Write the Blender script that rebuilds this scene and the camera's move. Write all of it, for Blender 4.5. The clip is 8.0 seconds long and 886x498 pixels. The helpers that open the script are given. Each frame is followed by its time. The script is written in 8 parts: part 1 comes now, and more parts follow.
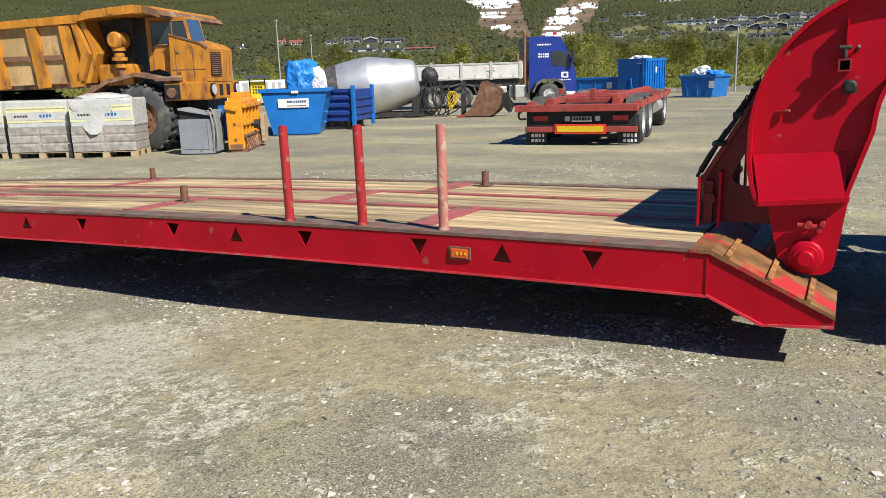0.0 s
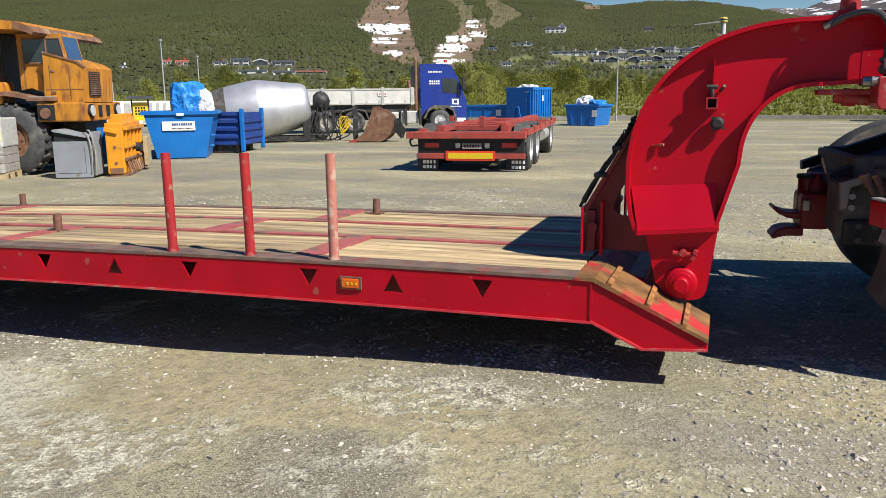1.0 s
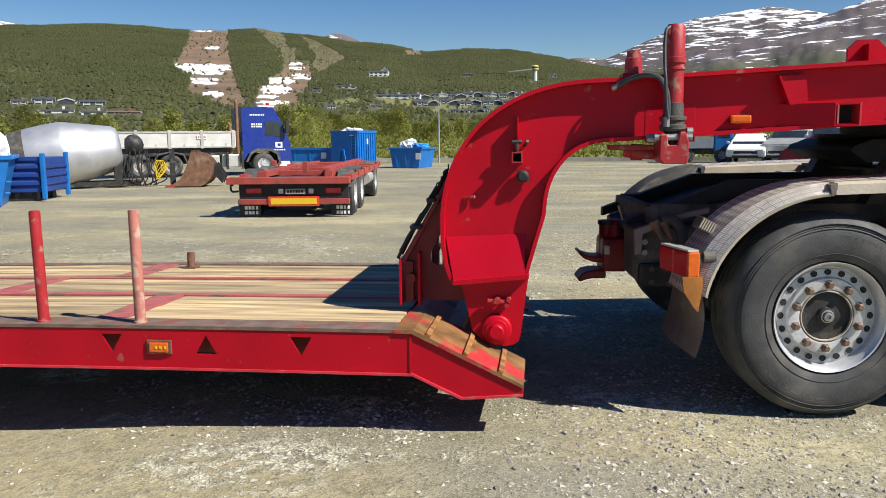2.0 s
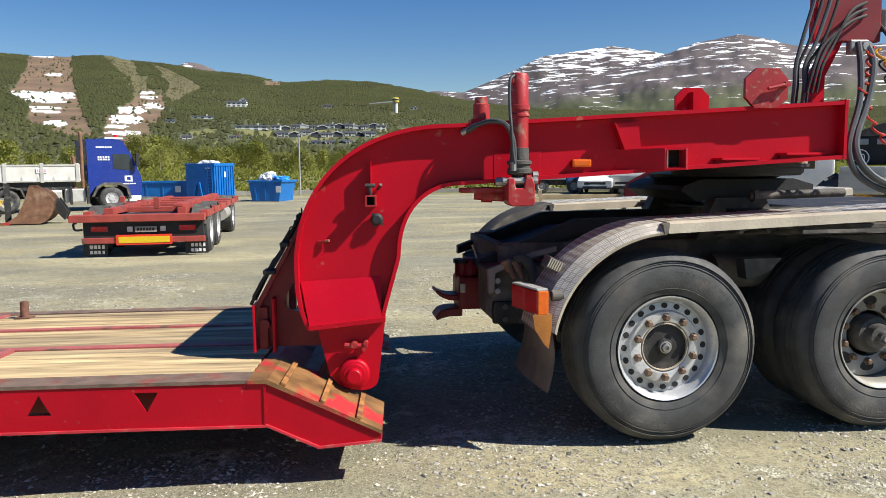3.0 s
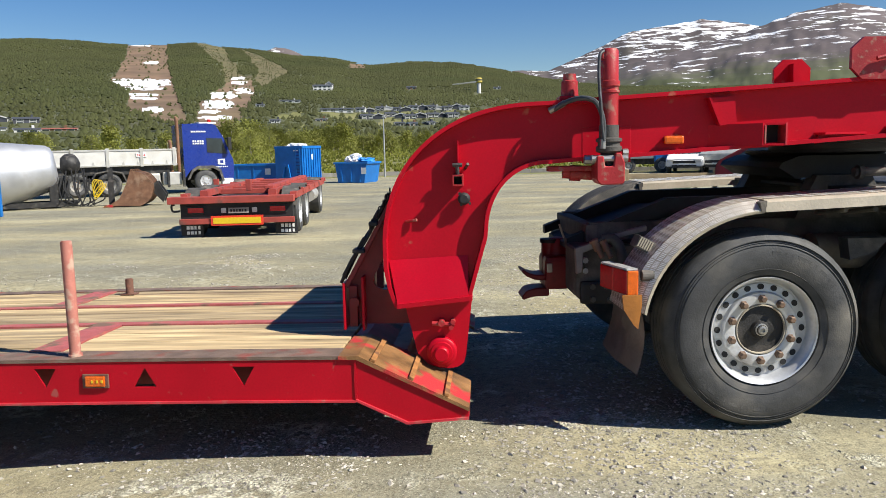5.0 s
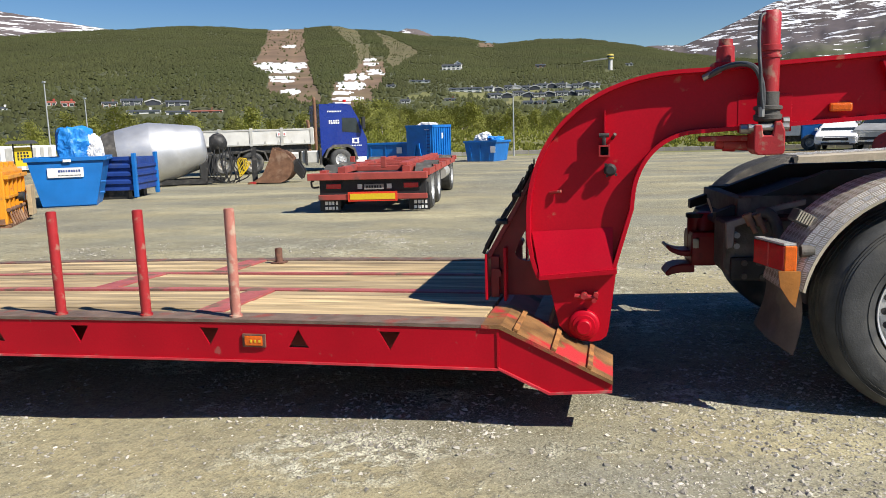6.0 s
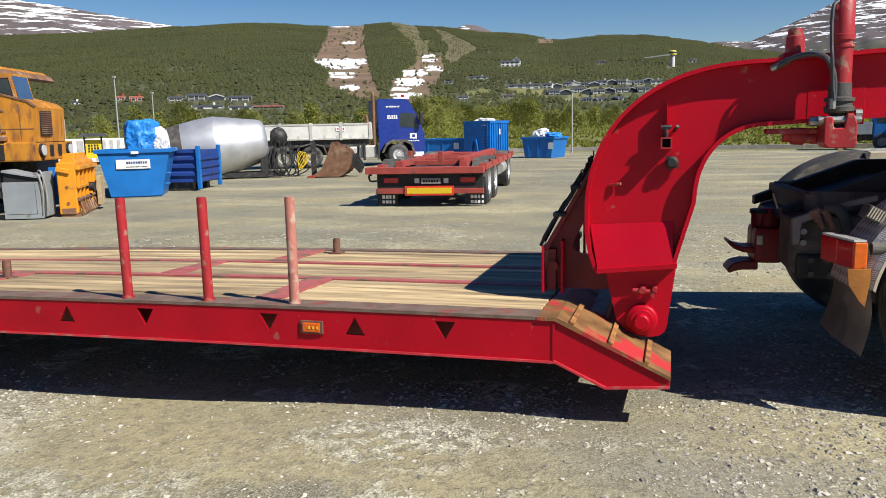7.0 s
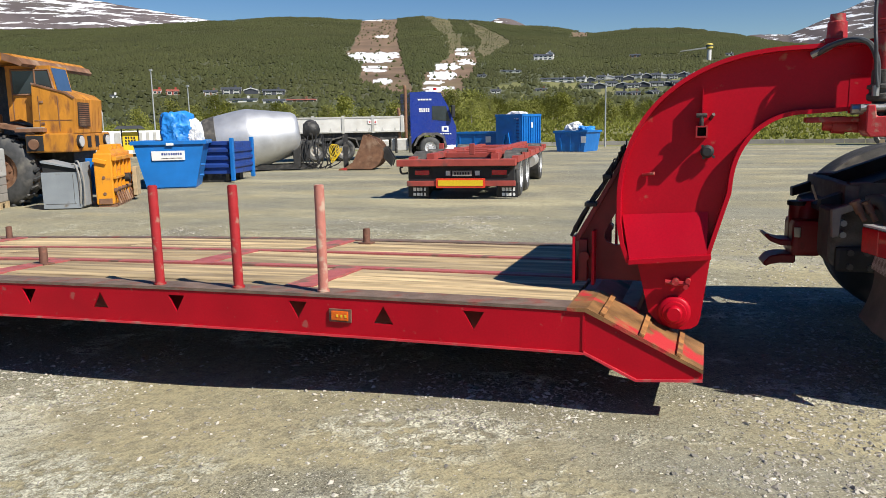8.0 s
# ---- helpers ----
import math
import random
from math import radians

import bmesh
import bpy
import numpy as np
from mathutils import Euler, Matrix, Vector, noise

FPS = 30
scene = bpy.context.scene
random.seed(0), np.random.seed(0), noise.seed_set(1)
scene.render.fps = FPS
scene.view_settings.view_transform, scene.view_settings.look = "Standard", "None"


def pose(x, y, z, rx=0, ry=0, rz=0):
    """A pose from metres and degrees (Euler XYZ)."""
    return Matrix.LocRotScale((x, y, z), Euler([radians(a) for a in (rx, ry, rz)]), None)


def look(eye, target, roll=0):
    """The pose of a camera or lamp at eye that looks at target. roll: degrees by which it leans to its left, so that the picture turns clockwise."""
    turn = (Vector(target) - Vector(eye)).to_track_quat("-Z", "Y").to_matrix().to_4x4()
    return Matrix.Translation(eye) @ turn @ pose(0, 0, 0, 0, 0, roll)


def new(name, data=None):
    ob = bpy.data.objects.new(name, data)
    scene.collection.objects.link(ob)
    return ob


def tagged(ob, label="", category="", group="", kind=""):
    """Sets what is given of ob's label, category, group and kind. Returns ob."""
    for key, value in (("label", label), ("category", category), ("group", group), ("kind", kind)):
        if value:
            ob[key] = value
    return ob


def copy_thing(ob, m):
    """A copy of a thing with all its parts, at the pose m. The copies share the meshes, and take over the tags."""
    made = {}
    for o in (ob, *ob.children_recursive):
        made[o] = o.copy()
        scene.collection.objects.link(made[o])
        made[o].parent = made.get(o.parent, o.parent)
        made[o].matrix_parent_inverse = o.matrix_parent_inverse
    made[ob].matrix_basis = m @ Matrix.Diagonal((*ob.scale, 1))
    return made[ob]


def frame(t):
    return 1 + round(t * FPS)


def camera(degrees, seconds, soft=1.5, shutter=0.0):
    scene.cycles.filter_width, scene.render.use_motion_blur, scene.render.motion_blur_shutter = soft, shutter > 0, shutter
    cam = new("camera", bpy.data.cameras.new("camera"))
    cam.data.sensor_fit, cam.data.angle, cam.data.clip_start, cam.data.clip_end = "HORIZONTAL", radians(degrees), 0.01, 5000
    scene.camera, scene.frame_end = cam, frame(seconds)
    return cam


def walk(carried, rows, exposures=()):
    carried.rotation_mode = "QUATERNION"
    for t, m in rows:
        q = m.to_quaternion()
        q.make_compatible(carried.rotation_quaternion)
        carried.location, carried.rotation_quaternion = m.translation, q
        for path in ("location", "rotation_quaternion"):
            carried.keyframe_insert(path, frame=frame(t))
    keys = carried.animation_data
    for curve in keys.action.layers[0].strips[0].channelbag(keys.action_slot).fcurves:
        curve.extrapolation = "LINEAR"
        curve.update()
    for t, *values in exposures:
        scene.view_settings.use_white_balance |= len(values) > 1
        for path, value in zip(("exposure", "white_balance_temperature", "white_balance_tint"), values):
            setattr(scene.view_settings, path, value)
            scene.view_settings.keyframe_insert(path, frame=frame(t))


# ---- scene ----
cam = camera(59.5, 8.0, soft=0.7)
PATH = [
    (0, (0.000, 0.000, 1.381), (-1.789, 3.468, 0.500), -1.82),
    (0.5, (0.010, 0.011, 1.396), (-1.583, 3.583, 0.558), -1.17),
    (1, (0.011, 0.013, 1.411), (-1.281, 3.719, 0.639), -0.65),
    (1.5, (0.025, 0.023, 1.441), (-0.868, 3.862, 0.760), -0.40),
    (2, (0.068, 0.063, 1.475), (-0.383, 3.996, 0.901), -0.48),
    (2.2, (0.080, 0.079, 1.496), (-0.201, 4.031, 0.947), -0.68),
    (3.3, (0.136, 0.073, 1.549), (0.488, 4.037, 1.147), -0.73),
    (3.5, (0.147, 0.074, 1.553), (0.529, 4.035, 1.151), -0.91),
    (4, (0.152, 0.074, 1.549), (0.490, 4.037, 1.130), -1.13),
    (4.5, (0.138, 0.072, 1.552), (0.272, 4.043, 1.089), -1.38),
    (5, (0.097, 0.069, 1.533), (-0.088, 4.032, 1.018), -1.27),
    (6.3, (-0.005, 0.027, 1.479), (-0.962, 3.861, 0.864), -1.58),
    (6.5, (-0.006, 0.022, 1.472), (-1.023, 3.841, 0.856), -1.42),
    (7, (-0.001, 0.030, 1.460), (-1.104, 3.826, 0.847), -1.24),
    (7.5, (0.002, 0.042, 1.444), (-1.173, 3.815, 0.826), -1.21),
    (8, (-0.000, 0.059, 1.429), (-1.255, 3.802, 0.789), -1.10),
]
walk(cam, [(t, look(eye, target, roll)) for t, eye, target, roll in PATH], [(0.0, 0.50, 6560, 10), (1.5, 0.58, 6560, 10), (3.3, 0.73, 6540, 9), (4.5, 0.73, 6540, 9), (6.3, 0.56, 6560, 10), (8.0, 0.52, 6560, 10)])

# ---- light ----
world = bpy.data.worlds.new("world")
scene.world = world
world.use_nodes = True
wn = world.node_tree.nodes
sky = wn.new("ShaderNodeTexSky")
sky.sky_type = "NISHITA"
sky.sun_disc = False
sky.sun_elevation = radians(45)
sky.sun_rotation = radians(111.7)
sky.air_density, sky.dust_density, sky.ozone_density = 1.0, 0.1, 2.5
wn["Background"].inputs["Strength"].default_value = 0.043
deep = wn.new("ShaderNodeHueSaturation")
deep.inputs["Hue"].default_value = 0.513
deep.inputs["Saturation"].default_value = 1.40
deep.inputs["Value"].default_value = 1.42
world.node_tree.links.new(sky.outputs["Color"], deep.inputs["Color"])
world.node_tree.links.new(deep.outputs["Color"], wn["Background"].inputs["Color"])
sun = new("sun", bpy.data.lights.new("sun", "SUN"))
sun.data.energy, sun.data.angle, sun.data.color = 5.0, radians(0.5), (1.0, 0.955, 0.87)
sun.matrix_world = look((9.3, -3.7, 10.0), (0, 0, 0))

# ---- materials ----
def material(name, color, rough=0.6, metal=0.0, vary=0.25, scale=6.0, second=None, amount=0.5, patch=1.5, bump=0.2, fine=60.0, stretch=(1, 1, 1), edge=0.12, coat=0.0, per_piece=0.0):
    """A surface of one colour with variation at two scales, an optional second colour in patches, and relief."""
    m = bpy.data.materials.new(name)
    m.use_nodes = True
    nt = m.node_tree
    b = nt.nodes["Principled BSDF"]
    link, add = nt.links.new, nt.nodes.new
    co, mp = add("ShaderNodeTexCoord"), add("ShaderNodeMapping")
    mp.inputs["Scale"].default_value = stretch
    link(co.outputs["Object"], mp.inputs["Vector"])

    def noise_at(s, detail=4.0):
        n = add("ShaderNodeTexNoise")
        n.inputs["Scale"].default_value, n.inputs["Detail"].default_value = s, detail
        link(mp.outputs["Vector"], n.inputs["Vector"])
        return n.outputs["Fac"]

    def mix(fac, a, c, blend="MIX"):
        n = add("ShaderNodeMix")
        n.data_type, n.blend_type = "RGBA", blend
        for key, v in ((0, fac), (6, a), (7, c)):
            if isinstance(v, (int, float, tuple)):
                n.inputs[key].default_value = v
            else:
                link(v, n.inputs[key])
        return n.outputs[2]

    def ramp(fac, low, high):
        n = add("ShaderNodeMapRange")
        n.inputs[1].default_value, n.inputs[2].default_value = low, high
        link(fac, n.inputs[0])
        return n.outputs[0]

    lo = tuple(c * (1 - vary) for c in color) + (1,)
    hi = tuple(min(1, c * (1 + vary)) for c in color) + (1,)
    base = mix(ramp(noise_at(scale), 0.3, 0.7), lo, hi)
    base = mix(ramp(noise_at(fine, 2.0), 0.2, 0.8), base, mix(0.35, base, tuple(c * 0.55 for c in color) + (1,)))
    if per_piece:
        info, pr = add("ShaderNodeObjectInfo"), add("ShaderNodeMapRange")
        link(info.outputs["Random"], pr.inputs[0])
        pr.inputs[3].default_value, pr.inputs[4].default_value = 1 - per_piece, 1 + per_piece
        hs = add("ShaderNodeHueSaturation")
        link(base, hs.inputs["Color"])
        link(pr.outputs[0], hs.inputs["Value"])
        base = hs.outputs["Color"]
    r_in = None
    if second:
        low = 0.72 - amount * 0.45
        mask = ramp(noise_at(patch, 8.0), low, low + edge)
        base = mix(mask, base, tuple(second) + (1,))
        r_in = mask
    link(base, b.inputs["Base Color"])
    b.inputs["Metallic"].default_value = metal
    rr = add("ShaderNodeMapRange")
    link(noise_at(scale * 2.3), rr.inputs[0])
    rr.inputs[3].default_value, rr.inputs[4].default_value = max(0.02, rough - 0.12), min(1, rough + 0.12)
    if r_in:
        worn = add("ShaderNodeMath")
        worn.operation = "MULTIPLY_ADD"
        link(r_in, worn.inputs[0])
        worn.inputs[1].default_value = 0.25
        link(rr.outputs[0], worn.inputs[2])
        link(worn.outputs[0], b.inputs["Roughness"])
    else:
        link(rr.outputs[0], b.inputs["Roughness"])
    b.inputs["Coat Weight"].default_value = coat
    if bump:
        bp = add("ShaderNodeBump")
        bp.inputs["Strength"].default_value, bp.inputs["Distance"].default_value = bump, 0.01
        link(noise_at(fine, 5.0), bp.inputs["Height"])
        link(bp.outputs["Normal"], b.inputs["Normal"])
    return m


RED = material("red_paint", (0.43, 0.002, 0.014), 0.40, vary=0.16, scale=2.2, second=(0.33, 0.07, 0.06), amount=0.15, patch=14, bump=0.06, fine=90, edge=0.05)
RED_NECK = material("fresh_red_paint", (0.47, 0.002, 0.016), 0.42, vary=0.10, scale=2.2, second=(0.42, 0.10, 0.07), amount=0.11, patch=7, bump=0.05, fine=90, edge=0.05)
for m in (RED, RED_NECK):
    m.node_tree.nodes["Principled BSDF"].inputs["Specular IOR Level"].default_value = 0.22
STAKE_PALE = material("sun_bleached_red_pipe", (0.45, 0.17, 0.13), 0.65, vary=0.25, scale=9, second=(0.46, 0.32, 0.24), amount=0.48, patch=18, bump=0.15, fine=120)
RED_OLD = material("faded_red_paint", (0.37, 0.018, 0.023), 0.5, vary=0.22, scale=7, second=(0.32, 0.15, 0.11), amount=0.34, patch=22, bump=0.12, fine=120)
RED_EDGE = material("scuffed_red_edge", (0.55, 0.03, 0.045), 0.5, vary=0.2, scale=6, second=(0.35, 0.16, 0.13), amount=0.36, patch=9, bump=0.15, fine=100)
RED_RAIL = material("worn_red_rail_paint", (0.43, 0.11, 0.10), 0.6, vary=0.3, scale=5, second=(0.17, 0.10, 0.07), amount=0.44, patch=5, bump=0.25, fine=100)
# darker red than RED, for inner steelwork, the tow coupling and one car
RED_DARK = material("dark_red_steel", (0.20, 0.008, 0.013), 0.5, vary=0.25, scale=5, second=(0.06, 0.015, 0.015), amount=0.3, patch=6, bump=0.05)
RUST_EDGE = material("rusty_chequered_edge", (0.17, 0.115, 0.085), 0.7, vary=0.4, scale=8, second=(0.24, 0.06, 0.045), amount=0.36, patch=5, bump=0.45, fine=140)
RAMP = material("worn_ramp_steel", (0.23, 0.115, 0.042), 0.55, vary=0.55, scale=7, second=(0.44, 0.02, 0.025), amount=0.47, patch=4.2, bump=0.4, fine=110, edge=0.08)
WOOD = material("weathered_plank", (0.50, 0.37, 0.20), 0.8, vary=0.5, scale=14, second=(0.13, 0.085, 0.05), amount=0.50, patch=3.0, bump=0.5, fine=90, stretch=(0.10, 1, 1), edge=0.16, per_piece=0.2)
WOOD_GREY = material("grey_plank", (0.40, 0.30, 0.17), 0.85, vary=0.5, scale=14, second=(0.10, 0.07, 0.045), amount=0.48, patch=2.5, bump=0.5, fine=90, stretch=(0.10, 1, 1), edge=0.16, per_piece=0.2)
TIMBER = material("pale_timber", (0.42, 0.32, 0.19), 0.8, vary=0.25, scale=10, bump=0.3, stretch=(0.3, 1, 1))
BAR_RUST = material("rust_orange_bar", (0.34, 0.15, 0.045), 0.7, vary=0.4, scale=14, second=(0.16, 0.07, 0.03), amount=0.4, patch=12, bump=0.4, fine=120)
STUB = material("rusty_brown_pipe", (0.16, 0.075, 0.05), 0.75, vary=0.3, scale=12, second=(0.28, 0.12, 0.08), amount=0.3, patch=16, bump=0.3, fine=120)
STEEL = material("bare_steel", (0.42, 0.41, 0.39), 0.45, 0.8, vary=0.2, scale=10, second=(0.25, 0.16, 0.1), amount=0.25, patch=8, bump=0.15)
DARK_STEEL = material("dark_oily_steel", (0.035, 0.034, 0.033), 0.55, 0.3, vary=0.4, scale=9, second=(0.11, 0.10, 0.09), amount=0.35, patch=6, bump=0.4, fine=80)
DIRTY = material("dusty_black_steel", (0.075, 0.07, 0.063), 0.75, 0.0, vary=0.4, scale=8, second=(0.25, 0.22, 0.18), amount=0.45, patch=5, bump=0.4, fine=70, edge=0.3)
RUBBER = material("tyre_rubber", (0.050, 0.051, 0.052), 0.66, vary=0.35, scale=9, second=(0.15, 0.14, 0.12), amount=0.47, patch=3.6, bump=0.18, fine=120, edge=0.25)
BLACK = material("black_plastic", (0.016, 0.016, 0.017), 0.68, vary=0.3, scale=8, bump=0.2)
HOSE = material("grey_hose_rubber", (0.06, 0.065, 0.07), 0.5, vary=0.2, scale=12, bump=0.1)
TREAD = material("polished_tread_bars", (0.86, 0.83, 0.77), 0.35, 0.4, vary=0.15, scale=9, bump=0.05)
FLAP = material("dusty_rubber_flap", (0.19, 0.165, 0.145), 0.7, vary=0.25, scale=7, second=(0.10, 0.09, 0.08), amount=0.3, patch=5, bump=0.2, edge=0.3)
FENDER = material("dusty_chequer_plate", (0.47, 0.415, 0.325), 0.45, 0.1, vary=0.2, scale=5, second=(0.40, 0.35, 0.27), amount=0.38, patch=3, bump=0.2, fine=70, edge=0.3)
RIM = material("painted_steel_rim", (0.60, 0.61, 0.62), 0.38, 0.4, vary=0.14, scale=6, second=(0.20, 0.185, 0.16), amount=0.28, patch=5, bump=0.1, edge=0.2)
NUT = material("rusty_wheel_nut", (0.19, 0.125, 0.085), 0.55, 0.3, vary=0.3, scale=30, bump=0.2)
RIM_DULL = material("dusty_rim", (0.36, 0.35, 0.32), 0.55, 0.3, vary=0.2, scale=6, second=(0.19, 0.16, 0.12), amount=0.4, patch=5, bump=0.15, edge=0.3)
BLUE = material("blue_paint", (0.006, 0.155, 0.50), 0.45, vary=0.18, scale=2, second=(0.02, 0.10, 0.28), amount=0.3, patch=2.2, bump=0.08, edge=0.2)
BLUE_DARK = material("dark_blue_paint", (0.014, 0.05, 0.24), 0.5, vary=0.2, scale=2, second=(0.03, 0.05, 0.14), amount=0.3, patch=3, bump=0.1)
BLUE_CAB = material("blue_cab_paint", (0.012, 0.035, 0.25), 0.28, vary=0.1, scale=1.5, bump=0.0, coat=0.4)
TARP = material("blue_tarpaulin", (0.015, 0.22, 0.66), 0.5, vary=0.25, scale=4, bump=0.5, fine=12)
YELLOW = material("old_yellow_paint", (0.50, 0.205, 0.018), 0.55, vary=0.3, scale=3.5, second=(0.15, 0.055, 0.022), amount=0.455, patch=8, bump=0.2, fine=30, edge=0.22, stretch=(1, 1, 0.35))
YELLOW_PALE = material("bleached_yellow_paint", (0.43, 0.29, 0.13), 0.65, vary=0.25, scale=2.5, second=(0.22, 0.11, 0.05), amount=0.44, patch=6, bump=0.2, fine=30, edge=0.25, stretch=(1, 1, 0.4))
YELLOW_NEW = material("yellow_paint", (0.72, 0.36, 0.02), 0.4, vary=0.12, scale=3, second=(0.25, 0.12, 0.03), amount=0.12, patch=3, bump=0.05)
ORANGE = material("orange_yellow_paint", (0.70, 0.28, 0.012), 0.5, vary=0.12, scale=3, second=(0.25, 0.12, 0.04), amount=0.24, patch=5, bump=0.1)
SILVER = material("brushed_drum_steel", (0.58, 0.59, 0.61), 0.5, 0.7, vary=0.12, scale=2, second=(0.40, 0.38, 0.35), amount=0.3, patch=2, bump=0.05, edge=0.3)
ALU = material("weathered_aluminium", (0.55, 0.54, 0.50), 0.5, 0.5, vary=0.15, scale=3, second=(0.38, 0.33, 0.25), amount=0.3, patch=2, bump=0.1, edge=0.3)
PANEL = material("pale_alloy_panel", (0.66, 0.65, 0.61), 0.5, 0.2, vary=0.12, scale=2, second=(0.45, 0.42, 0.36), amount=0.35, patch=1.5, bump=0.05, edge=0.3)
GREY_BOX = material("grey_sheet_metal", (0.31, 0.34, 0.36), 0.5, 0.2, vary=0.12, scale=3, second=(0.20, 0.17, 0.13), amount=0.18, patch=4, bump=0.1)
GREY_BLOCK = material("grey_block", (0.31, 0.29, 0.265), 0.8, vary=0.2, scale=3, second=(0.25, 0.22, 0.19), amount=0.35, patch=4, bump=0.4, fine=50, edge=0.3)
FILM = material("pale_wrapping_film", (0.54, 0.545, 0.52), 0.3, vary=0.12, scale=5, second=(0.52, 0.54, 0.53), amount=0.4, patch=4, bump=0.6, fine=14, edge=0.2)
FILM_DULL = material("dusty_stretch_film", (0.36, 0.335, 0.30), 0.4, vary=0.35, scale=7, second=(0.26, 0.23, 0.20), amount=0.5, patch=4, bump=0.6, fine=16, edge=0.3)
FILM_YELLOW = material("yellow_printed_film", (0.70, 0.69, 0.38), 0.35, vary=0.15, scale=4, bump=0.5, fine=14)
WHITE = material("white_paint", (0.76, 0.76, 0.75), 0.45, vary=0.06, scale=4, bump=0.03)
WHITE_BAG = material("white_bag", (0.78, 0.79, 0.80), 0.5, vary=0.08, scale=5, bump=0.8, fine=8)
RUST = material("rusty_steel", (0.20, 0.10, 0.055), 0.75, vary=0.35, scale=6, second=(0.36, 0.26, 0.18), amount=0.42, patch=3, bump=0.4, fine=60, edge=0.25)
RED_RUST = material("red_oxide_frame", (0.36, 0.060, 0.045), 0.6, vary=0.22, scale=4, second=(0.14, 0.06, 0.05), amount=0.36, patch=2.5, bump=0.2, edge=0.12)
HANGER = material("faded_orange_plate", (0.36, 0.135, 0.02), 0.6, vary=0.3, scale=8, second=(0.16, 0.06, 0.03), amount=0.42, patch=6, bump=0.15, edge=0.2)
AMBER = material("amber_lens", (0.75, 0.13, 0.005), 0.2, vary=0.15, scale=40, bump=0.3, fine=160, coat=0.5)
RED_LENS = material("red_lens", (0.55, 0.01, 0.012), 0.2, vary=0.15, scale=40, bump=0.3, fine=160, coat=0.5)
CLEAR_LENS = material("clear_lens", (0.6, 0.6, 0.58), 0.15, vary=0.1, scale=40, bump=0.2, coat=0.5)
REFLECT_YELLOW = material("reflector_yellow", (0.75, 0.52, 0.02), 0.4, vary=0.1, scale=30, bump=0.05)
REFLECT_RED = material("reflector_red", (0.75, 0.05, 0.02), 0.4, vary=0.1, scale=30, bump=0.05)
GLASS = material("dark_window_glass", (0.03, 0.04, 0.045), 0.06, vary=0.3, scale=1.5, bump=0.0, coat=0.6)
TINT = material("blue_windscreen", (0.05, 0.10, 0.2), 0.05, vary=0.2, scale=2, bump=0.0, coat=0.6)
GREEN_PAINT = material("green_paint", (0.22, 0.32, 0.16), 0.6, vary=0.2, scale=6, bump=0.1)
COIL_RED = material("red_coiled_hose", (0.55, 0.06, 0.03), 0.4, vary=0.1, scale=20, bump=0.0)
COIL_YELLOW = material("yellow_coiled_hose", (0.75, 0.35, 0.03), 0.4, vary=0.1, scale=20, bump=0.0)
POLE = material("galvanised_pole", (0.48, 0.49, 0.49), 0.5, 0.5, vary=0.1, scale=5, bump=0.05)
HOUSE_DARK = material("dark_stained_cladding", (0.05, 0.055, 0.07), 0.7, vary=0.3, scale=1, bump=0.0)
HOUSE_RED = material("red_cladding", (0.32, 0.04, 0.03), 0.7, vary=0.2, scale=1, bump=0.0)
HOUSE_BROWN = material("brown_cladding", (0.17, 0.09, 0.05), 0.7, vary=0.2, scale=1, bump=0.0)
HOUSE_WHITE = material("white_cladding", (0.62, 0.62, 0.60), 0.6, vary=0.1, scale=1, bump=0.0)
ROOF_DARK = material("dark_roofing", (0.06, 0.065, 0.075), 0.6, vary=0.25, scale=1, bump=0.0)
ROOF_RED = material("red_roofing", (0.34, 0.10, 0.06), 0.6, vary=0.2, scale=1, bump=0.0)
TOWER_YELLOW = material("yellow_cabin_cladding", (0.62, 0.48, 0.10), 0.6, vary=0.1, scale=1, bump=0.0)
BARK = material("birch_bark", (0.40, 0.37, 0.32), 0.85, vary=0.3, scale=3, second=(0.08, 0.07, 0.06), amount=0.35, patch=6, bump=0.2)
LEAF = material("spring_birch_leaf", (0.25, 0.26, 0.05), 0.6, vary=0.35, scale=0.35, bump=0.0, per_piece=0.2)
LEAF_DARK = material("spruce_green", (0.055, 0.066, 0.024), 0.7, vary=0.35, scale=0.1, bump=0.0)
LEAF_HILL = material("hill_birch_green", (0.086, 0.094, 0.030), 0.9, vary=0.22, scale=0.012, second=(0.066, 0.081, 0.027), amount=0.5, patch=0.006, bump=0.0, fine=0.3, edge=0.3)
GRASS = material("spring_grass", (0.17, 0.17, 0.05), 0.85, vary=0.3, scale=0.3, second=(0.26, 0.22, 0.11), amount=0.45, patch=0.12, bump=0.3, fine=6, edge=0.3)
FOREST = material("forest_floor", (0.076, 0.083, 0.031), 0.9, vary=0.35, scale=0.02, second=(0.10, 0.085, 0.05), amount=0.4, patch=0.01, bump=0.0, fine=0.4, edge=0.3)
SLOPE = material("bare_ski_slope", (0.18, 0.115, 0.068), 0.9, vary=0.4, scale=0.03, second=(0.125, 0.11, 0.045), amount=0.48, patch=0.02, bump=0.0, fine=0.3, edge=0.3)
HEATH = material("dry_heath", (0.125, 0.105, 0.045), 0.9, vary=0.35, scale=0.03, second=(0.09, 0.095, 0.034), amount=0.5, patch=0.02, bump=0.0, fine=0.3, edge=0.3)
SNOW = material("old_snow", (0.80, 0.80, 0.80), 0.6, vary=0.06, scale=0.05, bump=0.0, fine=0.2)


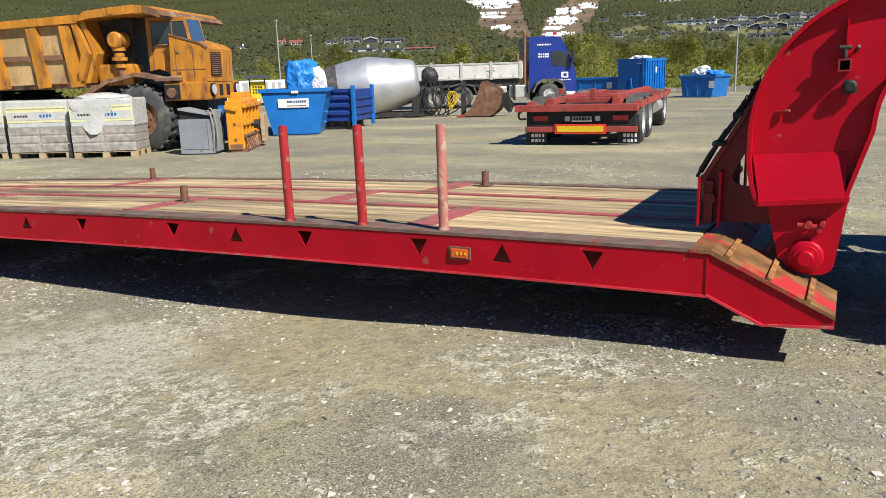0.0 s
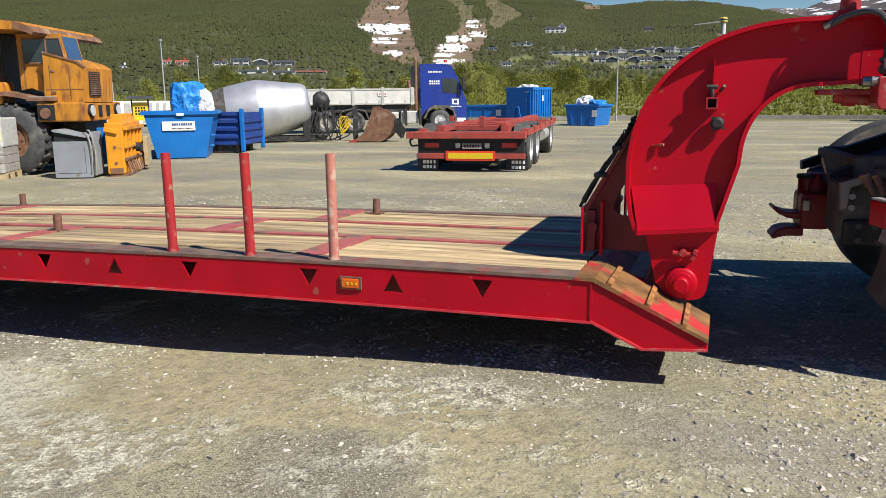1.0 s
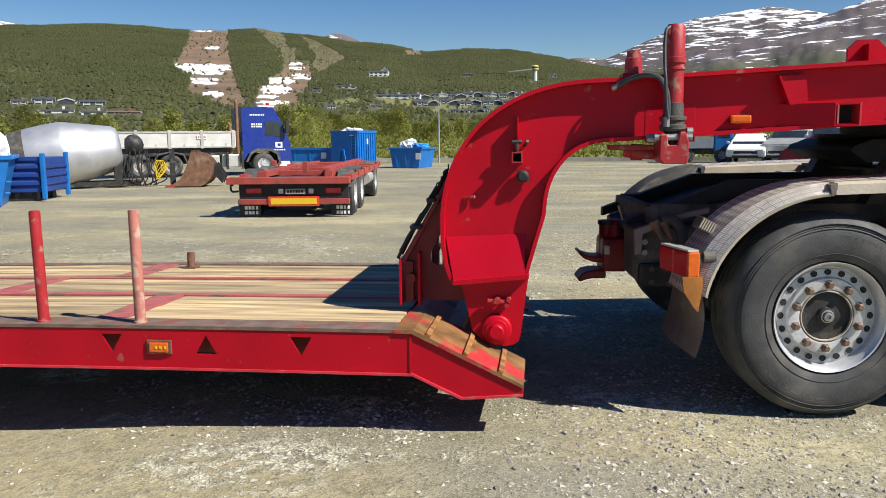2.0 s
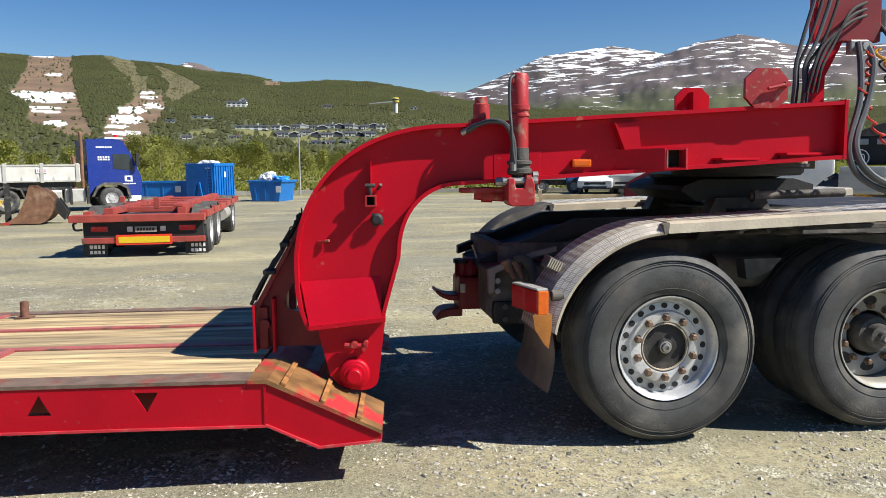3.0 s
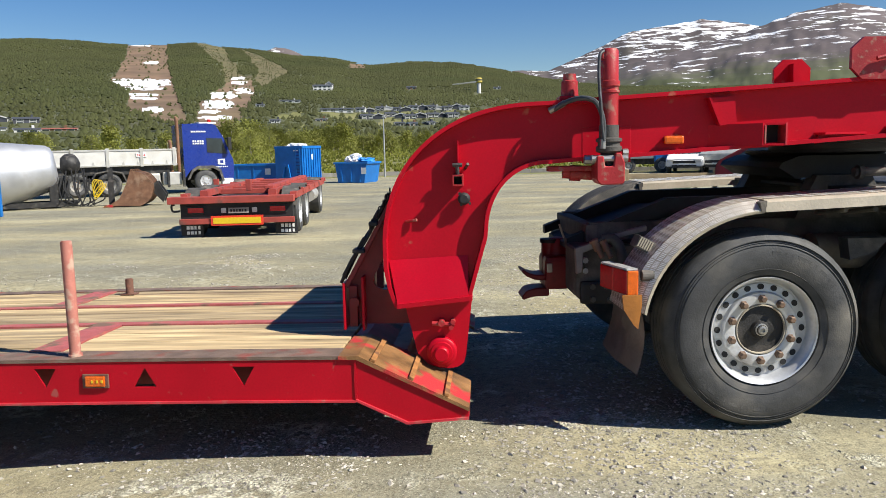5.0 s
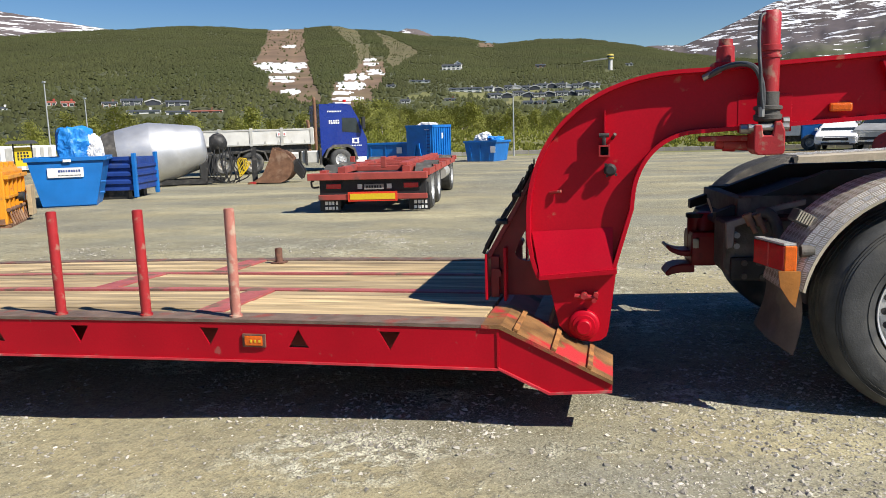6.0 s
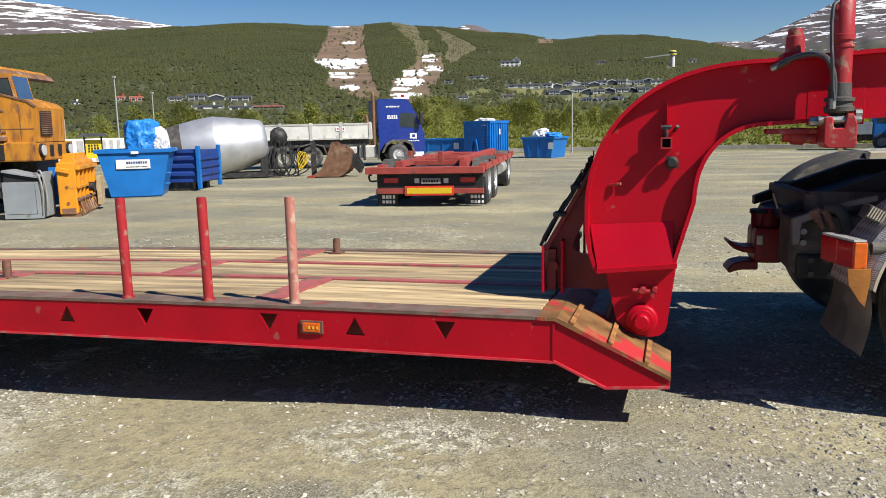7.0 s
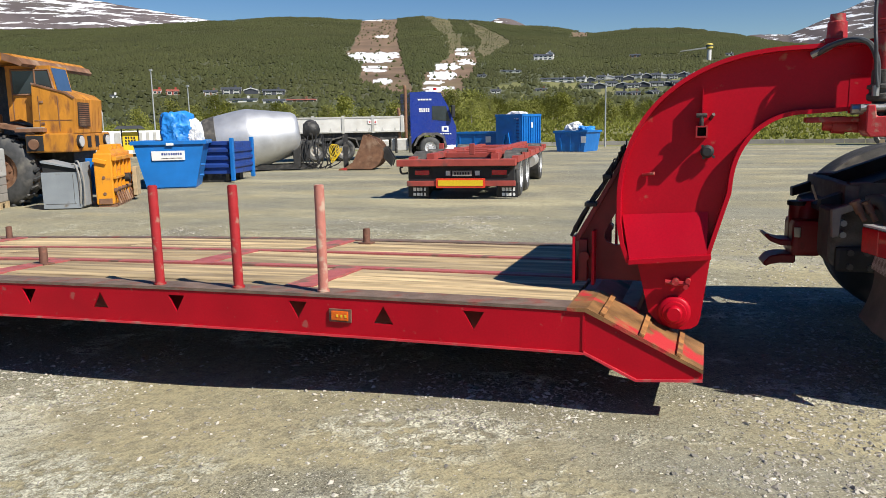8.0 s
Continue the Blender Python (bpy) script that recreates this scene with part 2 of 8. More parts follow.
def leafy(m):
    """Lets some light through the leaves."""
    nt = m.node_tree
    b, out = nt.nodes["Principled BSDF"], nt.nodes["Material Output"]
    tr, mx = nt.nodes.new("ShaderNodeBsdfTranslucent"), nt.nodes.new("ShaderNodeMixShader")
    nt.links.new(b.inputs["Base Color"].links[0].from_socket, tr.inputs["Color"])
    mx.inputs[0].default_value = 0.45
    nt.links.new(b.outputs[0], mx.inputs[1])
    nt.links.new(tr.outputs[0], mx.inputs[2])
    nt.links.new(mx.outputs[0], out.inputs[0])


leafy(LEAF)
leafy(LEAF_HILL)


def gravel_material():
    """Packed gravel: dusty tan, grey and pale patches, pebbles and grit."""
    m = bpy.data.materials.new("packed_gravel")
    m.use_nodes = True
    nt = m.node_tree
    b = nt.nodes["Principled BSDF"]
    link, add = nt.links.new, nt.nodes.new
    co = add("ShaderNodeNewGeometry").outputs["Position"]

    def tex(kind, scale, detail=6.0):
        n = add(kind)
        n.inputs["Scale"].default_value = scale
        if kind == "ShaderNodeTexNoise":
            n.inputs["Detail"].default_value = detail
        link(co, n.inputs["Vector"])
        return n

    def ramp(fac, low, high, a=0.0, c=1.0):
        n = add("ShaderNodeMapRange")
        for k, v in enumerate((low, high, a, c)):
            n.inputs[k + 1].default_value = v
        link(fac, n.inputs[0])
        return n.outputs[0]

    def mix(fac, a, c, blend="MIX"):
        n = add("ShaderNodeMix")
        n.data_type, n.blend_type = "RGBA", blend
        for key, v in ((0, fac), (6, a), (7, c)):
            if isinstance(v, (int, float, tuple)):
                n.inputs[key].default_value = v
            else:
                link(v, n.inputs[key])
        return n.outputs[2]

    def times(a, c):
        n = add("ShaderNodeMath")
        n.operation = "MULTIPLY"
        link(a, n.inputs[0])
        link(c, n.inputs[1])
        return n.outputs[0]

    def stretched(scale, sx, sy, turn):
        mp = add("ShaderNodeMapping")
        mp.inputs["Scale"].default_value = (sx, sy, 1)
        mp.inputs["Rotation"].default_value = (0, 0, radians(turn))
        link(co, mp.inputs["Vector"])
        n = tex("ShaderNodeTexNoise", scale, 7.0)
        link(mp.outputs["Vector"], n.inputs["Vector"])
        return n.outputs["Fac"]

    def most(a, c):
        n = add("ShaderNodeMath")
        n.operation = "MAXIMUM"
        link(a, n.inputs[0])
        link(c, n.inputs[1])
        return n.outputs[0]

    def spot(x, y, rx, ry, turn=0.0):
        """An uneven patch of the yard round one place, fading over its rim."""
        mp = add("ShaderNodeMapping")
        mp.vector_type = "TEXTURE"
        mp.inputs["Location"].default_value = (x, y, 0)
        mp.inputs["Rotation"].default_value = (0, 0, radians(turn))
        mp.inputs["Scale"].default_value = (rx, ry, 50)
        link(co, mp.inputs["Vector"])
        far = add("ShaderNodeVectorMath")
        far.operation = "LENGTH"
        link(mp.outputs["Vector"], far.inputs[0])
        wob = add("ShaderNodeMath")
        wob.operation = "MULTIPLY_ADD"
        link(ragged.outputs["Fac"], wob.inputs[0])
        wob.inputs[1].default_value = 1.6
        link(far.outputs["Value"], wob.inputs[2])
        return ramp(wob.outputs[0], 1.95, 1.5)

    big, small = tex("ShaderNodeTexNoise", 0.5, 8.0), tex("ShaderNodeTexNoise", 7.0, 8.0)
    grit, speck = tex("ShaderNodeTexNoise", 95.0, 3.0), tex("ShaderNodeTexNoise", 34.0, 5.0)
    area = tex("ShaderNodeTexNoise", 0.9, 5.0)
    ragged = tex("ShaderNodeTexNoise", 2.6, 8.0)
    # trodden smooth clay against loose grey grit
    loose = ramp(stretched(1.0, 0.34, 0.62, 20), 0.44, 0.60)
    loose = most(loose, spot(-1.65, 2.4, 0.75, 0.5, 20))
    shingle = spot(-3.95, 2.5, 0.75, 1.2)
    smooth = most(spot(-3.85, 3.1, 0.55, 0.5), spot(-2.6, 1.65, 0.6, 0.35))
    col = mix(ramp(big.outputs["Fac"], 0.42, 0.58), (0.355, 0.303, 0.192, 1), (0.285, 0.258, 0.186, 1))
    col = mix(ramp(stretched(1.0, 0.22, 0.48, 14), 0.46, 0.60, 0.0, 0.85), col, (0.46, 0.405, 0.275, 1))
    col = mix(ramp(stretched(1.0, 0.16, 0.55, 5), 0.50, 0.60, 0.0, 0.7), col, (0.24, 0.232, 0.205, 1))
    col = mix(ramp(stretched(1.0, 0.30, 0.75, -12), 0.53, 0.64, 0.0, 0.7), col, (0.20, 0.18, 0.14, 1))
    col = mix(times(loose, ramp(area.outputs["Fac"], 0.40, 0.62, 0.25, 0.85)), col, (0.185, 0.178, 0.155, 1))
    col = mix(smooth, col, (0.47, 0.405, 0.27, 1))
    col = mix(shingle, col, (0.45, 0.43, 0.36, 1))
    col = mix(ramp(tex("ShaderNodeTexNoise", 17.0, 6.0).outputs["Fac"], 0.48, 0.66, 0.0, 0.55), col, (0.16, 0.145, 0.11, 1))
    col = mix(ramp(small.outputs["Fac"], 0.52, 0.68, 0.0, 0.5), col, (0.19, 0.162, 0.11, 1))
    rough_at = ramp(most(loose, shingle), 0.0, 1.0, 0.5, 1.0)
    col = mix(times(ramp(grit.outputs["Fac"], 0.50, 0.62, 0.0, 0.8), rough_at), col, (0.085, 0.075, 0.055, 1))
    col = mix(times(ramp(tex("ShaderNodeTexNoise", 130.0, 2.0).outputs["Fac"], 0.58, 0.68, 0.0, 0.8), rough_at), col, (0.58, 0.53, 0.42, 1))
    # pale cracked crust in broken patches, and pale pebbles
    crust = tex("ShaderNodeTexNoise", 11.0, 10.0)
    crust.inputs["Roughness"].default_value = 0.65
    patch_at = tex("ShaderNodeTexNoise", 1.3, 9.0)
    patch_at.inputs["Roughness"].default_value = 0.62
    heart = most(spot(-3.0, 2.35, 0.95, 0.55, 25), spot(-1.25, 3.45, 0.6, 0.28, 10))
    where = most(ramp(patch_at.outputs["Fac"], 0.54, 0.63), heart)
    pale = times(ramp(crust.outputs["Fac"], 0.44, 0.52), where)
    apart = add("ShaderNodeSeparateXYZ")
    link(co, apart.inputs[0])
    pale = times(pale, ramp(apart.outputs["Y"], 12.0, 6.5, 0.12, 1.0))
    wave = tex("ShaderNodeTexNoise", 9.0, 5.0)
    bent = add("ShaderNodeVectorMath")
    bent.operation = "MULTIPLY_ADD"
    link(wave.outputs["Color"], bent.inputs[0])
    bent.inputs[1].default_value = (0.12, 0.12, 0.0)
    link(co, bent.inputs[2])
    crack = tex("ShaderNodeTexVoronoi", 24.0)
    crack.feature = "DISTANCE_TO_EDGE"
    link(bent.outputs["Vector"], crack.inputs["Vector"])
    pale = times(pale, ramp(crack.outputs["Distance"], 0.0, 0.10, 0.55, 1.0))
    pale = times(pale, ramp(tex("ShaderNodeTexNoise", 60.0, 4.0).outputs["Fac"], 0.36, 0.54, 0.35, 1.0))
    cells = tex("ShaderNodeTexVoronoi", 42.0)
    pebble = times(ramp(cells.outputs["Distance"], 0.42, 0.28), ramp(cells.outputs["Color"], 0.90, 0.93))
    chosen = most(pale, pebble)
    col = mix(chosen, col, (0.68, 0.64, 0.53, 1))
    col = mix(times(ramp(speck.outputs["Fac"], 0.60, 0.70, 0.0, 0.7), rough_at), col, (0.07, 0.062, 0.05, 1))
    col = mix(1.0, col, (0.985, 1.01, 0.93, 1), "MULTIPLY")
    link(col, b.inputs["Base Color"])
    b.inputs["Roughness"].default_value = 0.92
    b.inputs["Specular IOR Level"].default_value = 0.25
    bp, bp2 = add("ShaderNodeBump"), add("ShaderNodeBump")
    bp.inputs["Strength"].default_value, bp.inputs["Distance"].default_value = 0.8, 0.02
    link(chosen, bp.inputs["Height"])
    bp2.inputs["Strength"].default_value, bp2.inputs["Distance"].default_value = 1.0, 0.010
    link(speck.outputs["Fac"], bp2.inputs["Height"])
    link(bp.outputs["Normal"], bp2.inputs["Normal"])
    link(bp2.outputs["Normal"], b.inputs["Normal"])
    return m


GRAVEL = gravel_material()


def stone_material():
    m = material("loose_stone", (0.40, 0.37, 0.31), 0.9, vary=0.3, scale=6, bump=0.2, fine=120)
    nt = m.node_tree
    b = nt.nodes["Principled BSDF"]
    geo, hs, rr = nt.nodes.new("ShaderNodeNewGeometry"), nt.nodes.new("ShaderNodeHueSaturation"), nt.nodes.new("ShaderNodeMapRange")
    src = b.inputs["Base Color"].links[0].from_socket
    nt.links.new(geo.outputs["Random Per Island"], rr.inputs[0])
    rr.inputs[3].default_value, rr.inputs[4].default_value = 0.5, 1.35
    nt.links.new(rr.outputs[0], hs.inputs["Value"])
    nt.links.new(src, hs.inputs["Color"])
    nt.links.new(hs.outputs["Color"], b.inputs["Base Color"])
    return m


STONE = stone_material()


# ---- building helpers ----
def put(name, bm, mat, parent=None, label="", m=None, smooth=False):
    """Links a bmesh as one mesh object."""
    me = bpy.data.meshes.new(name)
    bmesh.ops.recalc_face_normals(bm, faces=bm.faces)
    bm.to_mesh(me)
    bm.free()
    for one in mat if isinstance(mat, (list, tuple)) else [mat]:
        me.materials.append(one)
    if smooth:
        for poly in me.polygons:
            poly.use_smooth = True
        me.set_sharp_from_angle(angle=radians(38))
    ob = new(name, me)
    if parent:
        ob.parent = parent
    if m is not None:
        ob.matrix_basis = m
    if label:
        tagged(ob, label)
    return ob


def part(name, bm, mat, parent, label="", m=None, smooth=False):
    return put(name, bm, mat, parent, label, m, smooth)


def thing(name, m, label, category, group="", kind=""):
    e = new(name)
    e.empty_display_size = 0.2
    e.matrix_basis = m
    return tagged(e, label, category, group, kind)


def B():
    return bmesh.new()


def box(bm, x0, x1, y0, y1, z0, z1, bevel=0.0, m=None):
    made = bmesh.ops.create_cube(bm, size=1.0)["verts"]
    t = Matrix.Translation(((x0 + x1) / 2, (y0 + y1) / 2, (z0 + z1) / 2)) @ Matrix.Diagonal((abs(x1 - x0), abs(y1 - y0), abs(z1 - z0), 1))
    bmesh.ops.transform(bm, matrix=t if m is None else m @ t, verts=made)
    if bevel:
        edges = list({e for v in made for e in v.link_edges})
        bmesh.ops.bevel(bm, geom=edges, offset=bevel, segments=2, affect="EDGES", profile=0.6)
    return bm


def prism(bm, outline, a, b, axis="y", bevel=0.0):
    """An outline in two coordinates, drawn out from a to b along an axis: y takes (x, z), x takes (y, z), z takes (x, y)."""
    def at(u, v, w):
        return {"y": (u, w, v), "x": (w, u, v), "z": (u, v, w)}[axis]
    lo = [bm.verts.new(at(u, v, a)) for u, v in outline]
    hi = [bm.verts.new(at(u, v, b)) for u, v in outline]
    faces = [bm.faces.new(lo), bm.faces.new(hi[::-1])]
    n = len(outline)
    for i in range(n):
        faces.append(bm.faces.new((lo[i], hi[i], hi[(i + 1) % n], lo[(i + 1) % n])))
    bmesh.ops.recalc_face_normals(bm, faces=faces)
    if bevel:
        bmesh.ops.bevel(bm, geom=list({e for f in faces for e in f.edges}), offset=bevel, segments=1, affect="EDGES")
    return bm


def frame_of(d):
    d = Vector(d).normalized()
    return d.to_track_quat("Z", "Y").to_matrix()


def rod(bm, p, q, r, seg=12, r2=None):
    p, q = Vector(p), Vector(q)
    rot = frame_of(q - p)
    r2 = r if r2 is None else r2
    rings = []
    for c, rad in ((p, r), (q, r2)):
        rings.append([bm.verts.new(c + rot @ Vector((rad * math.cos(2 * math.pi * i / seg), rad * math.sin(2 * math.pi * i / seg), 0))) for i in range(seg)])
    for i in range(seg):
        j = (i + 1) % seg
        bm.faces.new((rings[0][i], rings[0][j], rings[1][j], rings[1][i]))
    bm.faces.new(rings[0][::-1])
    bm.faces.new(rings[1])
    return bm


def pipe(bm, points, r, seg=8, steps=6):
    """A tube along a smooth line through the points."""
    pts = [Vector(p) for p in points]
    line = []
    for i in range(len(pts) - 1):
        p0, p1, p2, p3 = pts[max(i - 1, 0)], pts[i], pts[i + 1], pts[min(i + 2, len(pts) - 1)]
        for k in range(steps):
            t = k / steps
            line.append(0.5 * (2 * p1 + (p2 - p0) * t + (2 * p0 - 5 * p1 + 4 * p2 - p3) * t * t + (3 * p1 - p0 - 3 * p2 + p3) * t ** 3))
    line.append(pts[-1])
    rings, side = [], None
    for i, p in enumerate(line):
        d = (line[min(i + 1, len(line) - 1)] - line[max(i - 1, 0)]).normalized()
        side = (side - d * side.dot(d)).normalized() if side else d.orthogonal().normalized()
        up = d.cross(side)
        rings.append([bm.verts.new(p + r * (math.cos(2 * math.pi * k / seg) * side + math.sin(2 * math.pi * k / seg) * up)) for k in range(seg)])
    for a, b in zip(rings, rings[1:]):
        for k in range(seg):
            bm.faces.new((a[k], a[(k + 1) % seg], b[(k + 1) % seg], b[k]))
    bm.faces.new(rings[0][::-1])
    bm.faces.new(rings[-1])
    return bm


def lathe(bm, profile, seg=48, m=None, closed=False):
    """Turns a profile of (radius, y) round the y axis."""
    rings = []
    for r, y in profile:
        rings.append([bm.verts.new((r * math.cos(2 * math.pi * i / seg), y, r * math.sin(2 * math.pi * i / seg))) for i in range(seg)] if r > 1e-5 else [bm.verts.new((0, y, 0))])
    pairs = list(zip(rings, rings[1:])) + ([(rings[-1], rings[0])] if closed else [])
    for a, b in pairs:
        for i in range(seg):
            j = (i + 1) % seg
            face = [a[i], a[j], b[j], b[i]] if len(a) > 1 and len(b) > 1 else ([a[0], b[j], b[i]] if len(b) > 1 else [a[i], a[j], b[0]])
            bm.faces.new(face)
    if m is not None:
        bmesh.ops.transform(bm, matrix=m, verts=[v for ring in rings for v in ring])
    return bm


def grid_loft(bm, rows, thick_dir=None):
    """Joins rows of points into one skin."""
    vs = [[bm.verts.new(p) for p in row] for row in rows]
    for a, b in zip(vs, vs[1:]):
        for i in range(len(a) - 1):
            bm.faces.new((a[i], a[i + 1], b[i + 1], b[i]))
    return bm


def blob(bm, c, size, seed, rough=0.25, sub=2, flat=None):
    """An uneven lump."""
    made = bmesh.ops.create_icosphere(bm, subdivisions=sub, radius=1.0)["verts"]
    off = Vector((seed * 7.3, seed * 3.1, seed * 1.7))
    for v in made:
        n = noise.noise(v.co * 1.6 + off) * rough + noise.noise(v.co * 4.1 + off) * rough * 0.5
        p = v.co * (1 + n)
        v.co = Vector(c) + Vector((p.x * size[0], p.y * size[1], p.z * size[2]))
        if flat is not None:
            v.co.z = max(v.co.z, flat)
    return bm


def bars(bm, x0, x1, y, z0, z1, n, rows=1, depth=0.003, seed=1, slant=0.0):
    """Rows of small raised bars that stand for writing on a plane that faces -y."""
    rnd = random.Random(seed)
    for k in range(rows):
        h = (z1 - z0) / rows
        lo, hi = z0 + k * h + h * 0.12, z0 + (k + 1) * h - h * 0.12
        w = (x1 - x0) / n
        for i in range(n):
            a = x0 + i * w + w * 0.12
            box(bm, a, a + w * rnd.uniform(0.55, 0.78), y - depth, y, lo, hi)
    return bm


# ---- ground, hills and mountains ----
def table(x, pairs):
    return float(np.interp(x, [p[0] for p in pairs], [p[1] for p in pairs]))


RIDGE = [(-180, 3), (-90, 6), (-60, 6.9), (-47, 6.3), (-41, 6.6), (-36, 7.1), (-29.6, 7.55), (-24, 7.33), (-21.7, 7.45), (-19.3, 7.58), (-17.7, 7.3), (-16, 7.15), (-13, 6.82), (-10.8, 6.6), (-7.9, 6.1), (-5.1, 6.2), (-1.6, 6.16), (2.5, 5.4), (5.8, 4.7), (10, 4.1), (20, 3.7), (35, 3.5), (60, 3.5), (120, 3), (180, 3)]
FOOT, CREST = 150.0, 1300.0
DIP = [(-10, 0.0), (-7, -0.19), (-4.3, -0.20), (-3, -0.17), (-1.8, -0.08), (0, -0.02), (1.2, 0.0)]


def ridge(az):
    return table(az, RIDGE) + 0.10 * noise.noise((az * 0.35, 3.0, 0.0)) + 0.05 * noise.noise((az * 1.4, 8.0, 0.0))


def ground_z(x, y):
    r, az = math.hypot(x, y), math.degrees(math.atan2(x, y))
    z = table(x, DIP) * min(1.0, max(0.0, (9.4 - y) / 3.6)) if -2 < y < 9.4 else 0.0
    if r > 58:
        z += 0.9 * min(1, (r - 58) / 40)
    if r > FOOT:
        top = CREST * math.tan(radians(ridge(az)))
        s = min(1.0, (r - FOOT) / (CREST - FOOT))
        roll = 1 + 0.10 * noise.noise((x * 0.004, y * 0.004, 1.0)) * (1 - s)
        z += (top - 0.9) * s ** 1.25 * roll
        if r > CREST:
            z -= (r - CREST) * 0.25
    return z


# ski runs as outlines in degrees round and above the yard, and the snow left on them (middle and half sizes)
FIRST_RUN = [(-23.9, 8.5), (-21.6, 8.5), (-21.45, 5.9), (-21.0, 3.8), (-20.4, 2.1), (-21.7, 2.1), (-24.5, 3.1), (-24.0, 4.4), (-25.3, 4.9), (-24.2, 6.4)]
SECOND_RUN = [(-20.4, 8.5), (-19.1, 8.5), (-17.3, 6.6), (-16.6, 5.4), (-15.8, 5.3), (-15.9, 3.9), (-17.2, 2.2), (-16.7, 0.9), (-18.1, 0.0), (-18.6, 0.9), (-20.0, 2.1), (-19.6, 3.3), (-17.8, 5.0), (-18.4, 6.4)]
THIRD_RUN = [(-16.7, 7.15), (-16.0, 6.95), (-13.3, 5.65), (-13.8, 5.3), (-15.3, 4.5), (-15.8, 4.75), (-15.45, 5.75)]
SNOW_LEFT = [(-23.36, 4.85, 1.9, 0.24), (-23.4, 4.46, 1.5, 0.11), (-23.3, 4.06, 1.0, 0.10), (-23.25, 3.83, 0.9, 0.09), (-22.7, 3.05, 0.7, 0.2), (-22.6, 6.18, 0.5, 0.11), (-23.2, 7.3, 0.7, 0.07), (-17.0, 5.19, 0.55, 0.11), (-16.9, 4.89, 0.55, 0.1), (-16.7, 4.41, 0.55, 0.1), (-16.5, 4.21, 0.66, 0.09), (-18.0, 4.01, 0.92, 0.22), (-18.35, 3.4, 1.05, 0.28), (-19.0, 2.88, 0.7, 0.12), (-18.6, 2.49, 1.1, 0.13), (-17.6, 1.5, 0.33, 0.1)]


def inside(x, y, outline):
    hit = False
    for (x0, y0), (x1, y1) in zip(outline, outline[1:] + outline[:1]):
        if (y0 > y) != (y1 > y) and x < (x1 - x0) * (y - y0) / (y1 - y0) + x0:
            hit = not hit
    return hit


def run_of(az, el):
    """What covers the hillside: ski runs, snow on them, meadow or woods."""
    if not -27 < az < 5:
        return "forest"
    a = az + 0.18 * noise.noise((az * 1.2, el * 3.0, 4.0)) + 0.10 * noise.noise((az * 4.0, el * 8.0, 7.0))
    for x, y, w, h in SNOW_LEFT:
        u, v = (az - x) / w, (el - y - 0.06 * noise.noise((az * 1.6, y * 5, 3.0))) / h
        if abs(u) < 1.2 and u * u * u * u + v * v < 1 + 0.9 * noise.noise((az * 3.5, el * 9.0, 11.0)):
            return "snow"
    b = az + 0.55 * noise.noise((az * 1.3, el * 2.2, 14.0)) + 0.25 * noise.noise((az * 4.5, el * 7.0, 17.0))
    if inside(a, el, FIRST_RUN):
        return "slope"
    if inside(b, el, SECOND_RUN):
        return "slope" if el + 0.5 * noise.noise((az * 2.0, el * 3.0, 21.0)) < 5.0 else "heath"
    if inside(b, el, THIRD_RUN):
        return "heath"
    if -9.2 < a < -8.0 and 5.75 < el < 6.15:
        return "slope"
    if -14.5 < az < 4 and 1.7 < el < 2.8 and noise.noise((az * 0.8, el * 2.6, 31.0)) > 0.08:
        return "meadow"
    return "forest"


def build_ground():
    azs = [-180 + 4 * i for i in range(31)] + [-60 + 0.3 * i for i in range(1, 110)] + [-27 + 0.07 * i for i in range(200)] + [-13 + 0.3 * i for i in range(211)] + [51 + 4 * i for i in range(33)]
    azs = sorted({round(a, 3) for a in azs if a < 179.9})
    rs = [0.0, 0.8, 1.6, 2.2, 2.8, 3.4, 4, 4.6, 5.3, 6, 7, 8, 9, 10, 12, 14, 20, 28, 36, 44, 50, 56, 62, 70, 80, 92, 105, 120, 135, 150] + [150 + 1150 * ((i + 1) / 150) ** 1.15 for i in range(150)] + [1340, 1500, 1900, 2600, 4400]
    verts, faces, mats = [(0.0, 0.0, 0.0)], [], []
    n = len(azs)
    for r in rs[1:]:
        for a in azs:
            x, y = r * math.sin(radians(a)), r * math.cos(radians(a))
            verts.append((x, y, ground_z(x, y)))
    cover = {"gravel": 0, "grass": 1, "forest": 2, "slope": 3, "snow": 4, "meadow": 1, "heath": 5}
    for k in range(len(rs) - 1):
        for i in range(n):
            j = (i + 1) % n
            if k == 0:
                faces.append((0, 1 + i, 1 + j))
                mats.append(0)
                continue
            o, p = 1 + (k - 1) * n, 1 + k * n
            faces.append((o + i, p + i, p + j, o + j))
            rm, am = (rs[k] + rs[k + 1]) / 2, azs[i]
            if rm < 47:
                kind = "gravel"
            elif rm < 140:
                kind = "grass"
            else:
                z = ground_z(rm * math.sin(radians(am)), rm * math.cos(radians(am)))
                kind = run_of(am, math.degrees(math.atan2(z - 1.5, rm))) if -60 < am < 50 else "forest"
            mats.append(cover[kind])
    me = bpy.data.meshes.new("ground")
    me.from_pydata(verts, [], faces)
    for m in (GRAVEL, GRASS, FOREST, SLOPE, SNOW, HEATH):
        me.materials.append(m)
    me.polygons.foreach_set("material_index", mats)
    for p in me.polygons:
        p.use_smooth = True
    me.update()
    return tagged(new("ground", me), "dusty packed gravel yard with grassy verge and wooded hills behind", "ground", kind="structure")


ground = build_ground()


